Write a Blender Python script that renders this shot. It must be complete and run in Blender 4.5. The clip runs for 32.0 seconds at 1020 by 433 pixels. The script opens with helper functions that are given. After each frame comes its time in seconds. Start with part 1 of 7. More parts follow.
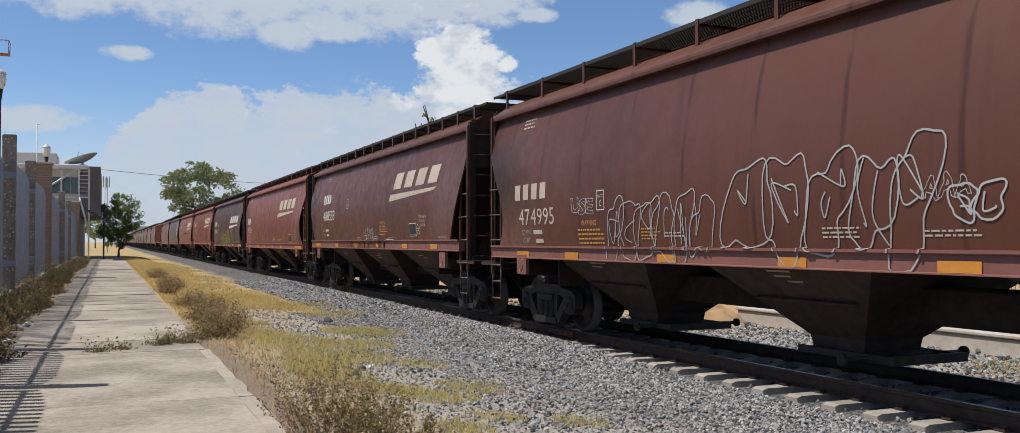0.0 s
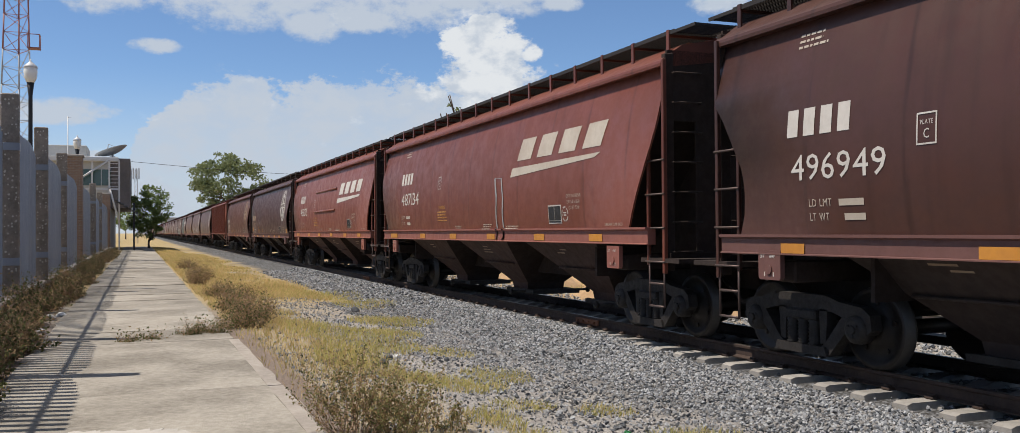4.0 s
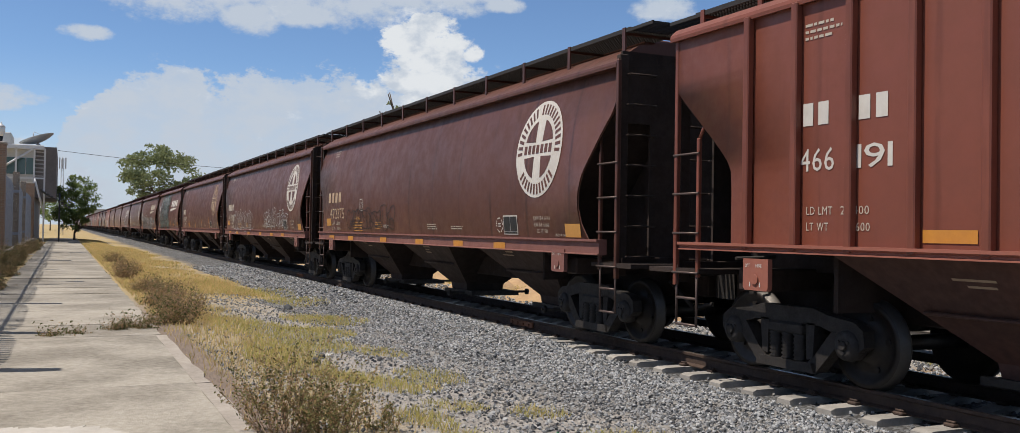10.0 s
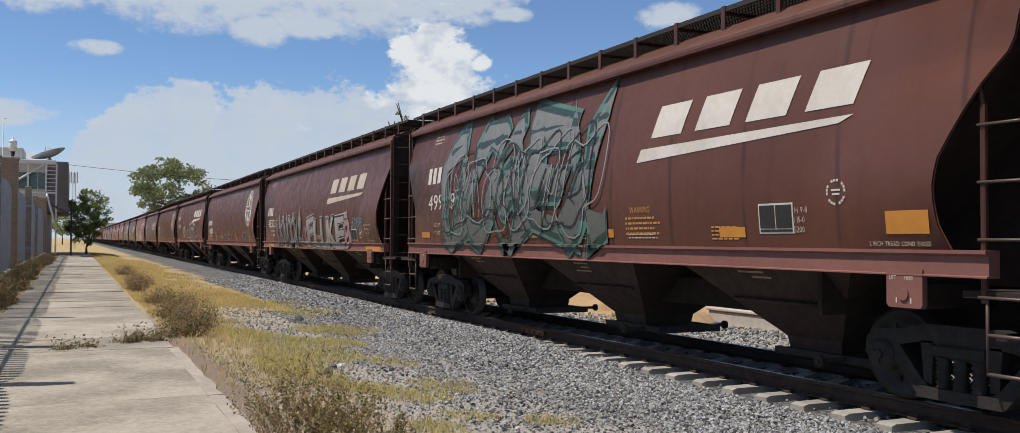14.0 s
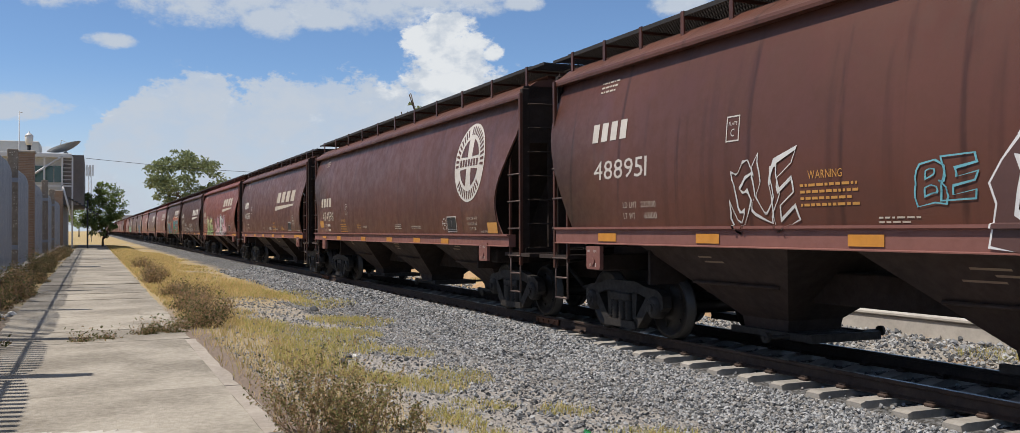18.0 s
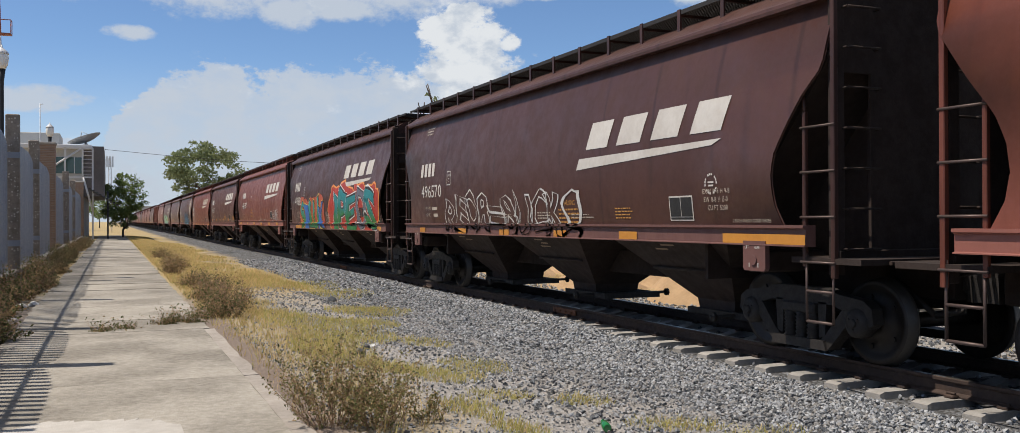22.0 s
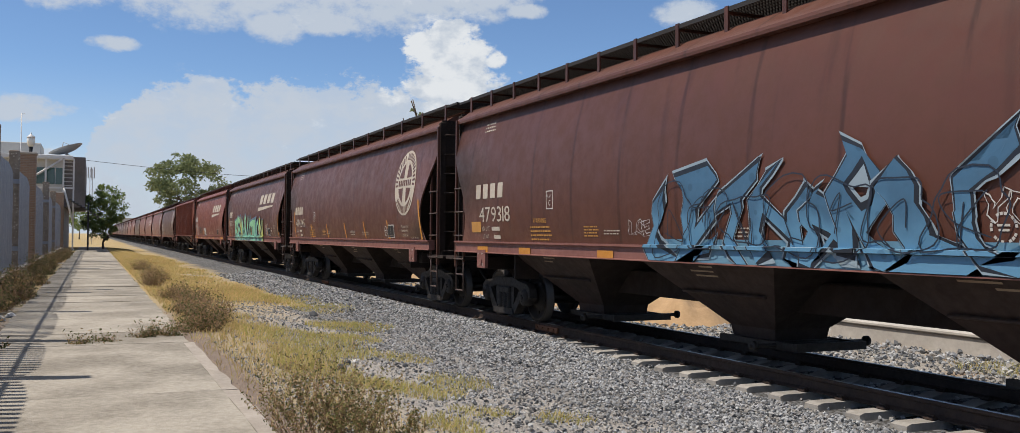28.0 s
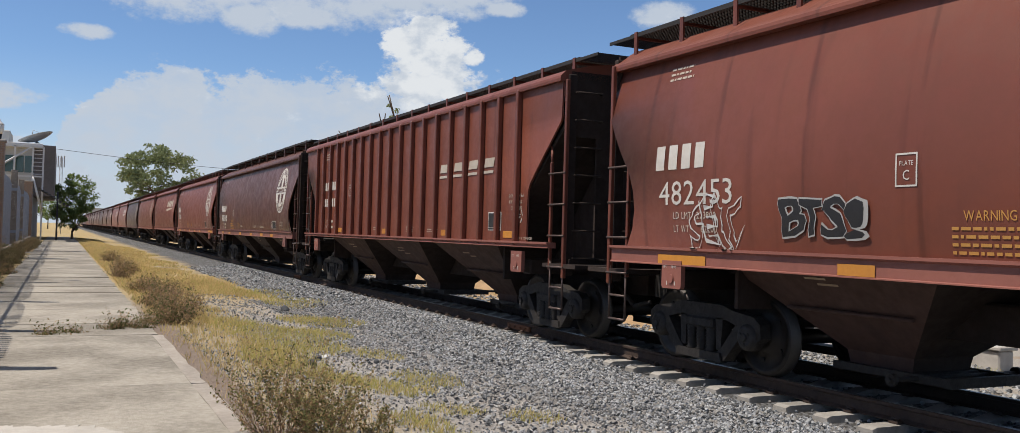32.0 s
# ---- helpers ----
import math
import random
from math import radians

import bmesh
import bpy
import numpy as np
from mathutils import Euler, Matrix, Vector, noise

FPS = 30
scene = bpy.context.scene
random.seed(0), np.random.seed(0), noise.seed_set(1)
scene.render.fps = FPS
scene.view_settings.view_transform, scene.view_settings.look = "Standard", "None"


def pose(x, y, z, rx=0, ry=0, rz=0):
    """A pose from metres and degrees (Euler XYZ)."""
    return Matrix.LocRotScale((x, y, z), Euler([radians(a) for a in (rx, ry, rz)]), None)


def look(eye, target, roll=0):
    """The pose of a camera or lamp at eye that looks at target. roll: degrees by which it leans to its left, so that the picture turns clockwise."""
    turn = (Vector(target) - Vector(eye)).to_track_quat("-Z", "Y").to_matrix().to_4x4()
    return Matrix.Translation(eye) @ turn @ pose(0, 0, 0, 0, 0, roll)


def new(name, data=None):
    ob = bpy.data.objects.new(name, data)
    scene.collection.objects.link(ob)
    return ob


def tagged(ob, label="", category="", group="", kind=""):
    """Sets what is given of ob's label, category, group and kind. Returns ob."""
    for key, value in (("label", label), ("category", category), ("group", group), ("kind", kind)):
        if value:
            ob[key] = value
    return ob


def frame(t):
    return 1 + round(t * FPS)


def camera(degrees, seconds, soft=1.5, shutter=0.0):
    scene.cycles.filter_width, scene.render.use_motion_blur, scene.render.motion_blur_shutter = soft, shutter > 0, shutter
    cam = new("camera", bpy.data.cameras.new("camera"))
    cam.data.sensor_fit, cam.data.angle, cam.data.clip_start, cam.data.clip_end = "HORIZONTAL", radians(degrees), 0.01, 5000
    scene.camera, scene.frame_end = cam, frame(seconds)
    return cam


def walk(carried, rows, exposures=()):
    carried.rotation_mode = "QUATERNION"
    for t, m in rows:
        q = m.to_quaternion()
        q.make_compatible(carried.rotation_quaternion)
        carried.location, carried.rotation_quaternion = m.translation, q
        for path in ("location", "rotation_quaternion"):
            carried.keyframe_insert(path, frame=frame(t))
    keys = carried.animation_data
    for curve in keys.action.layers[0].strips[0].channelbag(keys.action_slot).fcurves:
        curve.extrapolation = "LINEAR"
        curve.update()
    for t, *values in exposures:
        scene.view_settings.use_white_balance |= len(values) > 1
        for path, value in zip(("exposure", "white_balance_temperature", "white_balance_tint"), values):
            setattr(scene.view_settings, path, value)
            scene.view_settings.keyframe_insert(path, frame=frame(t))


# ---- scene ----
import colorsys
import itertools

# ================= camera =================
EYE = (0.0, 0.0, 1.6)
cam = camera(57.1, 32.0, soft=0.42)
# seconds, yaw, pitch, roll in degrees
TURNS = (
    (0.0, -23.20, 1.48, 0.14),
    (0.5, -22.45, 1.56, 0.27),
    (1.0, -21.99, 1.66, 0.33),
    (1.5, -21.64, 1.83, 0.26),
    (2.0, -21.50, 1.92, 0.17),
    (2.5, -21.45, 1.83, 0.17),
    (3.0, -21.40, 1.61, 0.16),
    (3.5, -21.44, 1.22, 0.30),
    (5.5, -22.20, 0.21, 0.60),
    (6.0, -22.38, 0.22, 0.67),
    (6.5, -22.50, 0.18, 0.82),
    (7.0, -22.85, 0.25, 0.58),
    (7.5, -23.40, 0.32, 0.33),
    (8.0, -24.16, 0.40, 0.15),
    (8.5, -24.77, 0.56, -0.22),
    (9.0, -25.24, 0.75, -0.59),
    (9.5, -25.55, 0.85, -0.75),
    (10.0, -25.47, 0.92, -0.96),
    (10.5, -25.36, 0.98, -1.12),
    (11.0, -25.32, 1.12, -1.34),
    (11.5, -25.26, 1.20, -1.37),
    (12.0, -25.24, 1.23, -1.11),
    (12.5, -25.21, 1.37, -1.01),
    (13.0, -25.13, 1.47, -0.72),
    (13.5, -25.00, 1.46, -0.41),
    (14.0, -24.86, 1.43, -0.25),
    (14.5, -24.75, 1.44, -0.18),
    (15.0, -24.66, 1.40, -0.20),
    (15.5, -24.54, 1.32, -0.19),
    (17.5, -24.14, 0.84, 0.16),
    (18.0, -24.03, 0.79, 0.18),
    (18.5, -23.88, 0.68, 0.25),
    (19.0, -23.75, 0.59, 0.29),
    (19.5, -23.61, 0.60, 0.19),
    (20.0, -23.49, 0.58, 0.31),
    (20.5, -23.37, 0.54, 0.40),
    (21.0, -23.25, 0.44, 0.33),
    (21.5, -23.13, 0.33, 0.34),
    (22.0, -22.99, 0.21, 0.23),
    (22.5, -22.92, 0.19, 0.09),
    (23.0, -22.91, 0.28, -0.11),
    (23.5, -22.88, 0.39, -0.33),
    (24.0, -22.74, 0.56, -0.47),
    (24.5, -22.65, 0.75, -0.67),
    (25.0, -22.65, 0.83, -0.68),
    (25.5, -22.76, 0.91, -0.59),
    (27.5, -23.91, 1.21, -0.53),
    (28.0, -24.01, 1.24, -0.52),
    (28.5, -24.27, 1.30, -0.69),
    (29.0, -24.43, 1.33, -0.87),
    (29.5, -24.46, 1.36, -1.10),
    (30.0, -24.42, 1.38, -1.21),
    (30.5, -24.47, 1.34, -1.41),
    (31.0, -24.71, 1.26, -1.50),
    (31.5, -25.10, 1.14, -1.59),
    (32.0, -25.59, 1.16, -1.64),
)
walk(cam, [(t, pose(*EYE, 90 + p, r, y)) for t, y, p, r in TURNS])

# ================= sky, sun =================
SUN_AZ, SUN_EL = 285.0, 62.0      # degrees, clockwise from +Y
world = bpy.data.worlds.new("sky")
scene.world = world
world.use_nodes = True
scene.view_settings.exposure = 0.25


def node(tree, kind, **sets):
    n = tree.nodes.new(kind)
    for key, value in sets.items():
        if key.startswith("in_"):
            n.inputs[int(key[3:])].default_value = value
        elif key == "operation":
            n.operation = value
        elif key == "blend":
            n.blend_type = value
        elif key == "dtype":
            n.data_type = value
    return n


def math_node(tree, op, a, b=None, clamp=False):
    n = tree.nodes.new("ShaderNodeMath")
    n.operation, n.use_clamp = op, clamp
    for i, v in enumerate((a, b)):
        if v is None:
            continue
        if isinstance(v, (int, float)):
            n.inputs[i].default_value = v
        else:
            tree.links.new(v, n.inputs[i])
    return n.outputs[0]


def smooth(tree, v, lo, hi):
    n = tree.nodes.new("ShaderNodeMapRange")
    n.interpolation_type = "SMOOTHSTEP"
    n.inputs[1].default_value, n.inputs[2].default_value = lo, hi
    tree.links.new(v, n.inputs[0])
    return n.outputs[0]


def mix_colour(tree, fac, a, b, blend="MIX"):
    n = tree.nodes.new("ShaderNodeMix")
    n.data_type, n.blend_type = "RGBA", blend
    for sock, v in ((n.inputs[0], fac), (n.inputs[6], a), (n.inputs[7], b)):
        if isinstance(v, (int, float)):
            sock.default_value = v
        elif isinstance(v, tuple):
            sock.default_value = (*v, 1) if len(v) == 3 else v
        else:
            tree.links.new(v, sock)
    return n.outputs[2]


# cumulus shapes: azimuth, elevation, half width, half height (degrees)
CLOUD_MASSES = (
    # tower
    (20.2, 10.4, 2.9, 2.1), (18.5, 11.2, 1.5, 1.3), (21.9, 11.0, 1.3, 1.1), (20.3, 12.3, 1.9, 1.0), (20.6, 8.9, 3.6, 1.7), (22.9, 10.7, .9, .6),
    (-14, 9, 5, 3), (-30, 14, 9, 4), (62, 9, 9, 4), (80, 20, 10, 5), (120, 12, 14, 5), (175, 18, 12, 6), (230, 12, 12, 5), (-60, 25, 9, 5),
)
# the soft ragged deck overhead and its scraps
CLOUD_DECK = (
    (6.5, 14.6, 8.0, 2.6), (15.5, 15.0, 8.5, 2.9), (-2.0, 14.2, 5.0, 1.8), (21.5, 15.0, 4.4, 2.0), (9.8, 12.3, 2.0, 1.0), (12.5, 12.6, 2.8, .8),
    (-4.6, 6.7, 3.6, 0.8), (0.9, 10.6, 1.4, 0.45), (34.5, 13.4, 2.0, 0.8), (24.8, 13.6, 1.4, .5),
)
# the broad low bank of cloud
CLOUD_BANK = ((14.0, 0.5, 14.0, 8.9), (25.0, 0.5, 9.0, 8.7), (5.4, 2.5, 4.8, 6.9), (3.4, 3.0, 4.2, 4.8), (-2.5, 1.0, 6.5, 3.6), (38.0, 0.0, 14.0, 7.0), (70, 0, 25, 5), (130, 0, 40, 6), (200, 0, 40, 5), (-50, 0, 40, 5))


def build_sky():
    tr = world.node_tree
    tr.nodes.clear()
    link = tr.links.new
    sky = tr.nodes.new("ShaderNodeTexSky")
    sky.sky_type, sky.sun_disc = "NISHITA", False
    sky.sun_elevation, sky.sun_rotation = radians(SUN_EL), radians(SUN_AZ)
    sky.altitude, sky.air_density, sky.dust_density, sky.ozone_density = 1800, 1.0, 0.2, 2.0
    co = tr.nodes.new("ShaderNodeTexCoord").outputs["Generated"]
    sep = tr.nodes.new("ShaderNodeSeparateXYZ")
    link(co, sep.inputs[0])
    az = math_node(tr, "MULTIPLY", math_node(tr, "ARCTAN2", sep.outputs[0], sep.outputs[1]), 57.2958)
    el = math_node(tr, "MULTIPLY", math_node(tr, "ARCSINE", sep.outputs[2]), 57.2958)

    def fbm(scale, detail, rough, offset):
        comb = tr.nodes.new("ShaderNodeCombineXYZ")
        link(math_node(tr, "ADD", az, offset), comb.inputs[0])
        link(math_node(tr, "MULTIPLY", el, 1.5), comb.inputs[1])
        n = node(tr, "ShaderNodeTexNoise")
        link(comb.outputs[0], n.inputs["Vector"])
        n.inputs["Scale"].default_value, n.inputs["Detail"].default_value, n.inputs["Roughness"].default_value = scale, detail, rough
        return n.outputs[0]

    billow = fbm(0.42, 9, 0.6, 3.0)
    wisp = fbm(0.16, 7, 0.62, 40.0)
    def mass(blobs):
        total = None
        for a, e, w, h in blobs:
            dx = math_node(tr, "DIVIDE", math_node(tr, "SUBTRACT", az, float(a)), float(w))
            dy = math_node(tr, "DIVIDE", math_node(tr, "SUBTRACT", el, float(e)), float(h))
            d = math_node(tr, "ADD", math_node(tr, "MULTIPLY", dx, dx), math_node(tr, "MULTIPLY", dy, dy))
            v = math_node(tr, "SUBTRACT", 1.0, d)
            total = v if total is None else math_node(tr, "MAXIMUM", total, v)
        return math_node(tr, "MAXIMUM", total, -1.5)

    total, bank, deck = mass(CLOUD_MASSES), mass(CLOUD_BANK), mass(CLOUD_DECK)
    fine = fbm(1.5, 6, 0.65, 17.0)
    ragged = math_node(tr, "ADD", math_node(tr, "MULTIPLY", math_node(tr, "SUBTRACT", billow, 0.5), 0.9), math_node(tr, "MULTIPLY", math_node(tr, "SUBTRACT", fine, 0.5), 0.5))
    bank_edge = math_node(tr, "ADD", bank, ragged)
    bank_mask = math_node(tr, "MULTIPLY", smooth(tr, bank_edge, -0.02, 0.16), math_node(tr, "ADD", 0.80, math_node(tr, "MULTIPLY", smooth(tr, fbm(0.33, 7, 0.62, 61.0), 0.36, 0.62), 0.20)))
    deck_edge = math_node(tr, "ADD", deck, math_node(tr, "ADD", math_node(tr, "MULTIPLY", math_node(tr, "SUBTRACT", billow, 0.5), 2.4), math_node(tr, "MULTIPLY", math_node(tr, "SUBTRACT", fine, 0.5), 1.2)))
    bank_mask = math_node(tr, "MAXIMUM", bank_mask, math_node(tr, "MULTIPLY", smooth(tr, deck_edge, -0.35, 0.75), 0.95))
    field = math_node(tr, "ADD", total, math_node(tr, "MULTIPLY", math_node(tr, "SUBTRACT", billow, 0.5), 2.0))
    field = math_node(tr, "ADD", field, math_node(tr, "MULTIPLY", math_node(tr, "SUBTRACT", fine, 0.5), 1.7))
    mask = smooth(tr, field, 0.0, 0.62)
    thin = math_node(tr, "MULTIPLY", smooth(tr, math_node(tr, "ADD", wisp, math_node(tr, "MULTIPLY", total, 0.10)), 0.50, 0.70), 0.5)
    haze = math_node(tr, "MULTIPLY", smooth(tr, el, 10.0, -1.0), 0.85)
    mask = math_node(tr, "MAXIMUM", math_node(tr, "MAXIMUM", math_node(tr, "MAXIMUM", mask, bank_mask), thin), haze)
    # lit tops, greyer hollows
    shade = smooth(tr, math_node(tr, "SUBTRACT", math_node(tr, "ADD", fbm(0.55, 8, 0.6, 90.0), math_node(tr, "MULTIPLY", total, 0.12)), math_node(tr, "MULTIPLY", smooth(tr, bank_edge, 0.25, 0.9), 0.05)), 0.40, 0.66)
    white = mix_colour(tr, shade, (6.35, 7.1, 8.15), (9.1, 9.45, 9.8))
    clear = mix_colour(tr, 1.0, sky.outputs[0], (1.14, 1.29, 1.46), "MULTIPLY")
    # sky above the view is desaturated, added to keep shadows from turning blue
    less_blue = tr.nodes.new("ShaderNodeHueSaturation")
    link(math_node(tr, "SUBTRACT", 1.0, math_node(tr, "MULTIPLY", smooth(tr, el, 15.0, 40.0), 0.55)), less_blue.inputs["Saturation"])
    link(clear, less_blue.inputs["Color"])
    final = mix_colour(tr, mask, less_blue.outputs[0], white)
    bg = tr.nodes.new("ShaderNodeBackground")
    bg.inputs[1].default_value = 0.070
    link(final, bg.inputs[0])
    out = tr.nodes.new("ShaderNodeOutputWorld")
    link(bg.outputs[0], out.inputs[0])


build_sky()
sun_dir = Vector((math.sin(radians(SUN_AZ)) * math.cos(radians(SUN_EL)), math.cos(radians(SUN_AZ)) * math.cos(radians(SUN_EL)), math.sin(radians(SUN_EL))))
sun = new("sun", bpy.data.lights.new("sun", "SUN"))
sun.data.energy, sun.data.angle, sun.data.color = 4.3, radians(0.53), (1.0, 0.90, 0.785)
sun.matrix_world = look(sun_dir * 200, (0, 0, 0))

# ================= materials =================
MATS = {}


def material(name, base, rough=0.7, metal=0.0, dark=None, grain=8.0, big=0.8, amount=0.5, bump=0.2, bump_scale=60.0, streaks=0.0, vary=0.0, seams=0.0,
             stretch=(1, 1, 1), coord="Object", spec=0.5):
    """Two-scale procedural surface: large blotches and fine grain between two tones, with fine relief."""
    if name in MATS:
        return MATS[name]
    m = bpy.data.materials.new(name)
    MATS[name] = m
    m.use_nodes = True
    tr = m.node_tree
    link = tr.links.new
    bsdf = tr.nodes["Principled BSDF"]
    bsdf.inputs["Metallic"].default_value = metal
    bsdf.inputs["Specular IOR Level"].default_value = spec
    co = tr.nodes.new("ShaderNodeTexCoord").outputs[coord]
    mp = tr.nodes.new("ShaderNodeMapping")
    mp.inputs["Scale"].default_value = stretch
    link(co, mp.inputs[0])
    info = tr.nodes.new("ShaderNodeObjectInfo")
    add = tr.nodes.new("ShaderNodeVectorMath")
    add.operation = "ADD"
    link(mp.outputs[0], add.inputs[0])
    sc = tr.nodes.new("ShaderNodeVectorMath")
    sc.operation = "SCALE"
    sc.inputs[0].default_value = (37.0, 19.0, 53.0)
    link(info.outputs["Random"], sc.inputs["Scale"])
    link(sc.outputs[0], add.inputs[1])

    def tex(scale, detail=5, rough_=0.6):
        n = tr.nodes.new("ShaderNodeTexNoise")
        link(add.outputs[0], n.inputs["Vector"])
        n.inputs["Scale"].default_value, n.inputs["Detail"].default_value, n.inputs["Roughness"].default_value = scale, detail, rough_
        return n.outputs[0]

    dark = dark or tuple(c * 0.6 for c in base)
    f_big = smooth(tr, tex(big), 0.35, 0.65)
    f_fine = smooth(tr, tex(grain, 6, 0.7), 0.3, 0.7)
    fac = math_node(tr, "MULTIPLY", math_node(tr, "ADD", math_node(tr, "MULTIPLY", f_big, 0.6), math_node(tr, "MULTIPLY", f_fine, 0.4)), amount)
    col = mix_colour(tr, fac, base, dark)
    if streaks:
        mp2 = tr.nodes.new("ShaderNodeMapping")
        mp2.inputs["Scale"].default_value = (1.0, 1.9, 0.10)
        link(add.outputs[0], mp2.inputs[0])
        n = tr.nodes.new("ShaderNodeTexNoise")
        link(mp2.outputs[0], n.inputs["Vector"])
        n.inputs["Scale"].default_value, n.inputs["Detail"].default_value = 2.2, 4
        col = mix_colour(tr, math_node(tr, "MULTIPLY", smooth(tr, n.outputs[0], 0.56, 0.74), streaks), col, tuple(c * 0.35 for c in base))
    if seams:
        # stained weld seams between the side panels
        sp = tr.nodes.new("ShaderNodeSeparateXYZ")
        link(co, sp.inputs[0])
        mp3 = tr.nodes.new("ShaderNodeMapping")
        mp3.inputs["Scale"].default_value = (1.0, 7.0, 0.9)
        link(add.outputs[0], mp3.inputs[0])
        n = tr.nodes.new("ShaderNodeTexNoise")
        link(mp3.outputs[0], n.inputs["Vector"])
        n.inputs["Scale"].default_value, n.inputs["Detail"].default_value = 1.3, 5
        wob = math_node(tr, "MULTIPLY", math_node(tr, "SUBTRACT", n.outputs[0], 0.5), 0.10)
        gap = math_node(tr, "PINGPONG", math_node(tr, "ADD", math_node(tr, "ADD", sp.outputs[1], 117.86), wob), 0.71)
        line = math_node(tr, "MULTIPLY", smooth(tr, gap, 0.06, 0.008), smooth(tr, n.outputs[0], 0.34, 0.56))
        col = mix_colour(tr, math_node(tr, "MULTIPLY", line, seams), col, tuple(c * 0.4 for c in base))
    if vary:
        hsv = tr.nodes.new("ShaderNodeHueSaturation")
        link(math_node(tr, "ADD", 1.0 - vary, math_node(tr, "MULTIPLY", info.outputs["Random"], 2 * vary)), hsv.inputs["Value"])
        link(col, hsv.inputs["Color"])
        col = hsv.outputs[0]
    link(col, bsdf.inputs["Base Color"])
    link(math_node(tr, "ADD", rough - 0.1, math_node(tr, "MULTIPLY", f_fine, 0.2), True), bsdf.inputs["Roughness"])
    if bump:
        b = tr.nodes.new("ShaderNodeBump")
        b.inputs["Strength"].default_value, b.inputs["Distance"].default_value = bump, 0.02
        link(tex(bump_scale, 4, 0.6), b.inputs["Height"])
        link(b.outputs[0], bsdf.inputs["Normal"])
    return m


PAINT = {
    "bright": material("bright_oxide_red_paint", (0.205, 0.063, 0.039), 0.46, dark=(0.140, 0.043, 0.028), grain=3.0, big=0.35, amount=0.7, bump=0.03, bump_scale=8, streaks=0.3, spec=0.42, seams=0.4),
    "red": material("oxide_red_paint", (0.188, 0.056, 0.034), 0.46, dark=(0.125, 0.038, 0.024), grain=3.0, big=0.35, amount=0.75, bump=0.03, bump_scale=8, streaks=0.32, spec=0.42, seams=0.6),
    "brown": material("mineral_brown_paint", (0.112, 0.042, 0.027), 0.46, dark=(0.072, 0.028, 0.019), grain=3.0, big=0.35, amount=0.8, bump=0.03, bump_scale=8, streaks=0.42, spec=0.42, seams=0.8),
    "dark": material("dark_brown_paint", (0.077, 0.031, 0.022), 0.46, dark=(0.047, 0.020, 0.0155), grain=3.0, big=0.35, amount=0.75, bump=0.03, bump_scale=8, streaks=0.4, spec=0.42, seams=0.6),
}
SILL = {
    "bright": material("faded_bright_sill_paint", (0.30, 0.105, 0.07), 0.6, dark=(0.20, 0.07, 0.05), grain=5, big=0.6, amount=0.8, bump=0.05),
    "red": material("faded_red_sill_paint", (0.27, 0.10, 0.075), 0.6, dark=(0.19, 0.07, 0.055), grain=5, big=0.6, amount=0.8, bump=0.05),
    "brown": material("faded_brown_sill_paint", (0.22, 0.095, 0.078), 0.6, dark=(0.15, 0.06, 0.05), grain=5, big=0.6, amount=0.8, bump=0.05),
    "dark": material("faded_dark_sill_paint", (0.15, 0.07, 0.06), 0.6, dark=(0.10, 0.045, 0.04), grain=5, big=0.6, amount=0.8, bump=0.05),
}
# Grimy hopper walls; the colours also hold some shade from the sill above.
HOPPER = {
    "bright": material("grimy_shaded_bright_hopper", (0.1, 0.04, 0.028), 0.8, dark=(0.045, 0.021, 0.016), grain=6, big=0.7, amount=0.9, bump=0.12, streaks=0.4),
    "red": material("grimy_shaded_red_hopper", (0.075, 0.036, 0.026), 0.8, dark=(0.036, 0.019, 0.015), grain=6, big=0.7, amount=0.9, bump=0.12, streaks=0.4),
    "brown": material("grimy_shaded_brown_hopper", (0.058, 0.033, 0.025), 0.8, dark=(0.029, 0.017, 0.0135), grain=6, big=0.7, amount=0.9, bump=0.12, streaks=0.4),
    "dark": material("grimy_shaded_dark_hopper", (0.048, 0.029, 0.023), 0.8, dark=(0.025, 0.016, 0.013), grain=6, big=0.7, amount=0.9, bump=0.12, streaks=0.4),
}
# Underframe grime; its dark tone also paints the shade of wagon ends and slopes.
GRIME_SHADE = material("grimy_shaded_underframe", (0.034, 0.020, 0.015), 0.92, dark=(0.016, 0.010, 0.008), grain=6, big=0.7, amount=0.9, bump=0.2, streaks=0.3)
STEEL_DARK = material("dirty_cast_steel", (0.025, 0.021, 0.019), 0.7, metal=0.0, dark=(0.011, 0.009, 0.008), grain=12, big=3, amount=0.9, bump=0.35, bump_scale=40)
RUNG = material("worn_rung_steel", (0.12, 0.085, 0.075), 0.5, metal=0.4, dark=(0.06, 0.04, 0.035), grain=14, amount=0.7, bump=0)
GRATE = material("dark_walkway_steel", (0.028, 0.025, 0.024), 0.7, metal=0.2, grain=12, amount=0.5, bump=0)
WHEEL = material("rolled_wheel_steel", (0.030, 0.024, 0.021), 0.5, metal=0.3, dark=(0.013, 0.011, 0.010), grain=8, big=2, amount=0.8, bump=0.1)
TREAD = material("worn_wheel_rim", (0.07, 0.065, 0.06), 0.5, metal=0.5, grain=20, amount=0.4, bump=0)
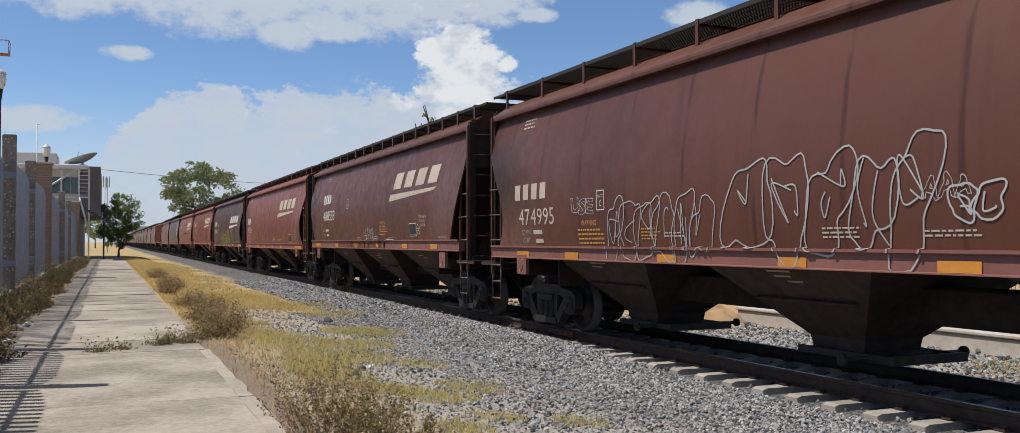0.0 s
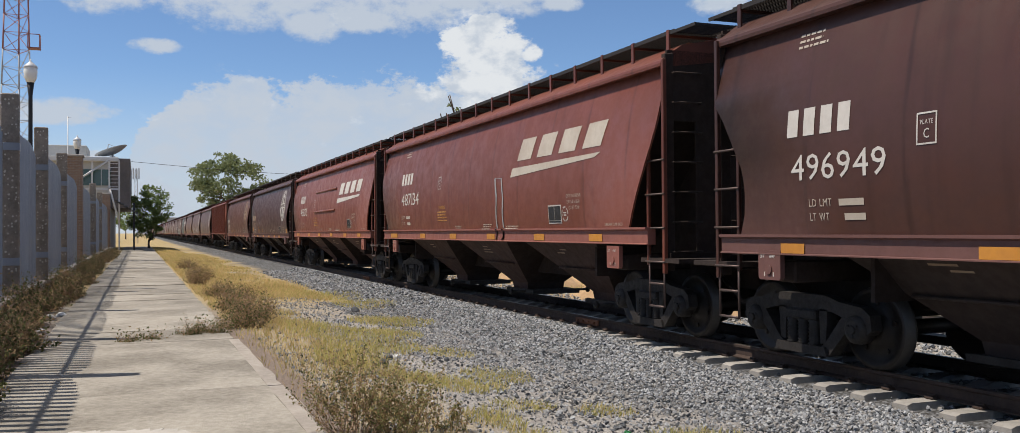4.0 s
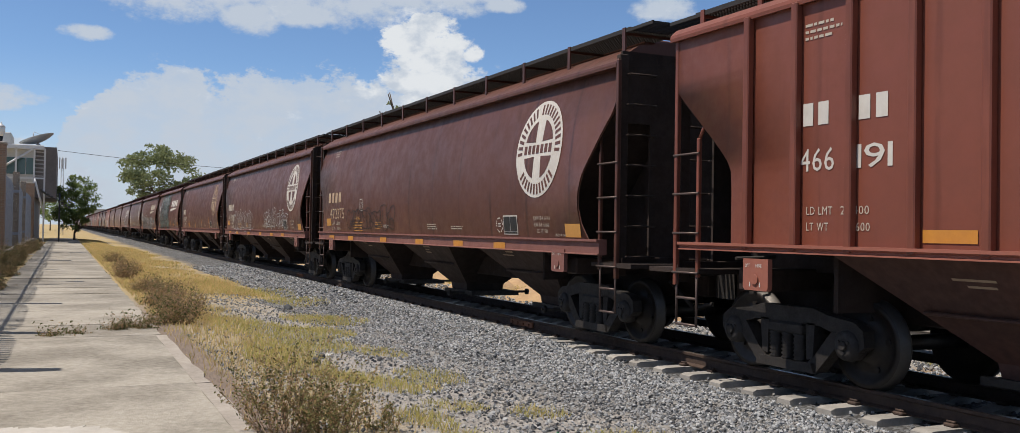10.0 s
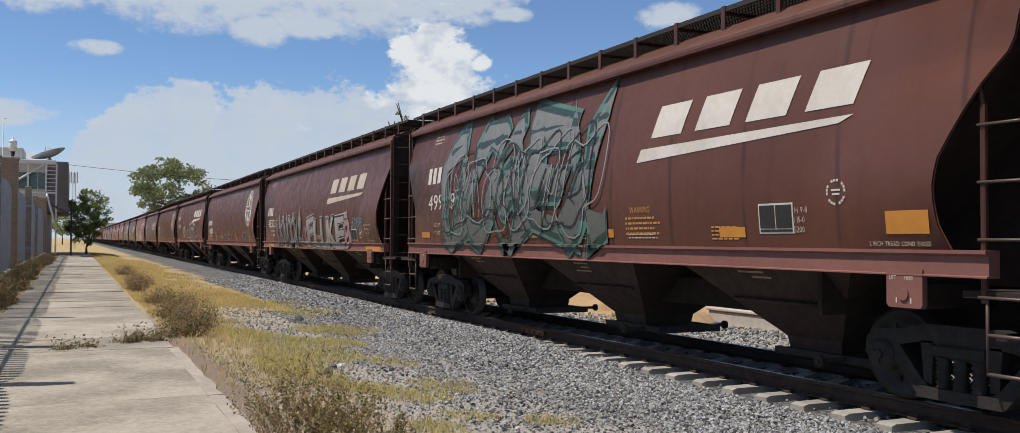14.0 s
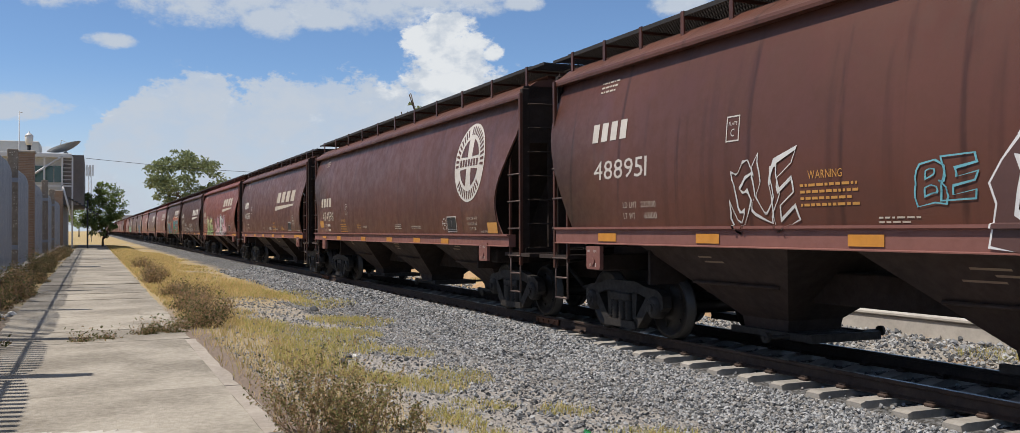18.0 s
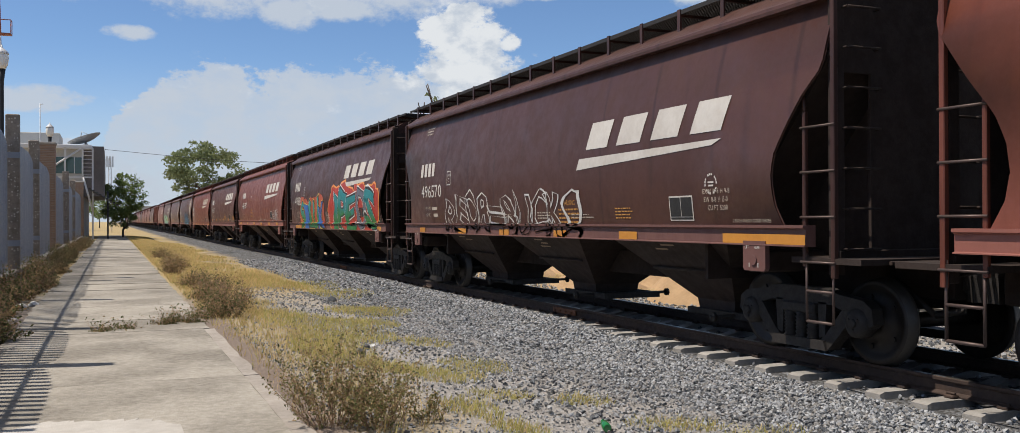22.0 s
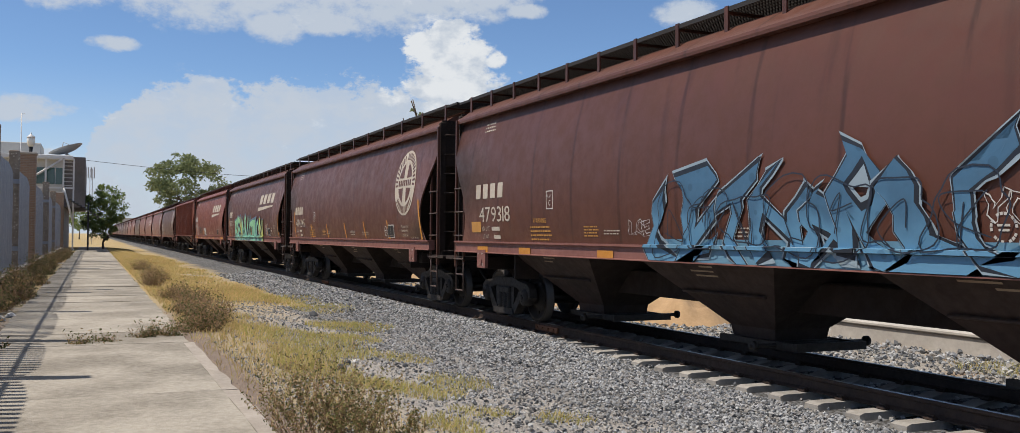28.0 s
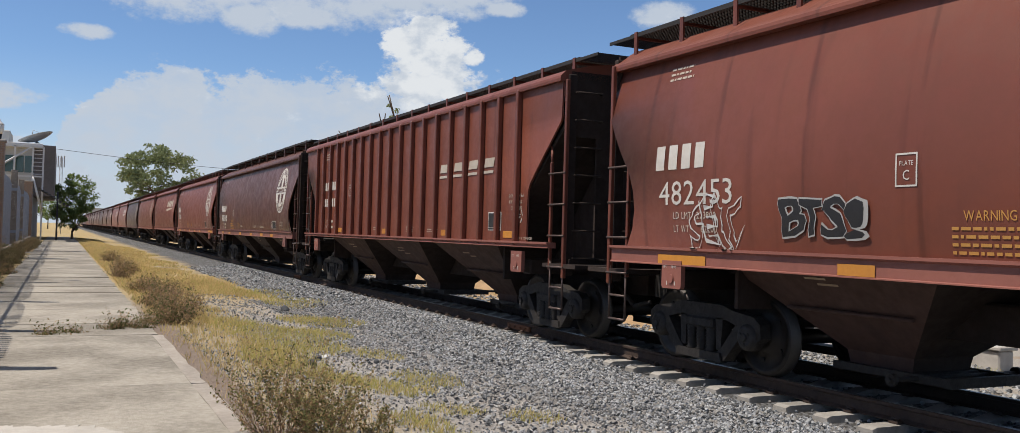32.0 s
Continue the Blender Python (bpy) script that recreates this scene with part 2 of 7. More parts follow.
RAIL = material("rusty_rail_steel", (0.075, 0.048, 0.036), 0.75, metal=0.3, dark=(0.04, 0.028, 0.024), grain=14, big=2, amount=0.9, bump=0.3, vary=0.0)
RAILTOP = material("worn_rail_head", (0.20, 0.185, 0.17), 0.35, metal=0.8, grain=14, amount=0.5, bump=0)
RUST = material("rusty_joint_bar", (0.24, 0.10, 0.05), 0.85, dark=(0.12, 0.055, 0.03), grain=20, amount=0.9, bump=0.3)
TIE = material("concrete_sleeper", (0.34, 0.325, 0.30), 0.9, dark=(0.20, 0.19, 0.175), grain=18, big=2.5, amount=0.9, bump=0.35, vary=0.12)
WHITE = material("white_stencil_paint", (0.56, 0.54, 0.50), 0.7, dark=(0.38, 0.345, 0.31), grain=10, big=1.5, amount=0.6, bump=0)
CREAM = material("faded_cream_decal", (0.48, 0.435, 0.365), 0.65, dark=(0.33, 0.27, 0.215), grain=7, big=1.5, amount=0.7, bump=0)
TAN = material("worn_tan_decal", (0.42, 0.33, 0.22), 0.7, dark=(0.26, 0.16, 0.11), grain=7, big=1.5, amount=0.8, bump=0)
YELLOW = material("yellow_reflector", (0.55, 0.24, 0.035), 0.5, dark=(0.34, 0.14, 0.03), grain=10, amount=0.6, bump=0)
ORANGE = material("orange_stencil_paint", (0.50, 0.25, 0.06), 0.7, amount=0.5, bump=0)
BLACK = material("black_stencil_paint", (0.02, 0.02, 0.02), 0.6, amount=0.3, bump=0)


def spray(name, col):
    return material("spray_" + name, col, 0.5, dark=tuple(c * 0.72 for c in col), grain=4, big=1.2, amount=0.6, bump=0)


def blend_spray(name, low, high, z0, z1):
    """Sprayed fill that fades from one colour at the foot to another at the top, with overspray patches."""
    m = spray(name, high)
    tr = m.node_tree
    bsdf = tr.nodes["Principled BSDF"]
    old = bsdf.inputs["Base Color"].links[0].from_socket
    co = tr.nodes.new("ShaderNodeTexCoord").outputs["Object"]
    sp = tr.nodes.new("ShaderNodeSeparateXYZ")
    tr.links.new(co, sp.inputs[0])
    n = tr.nodes.new("ShaderNodeTexNoise")
    tr.links.new(co, n.inputs["Vector"])
    n.inputs["Scale"].default_value, n.inputs["Detail"].default_value = 2.2, 4
    h = math_node(tr, "ADD", sp.outputs[2], math_node(tr, "MULTIPLY", math_node(tr, "SUBTRACT", n.outputs[0], 0.5), 0.8 * (z1 - z0)))
    col = mix_colour(tr, smooth(tr, h, z0 + .25 * (z1 - z0), z0 + .7 * (z1 - z0)), low, old)
    v = tr.nodes.new("ShaderNodeTexVoronoi")
    tr.links.new(co, v.inputs["Vector"])
    v.inputs["Scale"].default_value = 4.5
    col = mix_colour(tr, math_node(tr, "MULTIPLY", smooth(tr, v.outputs["Distance"], 0.26, 0.22), 0.35), col, tuple(c * .45 for c in high))
    tr.links.new(col, bsdf.inputs["Base Color"])
    return m


# ================= mesh helpers =================
def mesh_from(name, verts, faces, mats=(), smooth_faces=False, indices=None):
    me = bpy.data.meshes.new(name)
    me.from_pydata([tuple(v) for v in verts], [], [tuple(f) for f in faces])
    for m in mats:
        me.materials.append(m)
    if indices is not None:
        me.polygons.foreach_set("material_index", indices)
    if smooth_faces:
        me.polygons.foreach_set("use_smooth", [True] * len(me.polygons))
    me.update()
    return me


def bm_mesh(name, bm, mats=()):
    me = bpy.data.meshes.new(name)
    bmesh.ops.recalc_face_normals(bm, faces=bm.faces[:])
    bm.to_mesh(me)
    bm.free()
    for m in mats:
        me.materials.append(m)
    return me


def box(bm, x0, x1, y0, y1, z0, z1, mat=0, bevel=0.0):
    vs = [bm.verts.new((x, y, z)) for x in (x0, x1) for y in (y0, y1) for z in (z0, z1)]
    fs = []
    for q in ((0, 1, 3, 2), (4, 6, 7, 5), (0, 4, 5, 1), (2, 3, 7, 6), (0, 2, 6, 4), (1, 5, 7, 3)):
        f = bm.faces.new([vs[i] for i in q])
        f.material_index = mat
        fs.append(f)
    if bevel:
        es = list({e for f in fs for e in f.edges})
        r = bmesh.ops.bevel(bm, geom=es, offset=bevel, segments=1, affect="EDGES", profile=0.5)
        for f in r["faces"]:
            f.material_index = mat
    return vs


def bar(bm, p, q, r, n=6, mat=0, r2=None):
    """A round bar from p to q."""
    p, q = Vector(p), Vector(q)
    d = (q - p).normalized()
    a = d.orthogonal().normalized()
    b = d.cross(a)
    r2 = r if r2 is None else r2
    rings = []
    for c, rad in ((p, r), (q, r2)):
        rings.append([bm.verts.new(c + (a * math.cos(2 * math.pi * i / n) + b * math.sin(2 * math.pi * i / n)) * rad) for i in range(n)])
    for i in range(n):
        f = bm.faces.new((rings[0][i], rings[0][(i + 1) % n], rings[1][(i + 1) % n], rings[1][i]))
        f.material_index, f.smooth = mat, True
    for ring in (rings[0][::-1], rings[1]):
        bm.faces.new(ring).material_index = mat


def prism(bm, outline, axis, a0, a1, mat=0):
    """Extrude a closed outline (u, v) along an axis: x -> (y, z), y -> (x, z), z -> (x, y)."""
    def put(u, v, a):
        return {"x": (a, u, v), "y": (u, a, v), "z": (u, v, a)}[axis]
    lo = [bm.verts.new(put(u, v, a0)) for u, v in outline]
    hi = [bm.verts.new(put(u, v, a1)) for u, v in outline]
    n = len(outline)
    fs = [bm.faces.new(lo[::-1]), bm.faces.new(hi)]
    for i in range(n):
        fs.append(bm.faces.new((lo[i], lo[(i + 1) % n], hi[(i + 1) % n], hi[i])))
    for f in fs:
        f.material_index = mat
    return fs


def lathe(bm, outline, centre, axis="x", n=20, mats=None):
    """Spin (radius, offset) pairs round an axis through centre."""
    cx, cy, cz = centre
    rings = []
    for r, o in outline:
        ring = []
        for i in range(n):
            a = 2 * math.pi * i / n
            c, s = r * math.cos(a), r * math.sin(a)
            ring.append(bm.verts.new({"x": (cx + o, cy + c, cz + s), "y": (cx + c, cy + o, cz + s), "z": (cx + c, cy + s, cz + o)}[axis]))
        rings.append(ring)
    for k in range(len(rings) - 1):
        for i in range(n):
            f = bm.faces.new((rings[k][i], rings[k][(i + 1) % n], rings[k + 1][(i + 1) % n], rings[k + 1][i]))
            f.smooth = True
            if mats:
                f.material_index = mats[k]
    bm.faces.new(rings[0][::-1])
    bm.faces.new(rings[-1])


def part(name, me, parent, label="", at=(0, 0, 0)):
    """Link a mesh as one part under a thing."""
    ob = new(name, me)
    ob.parent = parent
    ob.location = at
    if label:
        ob["label"] = label
    return ob


def thing(name, label, category, group="", kind="", me=None, at=(0, 0, 0), rz=0.0):
    ob = new(name, me)
    ob.location, ob.rotation_euler = at, (0, 0, rz)
    if me is None:
        ob.empty_display_size = 0.1
    return tagged(ob, label, category, group, kind)

# ================= ground, pavement, track =================
RAIL_X, RAIL_Z, CENTRE_X = (7.60, 9.11), 0.03, 8.355
TIE_TOP = RAIL_Z - 0.175


def ground_height(x, y):
    """Height of the ground: level by the pavement, a low ballast bed under the rails."""
    bed = max(0.0, 1 - max(0.0, abs(x - CENTRE_X) - 1.55) / 1.5)
    bed = bed * bed * (3 - 2 * bed)
    low = -0.03 if x < 1.6 else -0.03 - 0.24 * min(1, (x - 1.6) / 3.5)
    if x > 10.2:
        low = -0.27 - 0.33 * min(1, (x - 10.2) / 2.0)
    h = low + (TIE_TOP - 0.075 - low) * bed
    # the shoulder is heaped over the sleeper ends further along the line
    heap = min(1.0, max(0.0, (y - 11.2) / 3.6)) * max(0.0, 1 - abs(x - 6.98) / .62) if x < 7.5 else 0.0
    h += 0.115 * heap * heap * (3 - 2 * heap)
    if -3 < y < 60 and 1.5 < x < 14:
        h += 0.03 * noise.noise(Vector((x * 0.9, y * 0.9, 0))) * (1 - bed) * min(1, max(0, (x - 1.5) / .6))
    return h


def ground_material():
    m = bpy.data.materials.new("gravel_and_dry_earth")
    m.use_nodes = True
    tr = m.node_tree
    link = tr.links.new
    bsdf = tr.nodes["Principled BSDF"]
    bsdf.inputs["Roughness"].default_value = 0.95
    bsdf.inputs["Specular IOR Level"].default_value = 0.2
    co = tr.nodes.new("ShaderNodeTexCoord").outputs["Object"]
    sep = tr.nodes.new("ShaderNodeSeparateXYZ")
    link(co, sep.inputs[0])

    def tex(scale, detail=5, rough=0.6):
        n = tr.nodes.new("ShaderNodeTexNoise")
        link(co, n.inputs["Vector"])
        n.inputs["Scale"].default_value, n.inputs["Detail"].default_value, n.inputs["Roughness"].default_value = scale, detail, rough
        return n.outputs[0]

    vor = tr.nodes.new("ShaderNodeTexVoronoi")
    vor.inputs["Scale"].default_value = 21.0
    link(co, vor.inputs["Vector"])
    stone = mix_colour(tr, vor.outputs["Color"], (0.066, 0.069, 0.074), (0.25, 0.258, 0.27))
    stone = mix_colour(tr, smooth(tr, vor.outputs["Distance"], 0.35, 0.75), stone, (0.06, 0.058, 0.055))
    grit = tr.nodes.new("ShaderNodeTexVoronoi")
    grit.inputs["Scale"].default_value = 55.0
    link(co, grit.inputs["Vector"])
    fines = mix_colour(tr, smooth(tr, tex(5, 6, 0.75), 0.35, 0.65), (0.25, 0.237, 0.222), (0.42, 0.402, 0.378))
    fines = mix_colour(tr, 0.45, fines, mix_colour(tr, grit.outputs["Color"], (0.08, 0.078, 0.075), (0.56, 0.535, 0.505)))
    wide = tex(0.5, 5)
    wob = math_node(tr, "ADD", sep.outputs[0], math_node(tr, "MULTIPLY", math_node(tr, "SUBTRACT", wide, 0.5), 2.2))
    col = mix_colour(tr, smooth(tr, wob, 4.6, 5.9), fines, stone)
    straw = mix_colour(tr, tex(30, 6, 0.7), (0.48, 0.375, 0.185), (0.30, 0.23, 0.125))
    strip = math_node(tr, "MULTIPLY", smooth(tr, wob, 1.2, 1.5), smooth(tr, wob, 3.2, 2.2))
    far = smooth(tr, sep.outputs[1], 15.0, 28.0)
    strip = math_node(tr, "MULTIPLY", strip, math_node(tr, "ADD", 0.55, math_node(tr, "MULTIPLY", far, 0.45)))
    far_wide = math_node(tr, "MULTIPLY", smooth(tr, wob, 6.0, 4.8), math_node(tr, "MULTIPLY", far, smooth(tr, tex(0.35, 4), 0.30, 0.46)))
    col = mix_colour(tr, math_node(tr, "MAXIMUM", strip, far_wide), col, straw)
    col = mix_colour(tr, smooth(tr, sep.outputs[0], 11.5, 12.5), col, mix_colour(tr, smooth(tr, tex(0.8, 5), 0.52, 0.68), mix_colour(tr, 0.55, stone, (0.50, 0.46, 0.40)), (0.30, 0.22, 0.15)))
    earth = math_node(tr, "ADD", sep.outputs[0], math_node(tr, "MULTIPLY", math_node(tr, "SUBTRACT", tex(2.2, 5), 0.5), 0.7))
    earth = math_node(tr, "MULTIPLY", smooth(tr, earth, 1.86, 1.62), smooth(tr, sep.outputs[1], 24.0, 15.0))
    col = mix_colour(tr, earth, col, mix_colour(tr, tex(14, 6, 0.7), (0.29, 0.235, 0.195), (0.17, 0.135, 0.112)))
    ochre = math_node(tr, "MULTIPLY", smooth(tr, sep.outputs[0], 11.8, 12.8), smooth(tr, math_node(tr, "ADD", sep.outputs[1], math_node(tr, "MULTIPLY", wide, 5.0)), 20.5, 22.5))
    col = mix_colour(tr, ochre, col, mix_colour(tr, tex(6, 6, 0.7), (0.52, 0.38, 0.22), (0.30, 0.215, 0.12)))
    link(col, bsdf.inputs["Base Color"])
    b = tr.nodes.new("ShaderNodeBump")
    b.inputs["Strength"].default_value, b.inputs["Distance"].default_value = 0.8, 0.03
    link(math_node(tr, "SUBTRACT", tex(40, 5, 0.7), vor.outputs["Distance"]), b.inputs["Height"])
    link(b.outputs[0], bsdf.inputs["Normal"])
    return m


def build_ground():
    xs = [-3000, -600, -100, -30, -8, -3] + [round(-2 + 0.35 * i, 2) for i in range(24)] + [6.2 + .17 * i for i in range(9)] + [round(7.8 + 0.35 * i, 2) for i in range(18)] + [16, 20, 30, 60, 150, 600, 3000]
    ys = [-300, -60, -20, -8] + [-4 + 0.5 * i for i in range(128)] + [64, 72, 84, 100, 130, 180, 260, 400, 800, 3000]
    verts = [(x, y, ground_height(x, y)) for y in ys for x in xs]
    n = len(xs)
    faces = [(j * n + i, j * n + i + 1, (j + 1) * n + i + 1, (j + 1) * n + i) for j in range(len(ys) - 1) for i in range(n - 1)]
    me = mesh_from("ground", verts, faces, [ground_material()], True)
    tagged(new("ground", me), "grey gravel ground with dry straw-coloured grass along the pavement", "ground", kind="structure")


build_ground()

CONCRETE = material("weathered_pavement_concrete", (0.375, 0.350, 0.305), 0.9, dark=(0.165, 0.150, 0.125), grain=13, big=0.8, amount=1.0, bump=0.6, bump_scale=38, vary=0.12)
KERB = material("pavement_edge_concrete", (0.40, 0.365, 0.325), 0.9, dark=(0.24, 0.215, 0.19), grain=12, big=1.2, amount=0.9, bump=0.35)

SKIM = material("dried_cement_skim", (0.50, 0.48, 0.445), 0.9, dark=(0.36, 0.34, 0.31), grain=9, big=1.5, amount=0.9, bump=0.3)


def build_pavement():
    root = thing("pavement", "pale weathered concrete pavement of large cast slabs with cracked joints", "pavement", kind="structure")
    rng = random.Random(3)
    joints = [-6.0, -1.5, 3.2, 10.08, 14.7, 16.45, 19.2, 21.4, 23.9, 26.1, 28.0, 30.6, 33.0, 36.2, 39.0, 42.1, 45.0, 48.6, 52.0, 57.0, 62.8, 68.5, 74.0, 83.0, 92.0, 104.0, 118.0]
    for a, b in zip(joints, joints[1:]):
        near = b < 15
        right = 1.25 if near else 1.34
        g = 0.014 + rng.uniform(0, .012)
        ga, gb = (.003 if a == 10.08 else g), (.003 if b == 10.08 else g)

        def rough_edge(lo, hi, fixed, along, amount):
            n = max(2, int(abs(hi - lo) / .35))
            out = []
            for i in range(n):
                p = lo + (hi - lo) * i / n
                q = fixed + (rng.uniform(-amount, amount) if i else 0)
                out.append((p, q) if along == "x" else (q, p))
            return out
        pts = rough_edge(-1.35, right, a + ga, "x", .004) + rough_edge(a + ga, b - gb, right, "y", .006 if near else .03)
        pts += rough_edge(right, -1.35, b - gb, "x", .004) + rough_edge(b - gb, a + ga, -1.35, "y", .03)
        bm = bmesh.new()
        tilt = rng.uniform(-.012, .006) if not near else -.003
        prism(bm, pts, "z", -.20, tilt)
        part("slab", bm_mesh("slab", bm, [CONCRETE]), root)
        if near:
            bm = bmesh.new()
            pts = rough_edge(1.258, 1.41, a + g, "x", .005) + rough_edge(a + g, b - g, 1.41, "y", .022) + rough_edge(1.41, 1.258, b - g, "x", .005) + rough_edge(b - g, a + g, 1.258, "y", .004)
            prism(bm, pts, "z", -.20, tilt - .006)
            part("edge_strip", bm_mesh("edge_strip", bm, [KERB]), root)
    # pale skim of spilt cement on the nearest slab
    bm = bmesh.new()
    edge = [(-1.2, 5.2), (.55, 5.2), (.50, 7.2)]
    for i in range(36):
        u = i / 35
        edge.append((.46 - 1.45 * u + rng.uniform(-.05, .05), 7.75 + .62 * math.sin(3.3 * u) + .12 * math.sin(9 * u + 1) + rng.uniform(-.05, .05)))
    prism(bm, edge, "z", -.01, .001)
    part("cement_skim", bm_mesh("cement_skim", bm, [SKIM]), root, "pale ragged skim of dried cement")


build_pavement()


def rail_mesh(y0, y1):
    sec = [(-.07, 0), (.07, 0), (.07, .012), (.012, .035), (.010, .125), (.035, .135), (.036, .165), (.028, .172), (-.028, .172), (-.036, .165), (-.035, .135), (-.010, .125), (-.012, .035), (-.07, .012)]
    bm = bmesh.new()
    fs = prism(bm, sec, "y", y0, y1)
    fs[2 + 7].material_index = 1
    me = bm_mesh("rail", bm, [RAIL, RAILTOP])
    return me


def build_track():
    root = thing("railway_track", "railway track with rusty steel rails on pale concrete sleepers", "railway track", kind="structure")
    for x in RAIL_X:
        part("rail", rail_mesh(-60, 520), root, "rusty brown steel rail with a worn top", (x, 0, RAIL_Z - 0.172))
    bm = bmesh.new()
    # sleeper with sloping shoulders and a lower middle
    top = [(-1.28, -.02), (-1.22, .0), (-.55, 0), (-.3, -.05), (.3, -.05), (.55, 0), (1.22, .0), (1.28, -.02)]
    outline = [(-1.29, -.22)] + top + [(1.29, -.22)]
    prism(bm, outline, "y", -0.10, 0.10)
    for v in bm.verts:
        if v.co.z < -.1:
            v.co.y *= 1.35
    tie = bm_mesh("sleeper", bm, [TIE])
    bm = bmesh.new()
    for sx in (-1, 1):
        for dx in (-.11, .11):
            box(bm, sx * .755 + dx - .045, sx * .755 + dx + .045, -.06, .06, 0.0, 0.035, bevel=.01)
            bar(bm, (sx * .755 + dx, -.05, .045), (sx * .755 + dx, .05, .045), .014, 5)
    clip = bm_mesh("rail_clips", bm, [RAIL])
    pitch, k = 0.595, 0
    y = -4.0
    far = []
    while y < 160:
        if k < 150:
            part("sleeper", tie, root, at=(CENTRE_X, y, TIE_TOP))
            if k < 60:
                part("rail_clips", clip, root, at=(CENTRE_X, y, TIE_TOP))
        else:
            far.append(y)
        y += pitch
        k += 1
    bm = bmesh.new()
    for y in far:
        box(bm, CENTRE_X - 1.29, CENTRE_X + 1.29, y - .11, y + .11, TIE_TOP - .2, TIE_TOP)
    tagged(part("far_sleepers", bm_mesh("far_sleepers", bm, [TIE]), root), kind="stuff")
    # bolted rail joint bars
    for x, y in ((RAIL_X[0] - .045, 15.3), (RAIL_X[0] - .045, 33.0)):
        bm = bmesh.new()
        box(bm, -.018, .018, -.45, .45, -.05, .05, bevel=.008)
        for i in range(4):
            bar(bm, (-.05, -.33 + .22 * i, 0), (.0, -.33 + .22 * i, 0), .022, 6)
        part("joint_bar", bm_mesh("joint_bar", bm, [RUST]), root, "rusty orange joint bar with four bolts", (x, y, RAIL_Z - .09))


build_track()


def scatter_stones(name, label, boxes, seed, mats):
    """Loose crushed stones as one heap of angular pieces."""
    rng = np.random.default_rng(seed)
    verts, faces, idx = [], [], []
    octa = np.array([(1, 0, 0), (-1, 0, 0), (0, 1, 0), (0, -1, 0), (0, 0, 1), (0, 0, -1), (.6, .6, .5), (-.6, -.5, .55)])
    quad = [(6, 2, 4), (6, 4, 0), (6, 0, 2), (7, 1, 4), (7, 4, 3), (7, 3, 1), (4, 2, 1), (0, 4, 3), (0, 5, 2), (1, 2, 5), (3, 5, 1), (0, 3, 5)]
    n = 0
    for x0, x1, y0, y1, count, size in boxes:
        for _ in range(count):
            x, y = rng.uniform(x0, x1), rng.uniform(y0, y1)
            s = size * rng.uniform(.55, 1.35)
            a = rng.uniform(0, 6.28)
            v = octa * rng.uniform(.65, 1.1, (8, 1)) * np.array([s, s * rng.uniform(.65, 1), s * rng.uniform(.6, .95)])
            b = rng.uniform(0, 6.28)
            cb, sb = math.cos(b), math.sin(b)
            v = np.stack([v[:, 0], cb * v[:, 1] - sb * v[:, 2], sb * v[:, 1] + cb * v[:, 2]], 1)
            c, si = math.cos(a), math.sin(a)
            z = ground_height(x, y) + s * rng.uniform(-.2, .8)
            for px, py, pz in v:
                verts.append((x + c * px - si * py, y + si * px + c * py, z + pz))
            faces += [tuple(i + n for i in q) for q in quad]
            idx += [int(rng.integers(0, len(mats)))] * len(quad)
            n += 8
    ob = new(name, mesh_from(name, verts, faces, mats, False, idx))
    tagged(ob, label, "gravel", kind="stuff")


STONES = [material("grey_ballast_stone", (0.26, 0.273, 0.29), 0.9, grain=20, amount=0.6, bump=0.2), material("pale_ballast_stone", (0.41, 0.425, 0.44), 0.9, grain=20, amount=0.6, bump=0.2),
          material("dark_ballast_stone", (0.10, 0.108, 0.118), 0.9, grain=20, amount=0.6, bump=0.2), material("brown_ballast_stone", (0.27, 0.262, 0.25), 0.9, grain=20, amount=0.6, bump=0.2)]
scatter_stones("ballast_stones", "angular grey crushed ballast stones beside the sleepers",
               [(5.35, 7.02, 4, 12, 19500, .024), (4.9, 5.4, 4, 12, 2200, .021), (4.0, 4.9, 4, 12, 1500, .019), (5.2, 7.04, 12, 22, 14500, .028), (4.3, 5.3, 12, 24, 5000, .021), (6.7, 7.48, 11.2, 13.2, 900, .028), (6.7, 7.50, 13.2, 24, 8500, .028), (5.2, 7.05, 22, 45, 8000, .044), (6.8, 7.5, 24, 45, 3500, .044), (7.2, 9.6, 4, 16, 1800, .030),
                (9.6, 12.6, 4, 24, 5000, .045), (12.4, 15.3, 6, 24, 4500, .05), (13.8, 15.3, 10, 22, 420, .075), (9.6, 14, 24, 45, 3000, .06), (3.6, 5.0, 4, 16, 3200, .026), (1.7, 3.8, 4, 14, 5200, .015), (1.7, 3.8, 4, 20, 900, .026), (2.6, 4.6, 14, 26, 2400, .024)], 5, STONES)

